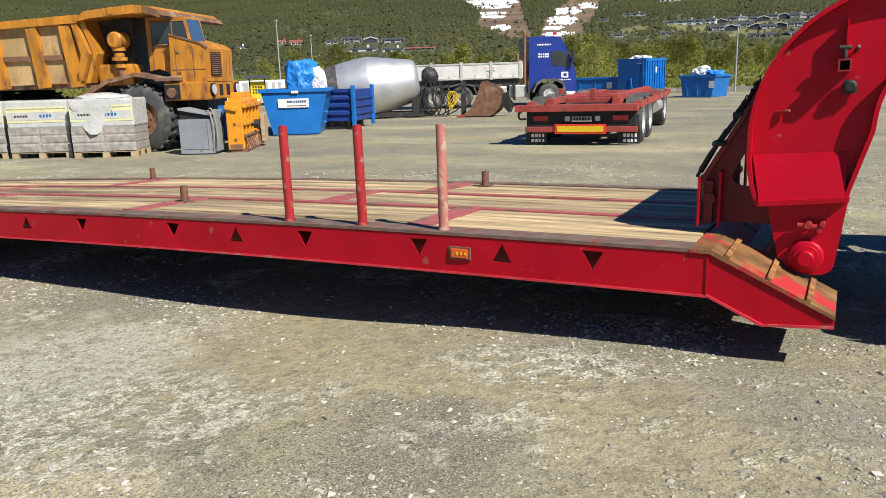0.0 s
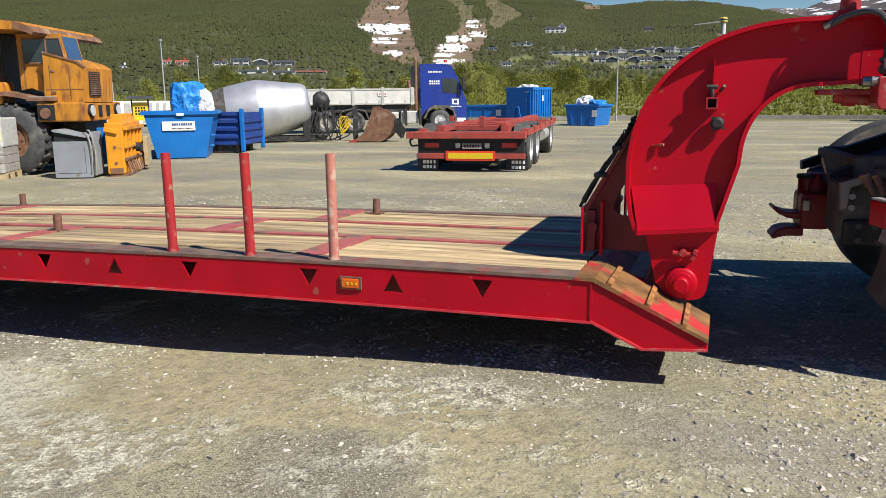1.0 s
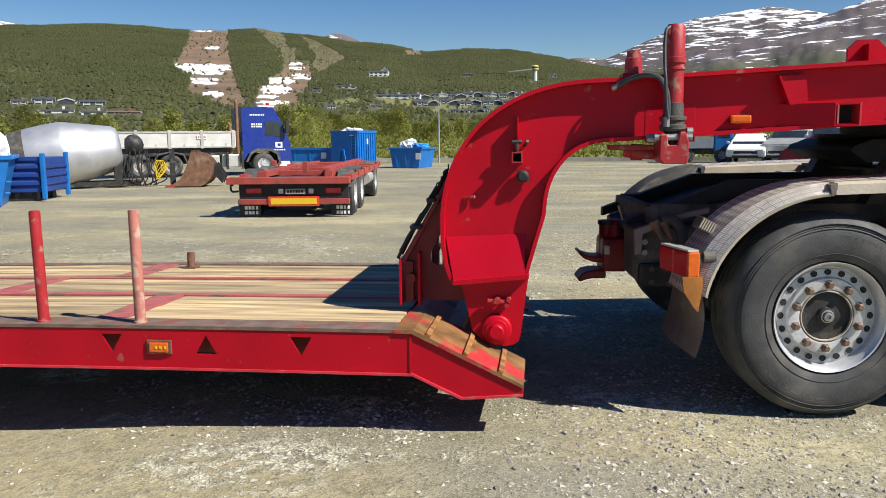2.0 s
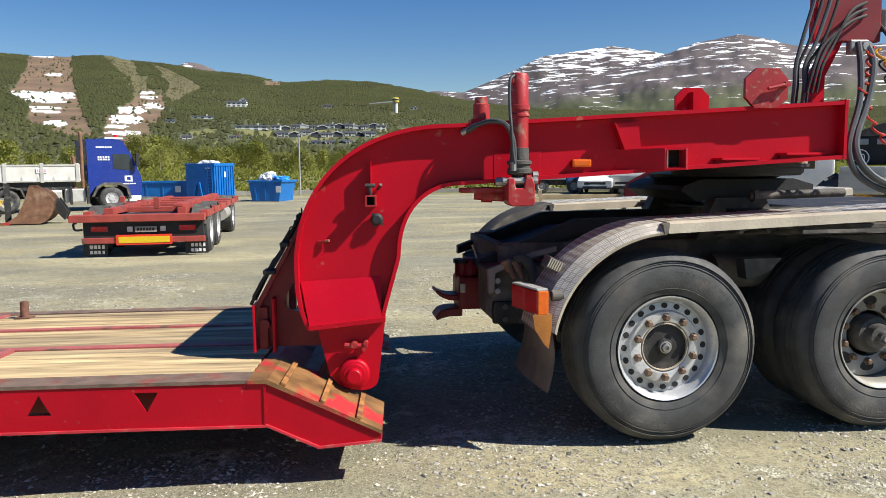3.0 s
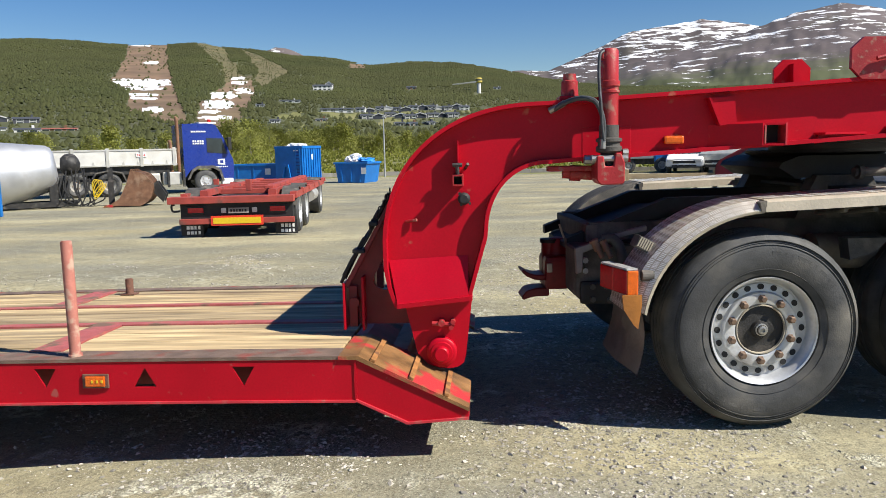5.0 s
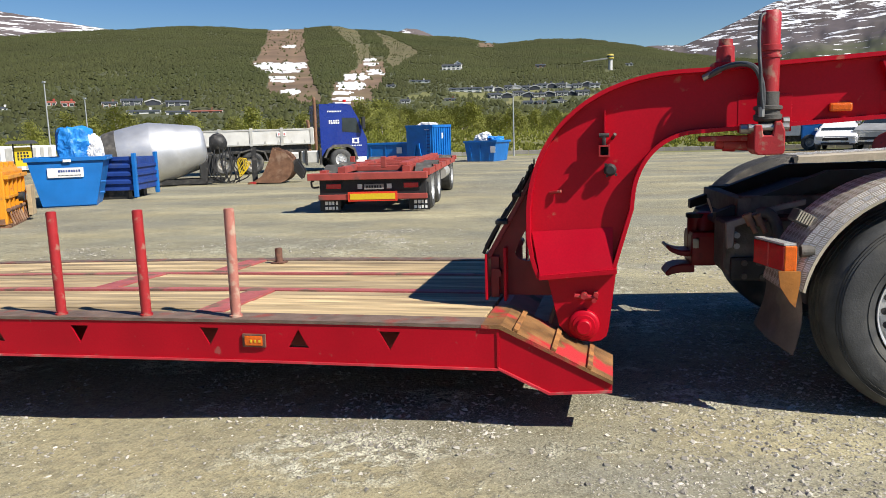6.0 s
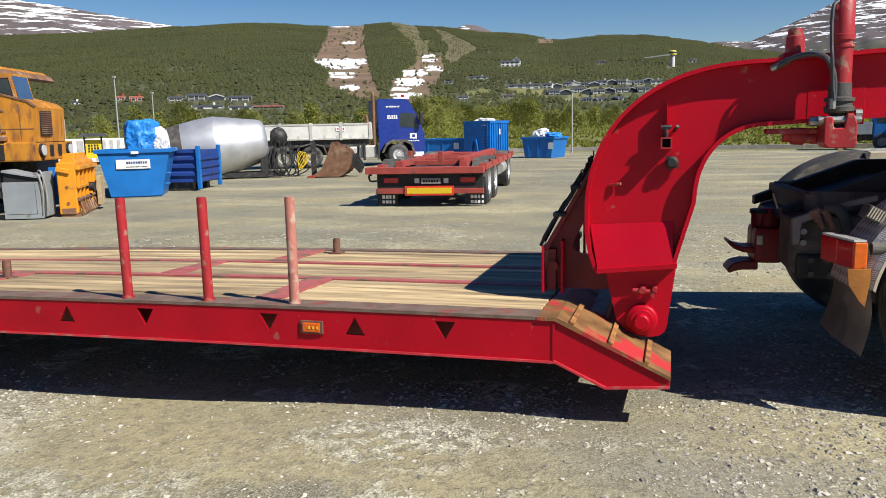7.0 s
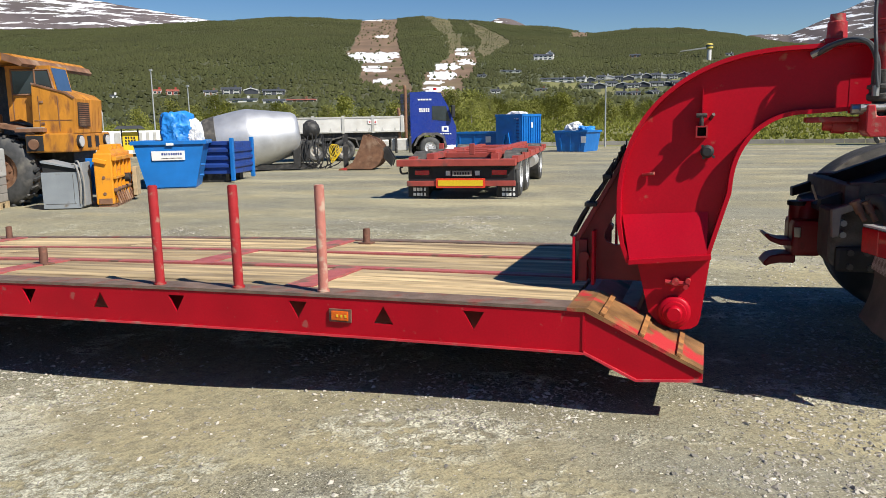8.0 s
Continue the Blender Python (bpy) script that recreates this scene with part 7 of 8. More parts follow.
e = pipe(B(), [(0.66, 0.0, 0.1), (0.70, -0.03, 0.5), (0.64, -0.02, 0.80), (0.56, 0.0, 0.82)], 0.018, 7)
pipe(e, [(0.69, 0.1, 0.05), (0.73, 0.05, 0.5), (0.68, 0.02, 0.84), (0.6, 0.1, 0.87)], 0.016, 7)
part("rail", e, RIM_DULL, cabinet, "bent steel rails", None, True)
part("back_panel", box(B(), 0.66, 0.70, 0.1, 0.5, 0.05, 0.85, 0.01), GREY_BOX, cabinet)

# orange spreader box
spreader = thing("spreader_box", pose(-10.69, 11.69, 0, 0, 0, 30), "orange-yellow steel spreader box with a rusty lower edge", "machine part")
part("body", box(B(), 0.0, 0.32, 0.0, 1.75, 0.05, 1.0, 0.025), ORANGE, spreader)
for y in (0.35, 0.75, 1.2):
    part("lid_lug", box(B(), 0.05, 0.27, y, y + 0.12, 1.06, 1.15, 0.01), ORANGE, spreader)
part("edge_rail", box(B(), 0.32, 0.40, 0.0, 1.75, 0.86, 0.93, 0.008), ORANGE, spreader)
part("edge_rail", box(B(), 0.32, 0.38, 0.0, 1.75, 0.52, 0.57, 0.008), ORANGE, spreader)
part("lower_edge", box(B(), 0.03, 0.36, 0.02, 1.73, 0.0, 0.05), RUST, spreader)
for z in (0.25, 0.55, 0.85):
    part("end_bolt", rod(B(), (0.16, -0.012, z), (0.16, 0.0, z), 0.03, 8), RUST, spreader)
part("top_lid", prism(B(), [(0.02, 0.99), (0.30, 0.99), (0.24, 1.10), (0.06, 1.06)], 0.15, 1.5), ORANGE, spreader)
for k in range(5):
    part("side_rib", box(B(), 0.32, 0.37, 0.1 + 0.36 * k, 0.14 + 0.36 * k, 0.15, 0.85), ORANGE, spreader)
for k in range(9):
    part("tine", rod(B(), (0.34, 0.08 + 0.19 * k, 0.30), (0.42, 0.06 + 0.19 * k, 0.06), 0.02, 8), RUST, spreader)
part("tine_bar", rod(B(), (0.35, 0.0, 0.32), (0.35, 1.7, 0.32), 0.035, 10), RUST, spreader)
part("drawbar", box(B(), -0.22, 0.02, -0.05, 0.02, 0.82, 0.90, 0.01, pose(0, 0, 0, 0, 14, 0)), ORANGE, spreader)
part("motor", rod(B(), (0.33, 0.9, 0.5), (0.46, 0.9, 0.5), 0.09, 14), DARK_STEEL, spreader)
part("rail_stack", box(B(), 0.42, 0.50, 1.35, 1.75, 0.1, 0.68, 0.01), TIMBER, spreader)
part("bolt_plate", box(B(), 0.05, 0.28, -0.01, 0.0, 0.06, 0.16), RUST, spreader)
part("blue_panel", box(B(), -0.25, -0.05, 0.5, 0.56, 0.2, 0.9, 0.01), BLUE, spreader, "blue sheet leaning behind")


# blue open skip with a tarpaulin bundle
def skip(x, y, turn, w0, w1, d, h, mat, label, group="", ribs=3):
    s = thing("skip", pose(x, y, 0, 0, 0, turn), label, "skip", group)
    e = B()
    t = 0.03
    for y0, y1 in ((0.0, t), (d - t, d)):
        prism(e, [(-w0 / 2, 0.03), (w0 / 2, 0.03), (w1 / 2, h), (-w1 / 2, h)], y0, y1)
    for sx in (-1, 1):
        prism(e, [(sx * w0 / 2, 0.03), (sx * w1 / 2, h), (sx * (w1 / 2 - t), h), (sx * (w0 / 2 - t), 0.03)], t, d - t)
    box(e, -w0 / 2 + 0.01, w0 / 2 - 0.01, t, d - t, 0.0, 0.05)
    part("shell", e, mat, s)
    e = B()
    box(e, -w1 / 2 - 0.05, w1 / 2 + 0.05, -0.05, 0.03, h - 0.07, h + 0.02, 0.008)
    box(e, -w1 / 2 - 0.05, w1 / 2 + 0.05, d - 0.03, d + 0.05, h - 0.07, h + 0.02, 0.008)
    for sx in (-1, 1):
        box(e, sx * w1 / 2 - 0.05, sx * w1 / 2 + 0.05, 0.03, d - 0.03, h - 0.07, h + 0.02, 0.008)
    part("rim", e, mat, s, "folded steel rim")
    for k in range(ribs):
        xx = -w0 / 2 + w0 * (k + 0.5) / ribs
        part("rib", prism(B(), [(xx - 0.03, 0.05), (xx + 0.03, 0.05), ((xx * w1 / w0) + 0.03, h - 0.07), ((xx * w1 / w0) - 0.03, h - 0.07)], -0.025, 0.0), mat, s)
    return s


sk = skip(-12.14, 15.75, 30, 1.14, 1.64, 1.5, 1.12, BLUE, "bright blue steel skip with a sign on its side", "", 0)
sign = part("sign", box(B(), -0.40, 0.36, -0.034, -0.026, 0.68, 0.90), WHITE, sk, "white sign")
part("print", bars(B(), -0.18, 0.30, -0.034, 0.79, 0.86, 9, 1, 0.003, 2), BLUE_DARK, sign, "blue bars of lettering")
part("print", bars(B(), -0.18, 0.30, -0.034, 0.71, 0.74, 18, 1, 0.003, 2), BLACK, sign)
part("small_label", box(B(), -0.05, 0.12, -0.062, -0.05, 1.03, 1.09), WHITE, sk)
for z in (0.30, 0.55):
    part("lifting_hook", rod(B(), (0.62 + z * 0.15, 0.1, z), (0.72 + z * 0.15, 0.1, z), 0.03, 8), BLUE, sk)
bundle = thing("tarpaulin_bundle", pose(-12.62, 16.25, 0.95, 0, 0, 30), "bulging blue tarpaulin bundle lying in the skip", "tarpaulin")
def crumple(size, seed, box_like=0.45, folds=0.16):
    """A lumpy sheet drawn over something square, creased into many small facets."""
    bm = B()
    made = bmesh.ops.create_icosphere(bm, subdivisions=5, radius=1.0)["verts"]
    off = Vector((seed * 5.3, seed * 2.7, seed * 1.9))
    for v in made:
        p = v.co.copy()
        m = max(abs(p.x), abs(p.y), abs(p.z))
        p = p.lerp(p / m * 0.82, box_like)
        fold = folds - abs(noise.noise(v.co * 1.9 + off)) * folds * 1.6 - abs(noise.noise(v.co * 4.5 + off)) * folds * 0.9 + noise.noise(v.co * 1.1 + off) * folds * 1.4
        p *= 1 + fold - folds * 0.4
        v.co = (p.x * size[0], p.y * size[1], p.z * size[2])
    return bm


part("blue_sheet", crumple((0.44, 0.45, 0.60), 5, 0.55, 0.12), TARP, bundle, "crumpled blue sheet", pose(0.30, 0.1, 0.36, 0, 6, 0))
part("white_sheet", crumple((0.24, 0.38, 0.50), 8, 0.5, 0.14), WHITE_BAG, bundle, "crumpled white sheet", pose(0.68, 0.1, 0.28))

# dark blue container behind
cont = thing("container", pose(-12.87, 17.38, 0, 0, 0, 14), "dark blue steel container with horizontal ridges", "container")
part("shell", box(B(), -1.2, 1.25, 0.0, 1.6, 0.22, 1.05, 0.02), BLUE_DARK, cont)
for z in (0.42, 0.62, 0.82):
    part("ridge", prism(B(), [(0, z - 0.05), (-0.05, z - 0.02), (-0.05, z + 0.05), (0, z + 0.08)], -1.1, 1.15, "x"), BLUE_DARK, cont)
part("end_post", box(B(), 1.20, 1.30, -0.1, 0.02, 0.05, 1.16, 0.02), BLUE, cont, "brighter blue corner post")
part("end_post", box(B(), 1.20, 1.30, 1.53, 1.65, 0.05, 1.16, 0.02), BLUE, cont)
for z in (0.42, 0.62, 0.82):
    part("ridge", box(B(), 1.25, 1.29, 0.02, 1.53, z - 0.03, z + 0.05, 0.01), BLUE_DARK, cont)
part("top_rail", box(B(), -1.25, 1.22, -0.04, 0.06, 0.98, 1.08, 0.01), BLUE_DARK, cont)
part("skid", box(B(), -1.0, 1.0, 0.1, 0.35, 0.0, 0.22), DARK_STEEL, cont)
part("skid", box(B(), -1.0, 1.0, 1.2, 1.45, 0.0, 0.22), DARK_STEEL, cont)

# concrete mixer drum on its frame
mixer = thing("mixer_drum", pose(-14.04, 22.35, 0, 0, 0, 30), "silver concrete mixer drum lying on a black frame", "mixer drum")
drum = B()
lathe(drum, [(0.0, -1.75), (0.6, -1.75), (0.8, -1.4), (0.90, -0.9), (0.96, -0.4), (0.985, -0.02), (0.98, 0.06), (0.68, 1.42), (0.60, 1.54), (0.45, 1.60), (0.0, 1.62)], 48, pose(0.0, 0, 1.03, 0, 0, -90) @ pose(0, 0, 0, 7, 0, 0))
part("drum", drum, SILVER, mixer, "dull silver steel drum", None, True)
ring = lathe(B(), [(0.81, -1.38), (0.825, -1.38), (0.90, -1.0), (0.885, -1.0)], 48, pose(0.0, 0, 1.03, 0, 0, -90) @ pose(0, 0, 0, 7, 0, 0), True)
part("drum_band", ring, DIRTY, mixer, "dark grey band", None, True)
part("drum_mouth", lathe(B(), [(0.0, -1.80), (0.40, -1.80), (0.47, -1.72), (0.725, -1.44), (0.72, -1.40)], 40, pose(0.0, 0, 1.03, 0, 0, -90) @ pose(0, 0, 0, 7, 0, 0)), DIRTY, mixer, "", None, True)
for y in (-0.4, 0.4):
    part("frame_rail", box(B(), -1.9, 2.1, y - 0.06, y + 0.06, 0.05, 0.2), DARK_STEEL, mixer)
part("front_stand", box(B(), 1.35, 1.6, -0.45, 0.45, 0.05, 0.95, 0.02), DARK_STEEL, mixer)
part("rear_stand", prism(B(), [(-1.5, 0.15), (-1.0, 0.15), (-1.15, 0.45), (-1.35, 0.45)], -0.5, 0.5), DARK_STEEL, mixer)
part("chute", prism(B(), [(-2.6, 0.62), (-0.2, 0.12), (-0.2, 0.20), (-2.6, 0.72)], -0.85, -0.6), DIRTY, mixer, "black discharge chute lying low")
for k in range(4):
    part("chute_rail", rod(B(), (-2.4, -0.9 + 0.06 * k, 0.66 - 0.06 * k), (-0.1, -0.95 + 0.08 * k, 0.10), 0.03, 6), DARK_STEEL, mixer)
part("drive_motor", blob(B(), (1.98, 0, 1.30), (0.30, 0.3, 0.34), 4, 0.12, 2), DARK_STEEL, mixer, "", None, True)
part("gearbox", box(B(), 1.5, 1.9, -0.3, 0.3, 0.3, 0.95, 0.03), DARK_STEEL, mixer)
rnd = random.Random(4)
for k in range(14):
    x = 1.7 + 0.07 * k
    part("loose_hose", pipe(B(), [(x, -0.35, 0.9 + rnd.uniform(-.1, .3)), (x + rnd.uniform(-.1, .1), -0.45, 0.55), (x + rnd.uniform(-.25, .25), -0.5, 0.25), (x + rnd.uniform(-.3, .3), -0.45, 0.04)], 0.02, 6, 4), BLACK, mixer, "loose black hose", None, True)
e = B()
for k in range(5):
    pts = [(2.62 + 0.03 * k + (0.10 + 0.02 * k) * math.cos(u), -0.45 - 0.02 * k, 0.62 - 0.04 * k + (0.20 + 0.03 * (k % 3)) * math.sin(u + 0.3 * k)) for u in [i * 6.283 / 10 for i in range(11)]]
    pipe(e, pts, 0.012, 6, 2)
part("coiled_cable", e, REFLECT_YELLOW, mixer, "yellow coiled cable", None, True)
part("upright_post", box(B(), 2.98, 3.14, -0.35, -0.2, 0.0, 1.15), DARK_STEEL, mixer)
part("hose_stand", box(B(), 2.2, 3.0, -0.30, -0.22, 0.75, 0.83), DARK_STEEL, mixer)

# blue tipper truck
tip = thing("tipper_truck", pose(-10.67 - 3.375 * math.cos(radians(32)), 30.51 - 3.375 * math.sin(radians(32)), 0, 0, 0, 32) @ Matrix.Scale(0.9, 4), "blue tipper truck with an aluminium body parked in the yard", "truck")
for x in (-0.2,):
    bigwheel(tip, x, 0.0, 0.5, 0.5, 0.55, RIM_DULL, False)
bigwheel(tip, -1.45, 0.0, 0.5, 0.5, 0.55, RIM_DULL, False)
bigwheel(tip, 3.75, 0.0, 0.5, 0.5, 0.32, RIM, False)
bigwheel(tip, -0.2, 2.4, 0.5, 0.5, 0.55, RIM_DULL, False, 1)
bigwheel(tip, 3.75, 2.4, 0.5, 0.5, 0.32, RIM, False, 1)
part("chassis", box(B(), -2.4, 4.6, 0.7, 1.7, 0.55, 0.95, 0.02), DARK_STEEL, tip)
tb = part("tipper_body", box(B(), -3.0, 2.55, -0.05, 2.45, 1.24, 1.95, 0.03), PANEL, tip, "weathered aluminium tipper body")
for k in range(5):
    x = -2.95 + 1.33 * k
    part("body_post", box(B(), x, x + 0.14, -0.09, -0.05, 1.22, 2.0, 0.01), ALU, tb)
for z in (1.25, 1.88):
    part("body_rail", box(B(), -3.0, 2.55, -0.075, -0.05, z, z + 0.07, 0.005), ALU, tb)
part("body_sign", box(B(), 0.9, 1.3, -0.085, -0.075, 1.62, 1.80), WHITE, tb)
part("print", bars(B(), 0.94, 1.27, -0.086, 1.66, 1.76, 5, 2, 0.002, 3), RED_LENS, tb, "red bars of print")
for k in range(9):
    x = -2.6 + 0.58 * k
    part("hinge", prism(B(), [(x, 1.26), (x + 0.16, 1.26), (x + 0.08, 1.46)], -0.08, -0.05), ALU, tb)
# dark full-width box standing in for the shade beneath the tipper body
part("subframe", box(B(), -2.8, 2.4, 0.1, 2.3, 0.90, 1.24, 0.02), DARK_STEEL, tip)
cabp = [(2.85, 0.62), (3.10, 0.98), (3.4, 1.12), (4.1, 1.12), (4.4, 0.95), (4.5, 0.45), (4.96, 0.45), (5.0, 1.0), (4.99, 1.42), (4.86, 1.72), (4.62, 2.36), (4.44, 2.66), (4.28, 2.95), (3.9, 3.02), (2.85, 3.0)]
cb = part("cab", prism(B(), cabp, 0.02, 2.4), BLUE_CAB, tip, "glossy blue cab")
part("side_window", prism(B(), [(3.86, 1.76), (4.70, 1.68), (4.52, 2.36), (3.86, 2.38)], 0.008, 0.03), GLASS, cb)
part("windscreen", prism(B(), [(4.875, 1.72), (4.895, 1.72), (4.655, 2.36), (4.635, 2.36)], 0.15, 2.27), GLASS, cb)
part("wheel_arch", prism(B(), [(2.95, 0.6), (3.15, 1.0), (3.42, 1.18), (4.12, 1.18), (4.42, 1.0), (4.55, 0.5), (4.45, 0.5), (4.34, 0.92), (4.08, 1.06), (3.45, 1.06), (3.22, 0.92), (3.05, 0.6)], -0.04, 0.1), DIRTY, cb, "dark grey wheel arch")
part("door_emblem", prism(B(), [(4.30, 1.22), (4.62, 1.20), (4.62, 1.46), (4.30, 1.46)], 0.006, 0.02), WHITE, cb, "white emblem")
part("door_emblem", prism(B(), [(4.40, 1.28), (4.54, 1.27), (4.54, 1.40), (4.40, 1.40)], 0.0, 0.02), BLUE_CAB, cb)
part("print", bars(B(), 4.1, 4.75, 0.02, 1.08, 1.15, 8, 1, 0.012, 6), WHITE, cb, "white bars of lettering")
part("print", bars(B(), 3.2, 3.85, 0.02, 2.62, 2.71, 9, 1, 0.012, 5), WHITE, cb, "white bars of lettering")
part("print", bars(B(), 3.25, 3.75, 0.02, 2.10, 2.30, 5, 2, 0.012, 5), WHITE, cb)
part("mirror", box(B(), 4.72, 4.88, -0.28, -0.14, 1.85, 2.40, 0.03), BLACK, cb)
part("mirror_arm", rod(B(), (4.70, 0.02, 2.35), (4.8, -0.2, 2.38), 0.025, 6), BLACK, cb)
part("roof_light_bar", box(B(), 3.6, 4.35, 0.15, 2.2, 3.0, 3.08, 0.02), WHITE, cb)
part("beacon", rod(B(), (4.1, 0.4, 3.08), (4.1, 0.4, 3.2), 0.08, 10), RED_LENS, cb)
part("bumper_step", box(B(), 4.45, 4.95, 0.0, 0.3, 0.35, 0.6, 0.02), WHITE, cb)
for x, h in ((2.66, 3.25), (2.35, 2.3)):
    part("exhaust_pipe", pipe(B(), [(x, 0.15, 0.95), (x, 0.15, 1.6), (x, 0.15, h - 0.15), (x - 0.06, 0.15, h)], 0.075, 10), RUST, tip, "upright rusty exhaust stack", None, True)
part("fuel_tank", box(B(), 1.05, 1.85, 0.05, 0.6, 0.38, 0.92, 0.08), ALU, tip)
part("side_box", box(B(), 1.95, 2.75, 0.05, 0.6, 0.38, 0.95, 0.05), ALU, tip)
part("mudguard", prism(B(), [(-0.95, 0.6), (-0.75, 1.0), (-0.2, 1.12), (0.35, 1.0), (0.5, 0.6), (0.44, 0.6), (0.3, 0.95), (-0.2, 1.06), (-0.7, 0.95), (-0.88, 0.6)], -0.03, 0.6), DIRTY, tip)
for x in (2.1, 2.75):
    part("side_post", box(B(), x, x + 0.1, -0.12, 0.0, 0.3, 1.05, 0.01), DARK_STEEL, tip)

# rusty excavator bucket
bucket = thing("excavator_bucket", pose(-10.25, 22.83, 0, 0, 0, 12), "rusty excavator bucket resting on the gravel", "bucket")
prof = []
for k in range(13):
    a = radians(100 - 175 * k / 12)
    prof.append((0.10 + 0.52 * math.cos(a), 0.53 + 0.52 * math.sin(a)))
outl = prof + [(-0.75, 0.06), (-0.70, 0.02)]
e = B()
line = [(0.02, 1.12)] + prof + [(-0.72, 0.03)]
inner_l = [(0.06, 1.10)] + [(x * 0.92, 0.53 + (z - 0.53) * 0.92) for x, z in prof] + [(-0.72, 0.07)]
for y in (0.0,):
    vs = [[e.verts.new((x, yy, z)) for yy in (0.0, 0.95)] for x, z in line]
    for a, b in zip(vs, vs[1:]):
        e.faces.new((a[0], a[1], b[1], b[0]))
bmesh.ops.solidify(e, geom=list(e.faces), thickness=0.05)
part("shell", e, RUST, bucket, "worn curved shell", None, True)
cheekp = [(0.02, 1.12)] + prof[1:] + [(-0.70, 0.04), (-0.35, 0.25), (-0.12, 0.7)]
for y in (-0.03, 0.95):
    part("side_plate", prism(B(), cheekp, y, y + 0.03), RUST, bucket)
part("cutting_edge", prism(B(), [(-0.82, 0.0), (-0.55, 0.0), (-0.50, 0.08), (-0.78, 0.06)], -0.05, 1.0), RAMP, bucket)
part("mount_ear", prism(B(), [(0.45, 0.55), (0.85, 0.1), (0.95, 0.35), (0.7, 0.75)], 0.25, 0.32), DARK_STEEL, bucket)
part("mount_ear", prism(B(), [(0.45, 0.55), (0.85, 0.1), (0.95, 0.35), (0.7, 0.75)], 0.6, 0.67), DARK_STEEL, bucket)

# drawbar trailer with a red frame
king = thing("drawbar_trailer", pose(-4.31, 14.09, 0, 0, 0, 6.5), "flat drawbar trailer with a red steel frame", "trailer")
W2 = 1.06
part("rear_bolster", box(B(), -1.24, 1.03, -0.10, 0.16, 0.63, 0.755, 0.01), RED_RUST, king, "red steel rear bolster")
for x in (-0.62, 0.62):
    part("main_rail", prism(B(), [(x - 0.07, 0.10), (x + 0.07, 0.10), (x + 0.07, 6.6), (x - 0.07, 6.6)], 0.75, 0.86, "z"), RED_RUST, king)
for x in (-1.0, 1.0):
    part("side_rail", prism(B(), [(x - 0.06, 0.16), (x + 0.06, 0.16), (x + 0.06, 6.4), (x - 0.06, 6.4)], 0.68, 0.80, "z"), RED_RUST, king)
for y in (1.2, 2.4, 3.6, 4.8, 6.0, 6.5):
    part("cross_bar", box(B(), -1.08, 1.08, y, y + 0.12, 0.73, 0.83, 0.01), RED_RUST, king)
part("stop_post", box(B(), 0.0, 0.10, 0.9, 1.0, 0.80, 1.02, 0.01), RED_RUST, king)
part("stop_post", box(B(), -0.9, -0.8, 2.2, 2.3, 0.79, 1.0, 0.01), RED_RUST, king)
part("spare_rail", box(B(), 0.45, 0.62, 0.3, 6.2, 0.86, 0.92, 0.01), RED_RUST, king)
part("rear_panel", box(B(), -1.04, 1.0, 0.02, 0.14, 0.34, 0.63, 0.01), BLACK, king)
part("bumper", box(B(), -1.06, 1.02, -0.04, 0.06, 0.25, 0.35, 0.01), RED_RUST, king)
rb = part("reflector_board", box(B(), -0.48, 0.46, -0.065, -0.045, 0.22, 0.40), REFLECT_RED, king, "yellow board with an orange-red edge")
part("board_face", box(B(), -0.44, 0.42, -0.072, -0.064, 0.255, 0.365), REFLECT_YELLOW, rb)
plate = part("number_plate", box(B(), -0.17, 0.20, -0.02, -0.008, 0.44, 0.54), GREY_BLOCK, king, "small dusty number plate")
part("plate_marks", bars(B(), -0.14, 0.17, -0.02, 0.46, 0.52, 6, 1, 0.004, 9), BLACK, plate)
for x in (-0.30, 0.26):
    part("reflector", box(B(), x, x + 0.09, -0.01, 0.01, 0.45, 0.54), CLEAR_LENS, king)
for x0, x1 in ((-0.90, -0.62), (0.58, 0.86)):
    tl = part("tail_light", box(B(), x0 - 0.03, x1 + 0.03, 0.0, 0.02, 0.43, 0.58, 0.005), BLACK, king)
    part("lens", box(B(), x0, x1, -0.012, 0.004, 0.46, 0.55, 0.004), RED_LENS, tl, "red lens")
for x0, x1 in ((-1.06, -0.66), (0.66, 1.06)):
    fl = part("mudflap", box(B(), x0, x1, 0.08, 0.10, 0.03, 0.30), BLACK, king, "black mudflap with worn white lettering")
    part("lettering", bars(B(), x0 + 0.09, x1 - 0.03, 0.078, 0.14, 0.225, 4, 1, 0.003, 2), WHITE, fl, "worn white bars of lettering")
    part("lettering", bars(B(), x0 + 0.09, x1 - 0.03, 0.078, 0.05, 0.125, 4, 1, 0.003, 2), WHITE, fl)
part("hook", pipe(B(), [(-1.04, 0.0, 0.50), (-1.16, -0.02, 0.50), (-1.18, -0.02, 0.60), (-1.13, -0.02, 0.62)], 0.02, 7), BLACK, king)
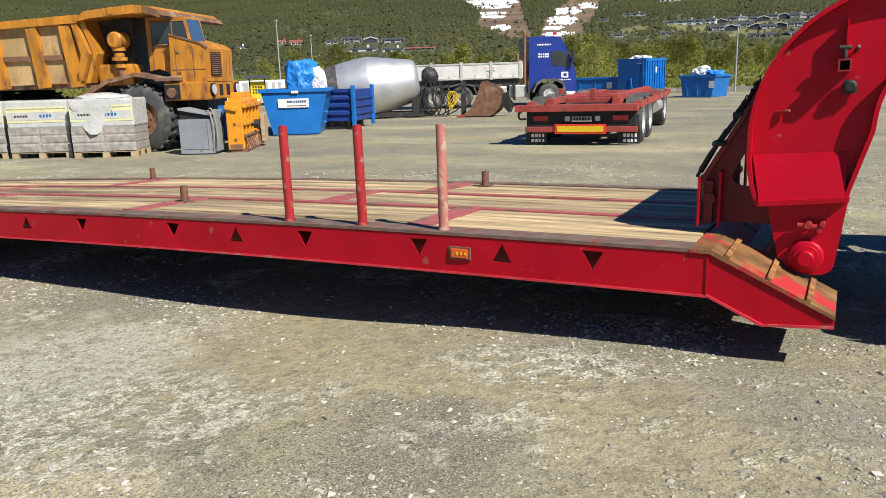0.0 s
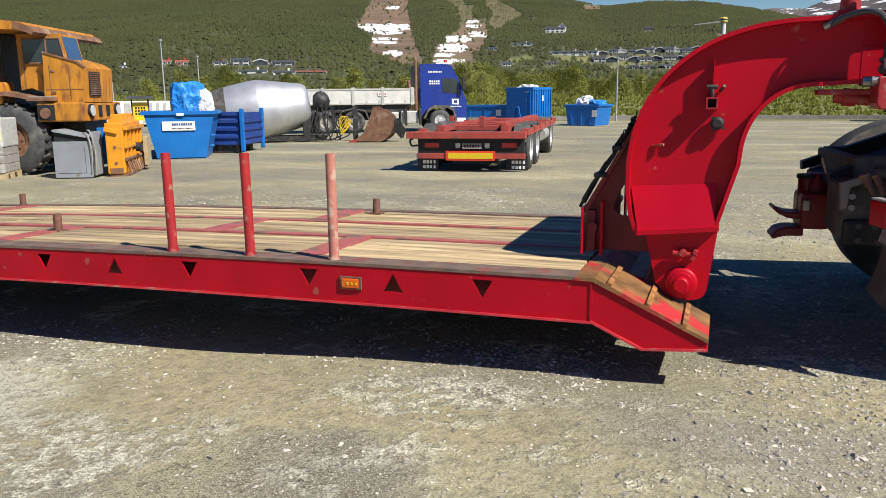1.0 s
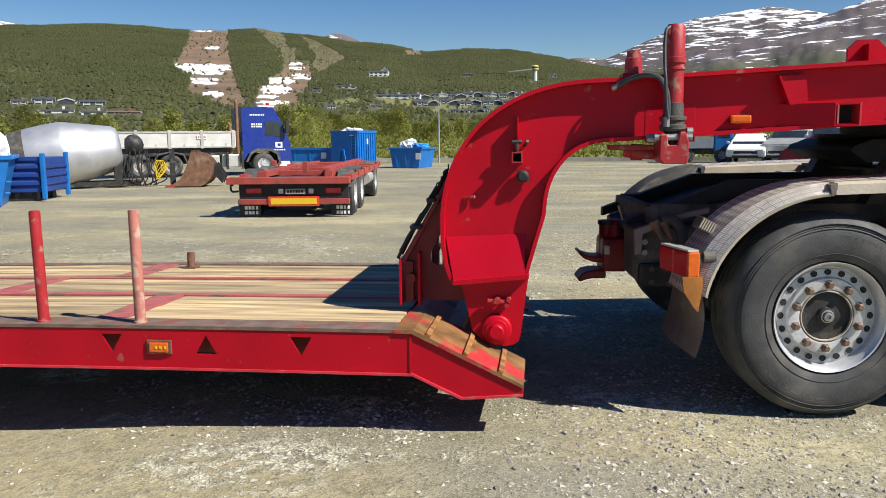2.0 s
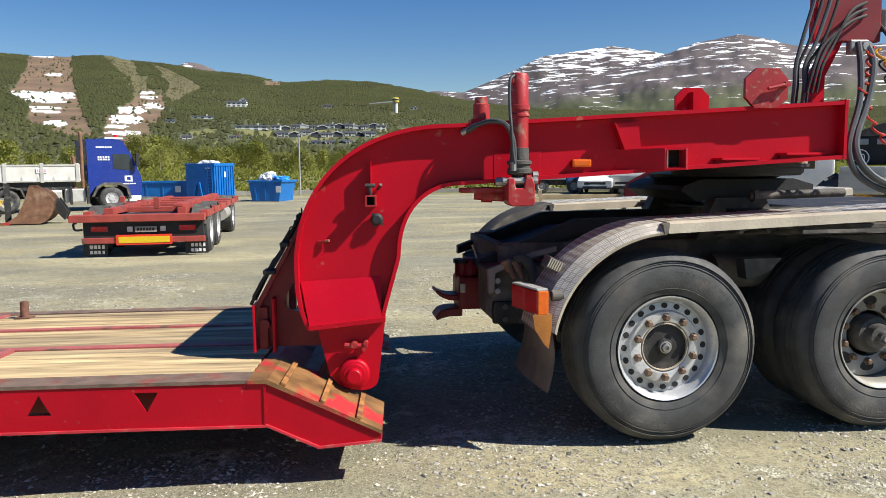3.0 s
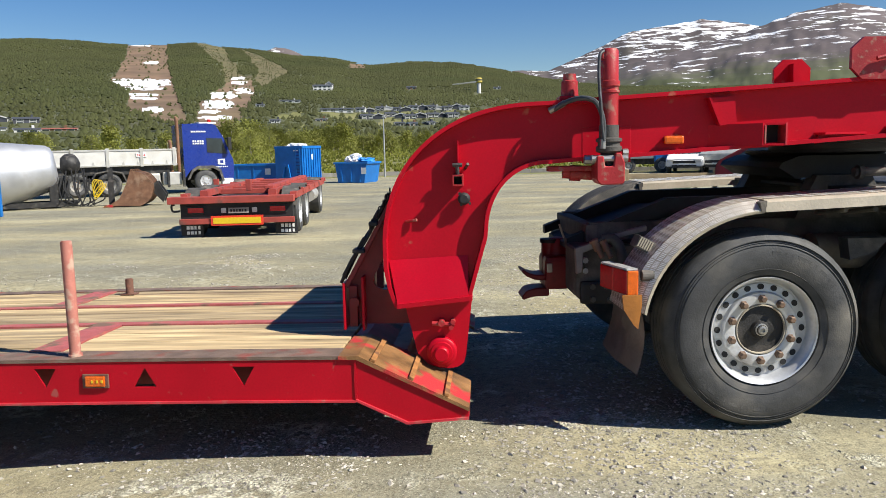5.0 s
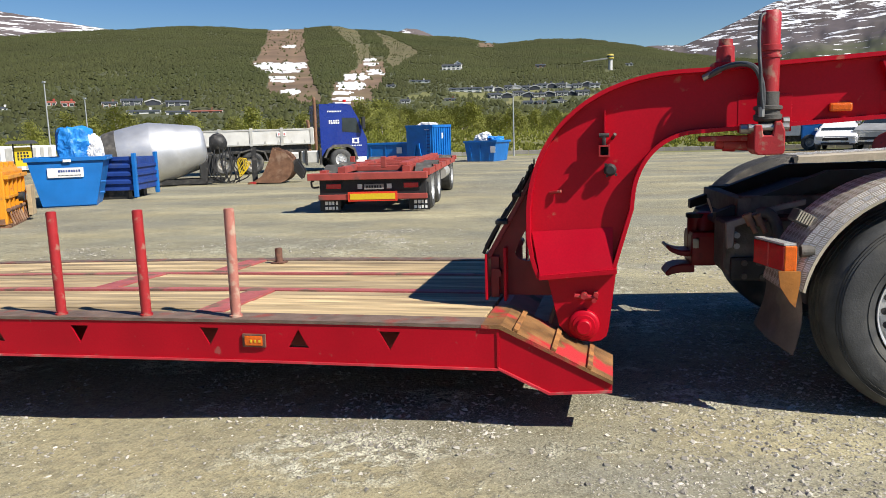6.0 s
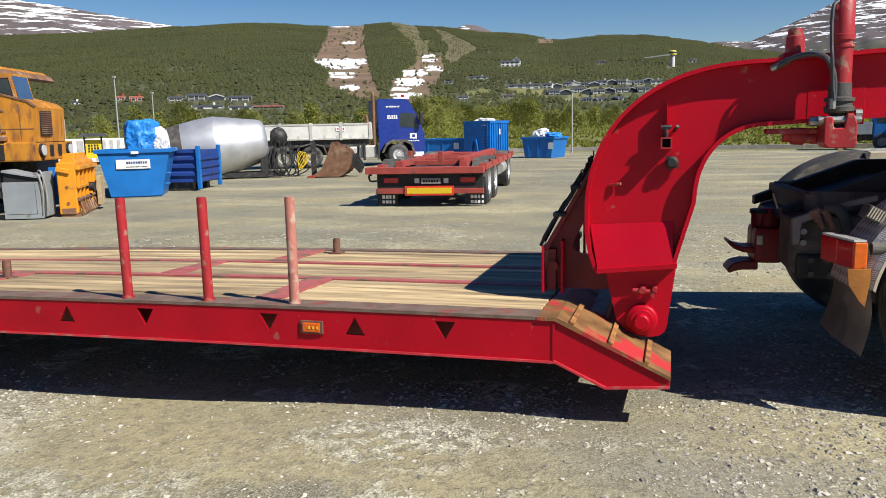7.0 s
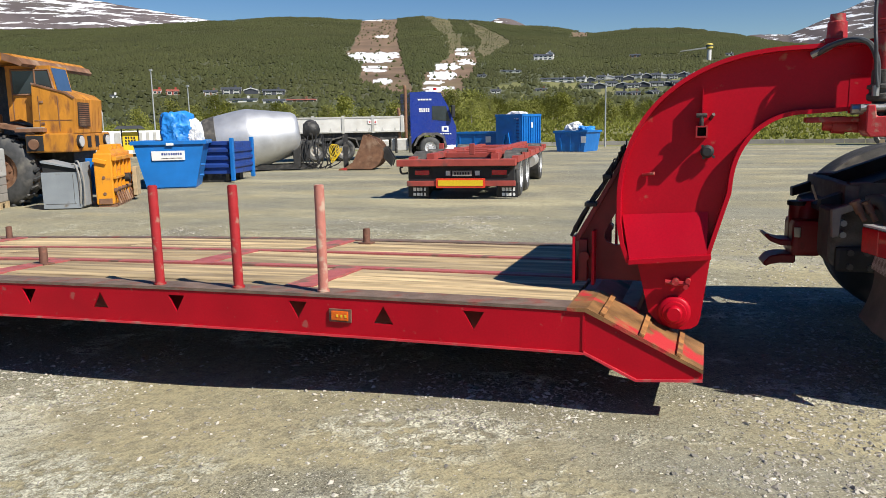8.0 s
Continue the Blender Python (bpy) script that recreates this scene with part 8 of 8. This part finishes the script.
for x, s in ((-1.05, -1), (1.05, 1)):
    for y in (0.75, 1.95, 5.3):
        wob = new("wheel")
        wob.parent = king
        wob.matrix_basis = pose(x, y, 0.42, 0, 0, -90 if s < 0 else 90)
        part("tyre", lathe(B(), [(0.24, 0.02), (0.26, 0), (0.38, -0.01), (0.42, 0.03), (0.42, 0.25), (0.38, 0.28), (0.24, 0.28)], 32, None, True), RUBBER, wob, "", None, True)
        part("rim", lathe(B(), [(0, 0.02), (0.08, 0.02), (0.09, 0.06), (0.2, 0.09), (0.235, 0.03), (0.255, 0.0), (0.25, 0.03)], 28), RIM, wob, "", None, True)
        g = []
        for k in range(13):
            a = radians(15 + 150 * k / 12)
            g.append((y + 0.50 * math.cos(a), 0.42 + 0.47 * math.sin(a)))
        gi = [(y + (p - y) * 0.94, 0.42 + (q - 0.42) * 0.94) for p, q in g]
        part("mudguard", prism(B(), g + gi[::-1], min(x, x - s * 0.3), max(x, x - s * 0.3), "x"), DIRTY, king)
part("under_frame", box(B(), -0.5, 0.5, 0.15, 6.2, 0.45, 0.73), DARK_STEEL, king)
part("drawbar", box(B(), -0.08, 0.08, 6.2, 8.3, 0.55, 0.68, 0.01), RED_RUST, king)
part("side_tank", rod(B(), (0.95, 3.2, 0.55), (0.95, 4.2, 0.55), 0.15, 14), ALU, king)

# blue waste containers at the far edge
low = skip(-10.85, 37.7, -8, 2.45, 2.4, 1.8, 0.95, BLUE, "low blue waste container", "blue waste containers")
part("sign", box(B(), 0.62, 0.9, -0.035, -0.027, 0.45, 0.75), WHITE, low, "white sign")
right = skip(-5.88, 36.6, -16, 1.35, 1.66, 1.6, 0.96, BLUE, "blue tapered skip filled with white bags", "blue waste containers")
part("sign", box(B(), 0.55, 0.80, -0.035, -0.027, 0.42, 0.72), WHITE, right, "white sign")
for k, (x, y, z, s) in enumerate(((-5.85, 37.3, 1.10, (0.42, 0.4, 0.26)), (-5.3, 37.25, 1.0, (0.40, 0.35, 0.18)))):
    tagged(put("rubbish_bag", crumple(s, 30 + k, 0.2, 0.3), WHITE_BAG if k == 0 else TARP, None, "crumpled white rubbish bag in the skip" if k == 0 else "crumpled blue and white sheet in the skip", pose(x, y, z), True), "", "rubbish bag")
hook = thing("hooklift_container", pose(-8.82, 36.6, 0, 0, 0, -20) @ Matrix.Scale(0.88, 4), "tall blue hooklift container heaped with white rubbish", "container", "blue waste containers")
e = B()
for y0, y1 in ((0.0, 0.06), (3.34, 3.40)):
    box(e, -1.12, 1.12, y0, y1, 0.12, 2.0)
for x0, x1 in ((-1.12, -1.06), (1.06, 1.12)):
    box(e, x0, x1, 0.06, 3.34, 0.12, 2.0)
box(e, -1.06, 1.06, 0.06, 3.34, 0.1, 1.7)
part("shell", e, BLUE, hook)
part("top_rim", box(B(), -1.17, 1.17, -0.05, 0.08, 1.9, 2.04, 0.01), BLUE, hook)
part("top_rim", box(B(), 1.06, 1.18, 0.08, 3.4, 1.9, 2.04, 0.01), BLUE, hook)
part("base_rail", box(B(), -0.55, -0.4, 0.0, 3.4, 0.0, 0.12), DARK_STEEL, hook)
part("base_rail", box(B(), 0.4, 0.55, 0.0, 3.4, 0.0, 0.12), DARK_STEEL, hook)
part("hook_frame", prism(B(), [(-0.62, 0.12), (-0.46, 0.12), (-0.22, 0.95), (-0.10, 0.95), (0.10, 0.12), (0.26, 0.12), (0.02, 1.06), (-0.30, 1.06)], -0.22, -0.05), BLUE, hook, "blue A-frame for the lifting hook")
for k in range(9):
    part("ladder_rung", box(B(), 0.62, 0.92, -0.06, -0.02, 0.25 + 0.18 * k, 0.30 + 0.18 * k), BLUE_DARK, hook)
for x in (0.60, 0.92):
    part("ladder_rail", box(B(), x, x + 0.05, -0.08, -0.02, 0.15, 1.9), BLUE, hook)
for k in range(8):
    part("side_rib", box(B(), 1.12, 1.19, 0.2 + 0.42 * k, 0.28 + 0.42 * k, 0.15, 1.9), BLUE, hook)
part("mark", bars(B(), 0.45, 0.85, -0.062, 1.76, 1.82, 5, 1, 0.004, 3), WHITE, hook)
part("mark", box(B(), 1.19, 1.2, 1.5, 1.75, 1.3, 1.6), WHITE, hook)
for ob in hook.children_recursive:
    for v in ob.data.vertices:
        v.co.x, v.co.y = v.co.x * 0.76, v.co.y * 0.56
tagged(put("rubbish_heap", crumple((0.52, 0.70, 0.26), 51, 0.5, 0.35), WHITE_BAG, None, "heap of white and grey rubbish in the container", pose(-8.5, 37.4, 1.68, 0, 0, -20)), "", "rubbish")

# pale site trailers and a yellow sign at the left edge of the yard
for k, (az, r, w) in enumerate(((-42.2, 44, 3.4), (-39.6, 44, 2.2), (-45.5, 46, 4.0))):
    x, y = r * math.sin(radians(az)), r * math.cos(radians(az))
    t = thing("site_container", pose(x, y, 0, 0, 0, -az), "white site container standing at the yard's edge", "container", "site containers")
    part("shell", box(B(), -w / 2, w / 2, 0, 2.2, 0.15, 1.35, 0.03), WHITE, t)
    for j in range(int(w / 0.35)):
        part("corrugation", box(B(), -w / 2 + 0.1 + 0.35 * j, -w / 2 + 0.25 + 0.35 * j, -0.03, 0.0, 0.25, 1.25), ALU, t)
    part("base", box(B(), -w / 2 + 0.1, w / 2 - 0.1, 0.1, 2.1, 0.0, 0.15), DARK_STEEL, t)
x, y = 40 * math.sin(radians(-40.1)), 40 * math.cos(radians(-40.1))
board = thing("notice_board", pose(x, y, 0, 0, 0, 40), "small yellow notice board with a dark roof", "sign")
part("board", box(B(), -0.35, 0.35, 0, 0.06, 0.45, 1.3), REFLECT_YELLOW, board)
part("roof", prism(B(), [(-0.7, 1.45), (0.7, 1.45), (0.5, 1.6), (-0.5, 1.6)], -0.3, 0.3), ROOF_DARK, board)
part("post", box(B(), -0.4, -0.33, 0, 0.06, 0, 1.45), BLACK, board)
part("post", box(B(), 0.33, 0.4, 0, 0.06, 0, 1.45), BLACK, board)
part("print", bars(B(), -0.25, 0.25, 0.0, 0.7, 1.1, 4, 3, 0.004, 4), BLACK, board)


# ---- vehicles parked beyond the tractor ----
def car(x, y, turn, mat, label, long=4.5, wide=1.8, high=1.5, van=False):
    c = thing("car" if not van else "van", pose(x, y, 0, 0, 0, turn), label, "car" if not van else "van")
    h = high
    if van:
        prof = [(0, 0.35), (0, 0.95), (0.35, 1.15), (0.95, 1.25), (1.45, h - 0.1), (1.7, h), (long - 0.2, h), (long, h - 0.25), (long, 0.35)]
        glass = [(1.15, 1.28), (1.55, h - 0.14), (long - 0.5, h - 0.14), (long - 0.4, 1.28)]
        ws = [(0.98, 1.27), (1.44, h - 0.12)]
    else:
        prof = [(0, 0.35), (0, 0.70), (0.2, 0.82), (1.15, 0.95), (1.85, h - 0.06), (2.3, h), (long - 0.9, h - 0.03), (long - 0.1, 0.98), (long, 0.8), (long, 0.35)]
        glass = [(1.5, 0.98), (2.0, h - 0.12), (long - 1.0, h - 0.12), (long - 0.45, 0.98)]
        ws = [(1.2, 0.97), (1.84, h - 0.09)]
    e = B()
    prism(e, prof, 0.0, wide)
    for v in e.verts:
        if v.co.z > 1.0:
            v.co.y += (0.5 - v.co.y / wide) * 0.32 * (v.co.z - 1.0) / (h - 1.0) * 1.3
    bmesh.ops.bevel(e, geom=list(e.edges), offset=0.05, segments=2, affect="EDGES")
    body = part("body", e, mat, c, "", None, True)
    for y0, y1, s in ((0.0, 0.03, 1), (wide - 0.03, wide, -1)):
        e = prism(B(), glass, y0 - 0.006, y1 + 0.006)
        for v in e.verts:
            v.co.y += (0.5 - v.co.y / wide) * 0.32 * max(0, v.co.z - 1.0) / (h - 1.0) * 1.3
        part("side_window", e, GLASS, body)
    e = prism(B(), [(ws[0][0] - 0.025, ws[0][1]), (ws[1][0] - 0.025, ws[1][1]), (ws[1][0], ws[1][1]), (ws[0][0], ws[0][1])], 0.16, wide - 0.16)
    part("windscreen", e, GLASS, body)
    part("grille", box(B(), -0.02, 0.01, 0.35, wide - 0.35, 0.52, 0.66, 0.005), BLACK, c)
    part("air_intake", box(B(), -0.02, 0.01, 0.3, wide - 0.3, 0.36, 0.44, 0.005), BLACK, c)
    part("bumper", box(B(), -0.05, 0.06, 0.06, wide - 0.06, 0.30, 0.36, 0.01), BLACK, c)
    part("number_plate", box(B(), -0.03, -0.015, wide / 2 - 0.26, wide / 2 + 0.26, 0.44, 0.53), WHITE, c)
    for y in (0.08, wide - 0.40):
        part("headlight", box(B(), -0.02, 0.05, y, y + 0.32, 0.58, 0.72, 0.02), CLEAR_LENS, c, "clear headlight")
    for y in (-0.14, wide + 0.02):
        part("mirror", box(B(), 1.45 if not van else 1.2, 1.6 if not van else 1.35, y, y + 0.14, 0.98 if not van else 1.25, 1.12 if not van else 1.45, 0.03), mat, c)
    for x in (0.85, long - 0.85):
        bigwheel(c, x, -0.01, 0.32, 0.32, 0.2, RIM, False)
        bigwheel(c, x, wide + 0.01, 0.32, 0.32, 0.2, RIM, False, 1)
    return c


def polar(az, r):
    return r * math.sin(radians(az)), r * math.cos(radians(az))


cx, cy = polar(16.0, 41)
car(cx, cy, 70, WHITE, "white estate car facing the yard", 4.6, 1.8, 1.5)
cx, cy = polar(18.2, 41)
car(cx, cy, 55, ALU, "silver people carrier parked among others", 4.8, 1.9, 1.75, True)
cx, cy = polar(21.2, 38)
car(cx, cy, 62, WHITE, "white people carrier parked beside a silver one", 5.0, 1.95, 1.85, True)
px, py = polar(11.6, 43)
flat = thing("flatbed_truck", pose(px, py, 0, 0, 0, -10), "small truck with a blue cab and grey drop sides", "truck")
part("bed", box(B(), -1.2, 0.8, 0, 1.9, 0.75, 1.35, 0.02), GREY_BOX, flat)
part("cab", box(B(), 0.85, 1.75, 0.1, 1.8, 0.55, 1.95, 0.08), BLUE, flat)
part("cab_window", box(B(), 1.0, 1.6, 0.085, 0.1, 1.3, 1.75, 0.01), GLASS, flat)
part("chassis", box(B(), -1.1, 1.7, 0.4, 1.5, 0.45, 0.75), DARK_STEEL, flat)
bigwheel(flat, -0.5, 0.05, 0.4, 0.4, 0.25, RIM_DULL, False)
bigwheel(flat, 1.25, 0.05, 0.4, 0.4, 0.25, RIM_DULL, False)
vx, vy = polar(25.5, 34)
cara = thing("caravan", pose(vx, vy, 0, 0, 0, -26), "white touring caravan parked by the yard", "caravan")
part("body", box(B(), -2.6, 2.9, 0, 2.2, 0.5, 2.45, 0.12), WHITE, cara, "", None, True)
part("window", box(B(), -0.9, 0.2, -0.02, 0.02, 1.3, 1.95, 0.02), GLASS, cara)
part("window", box(B(), 1.4, 2.2, -0.02, 0.02, 1.3, 1.95, 0.02), GLASS, cara)
part("skirt", box(B(), -2.4, 2.7, 0.2, 2.0, 0.25, 0.5), GREY_BOX, cara)
bigwheel(cara, 0.2, 0.05, 0.32, 0.32, 0.2, RIM, False)
rx, ry = polar(26.4, 27)
car(rx, ry, 150, RED_DARK, "dark red car half hidden behind the tractor", 4.2, 1.7, 1.45)

# yellow wheel loader with a grey sheet-sided rear
lx, ly = polar(34.0, 12.5)
loader = thing("wheel_loader", pose(lx, ly, 0, 0, 0, -33), "yellow and black wheel loader with a black exhaust", "wheel loader")
part("engine_cover", prism(B(), [(-0.10, 1.10), (-0.10, 1.62), (0.02, 1.90), (0.22, 2.02), (2.2, 2.1), (2.2, 1.10)], -0.2, 1.5, "y", 0.06), YELLOW_NEW, loader, "yellow engine cover")
part("side_panel", prism(B(), [(0.04, 1.25), (0.30, 1.22), (0.30, 1.80), (0.10, 1.80), (0.04, 1.7)], -0.215, -0.2), GREY_BOX, loader, "dark grey side panel")
part("print", bars(B(), 0.10, 0.28, -0.217, 1.34, 1.70, 1, 3, 0.004, 3), WHITE, loader, "white bars of lettering")
part("rear_block", box(B(), -0.55, -0.08, -0.1, 1.4, 1.50, 1.92, 0.05), BLACK, loader)
part("rear_top", prism(B(), [(-0.55, 1.9), (0.1, 1.9), (0.25, 2.12), (0.0, 2.12), (-0.2, 2.06), (-0.5, 1.95)], -0.12, 1.4), DIRTY, loader)
for x in (-0.48, -0.24):
    part("recess", box(B(), x, x + 0.14, -0.13, -0.1, 1.78, 1.86, 0.01), GREY_BOX, loader)
spd = part("speed_disc", rod(B(), (-0.44, -0.13, 1.60), (-0.44, -0.10, 1.60), 0.12, 24), BLACK, loader, "round speed disc")
part("disc_ring", lathe(B(), [(0.105, -0.135), (0.12, -0.135), (0.12, -0.128), (0.105, -0.128)], 28, pose(-0.44, 0, 1.60), True), WHITE, spd)
tc = bpy.data.curves.new("number", "FONT")
tc.body, tc.size, tc.extrude, tc.align_x, tc.align_y = "50", 0.14, 0.003, "CENTER", "CENTER"
tob = new("disc_number", tc)
dg = bpy.context.evaluated_depsgraph_get()
tme = bpy.data.meshes.new_from_object(tob.evaluated_get(dg))
bpy.data.objects.remove(tob)
tme.materials.append(WHITE)
num = new("disc_number", tme)
num.parent = spd
num.matrix_basis = pose(-0.44, -0.135, 1.60, 90)
bx = part("sheet_box", box(B(), -0.68, -0.11, -0.35, 0.2, 1.10, 1.48, 0.02), ALU, loader, "grey corrugated box")
for k in range(5):
    part("ridge", box(B(), -0.68, -0.11, -0.37, -0.35, 1.13 + 0.07 * k, 1.165 + 0.07 * k), ALU, bx)
part("lower_frame", box(B(), -0.6, 2.2, -0.1, 1.4, 0.55, 1.10, 0.05), YELLOW_NEW, loader)
part("exhaust", pipe(B(), [(0.06, 0.3, 2.0), (0.07, 0.3, 2.5), (0.06, 0.3, 2.85), (0.0, 0.3, 3.05), (-0.08, 0.3, 3.15)], 0.12, 14), BLACK, loader, "wide black exhaust pipe", None, True)
bigwheel(loader, -0.4, -0.2, 0.72, 0.72, 0.5, YELLOW_NEW)
bigwheel(loader, 1.9, -0.2, 0.72, 0.72, 0.5, YELLOW_NEW)

# timber odds and ends behind the tractor
gx, gy = polar(10.2, 26)
rail = thing("timber_rail", pose(gx, gy, 0, 0, 0, -8), "low rail of bare timber with short posts", "timber rail")
part("rail_board", box(B(), 0.3, 5.6, 0, 0.05, 0.42, 0.58, 0.01), TIMBER, rail)
for x in (0.25, 3.0, 5.5):
    part("post", box(B(), x, x + 0.14, -0.02, 0.10, 0.0, 0.72, 0.01), TIMBER, rail)
gx, gy = polar(10.6, 23)
tagged(put("timber_post", box(B(), -0.06, 0.06, -0.05, 0.05, 0, 0.62, 0.01), TIMBER, None, "short pale timber post standing upright", pose(gx, gy, 0, 0, 4, 0)), "", "post")
gx, gy = polar(13.2, 23)
crate = thing("green_crate", pose(gx, gy, 0, 0, 0, -12), "low faded green crate on the gravel", "crate")
part("body", box(B(), -0.55, 0.85, 0, 0.6, 0.04, 0.36, 0.02), GREEN_PAINT, crate)
part("lid_rim", box(B(), -0.58, 0.88, -0.03, 0.63, 0.36, 0.40, 0.01), GREEN_PAINT, crate)
e = pipe(B(), [(-0.5, -0.02, 0.42), (-0.75, -0.02, 0.30), (-0.85, -0.02, 0.05)], 0.02, 6)
part("strap", e, BLACK, crate, "", None, True)
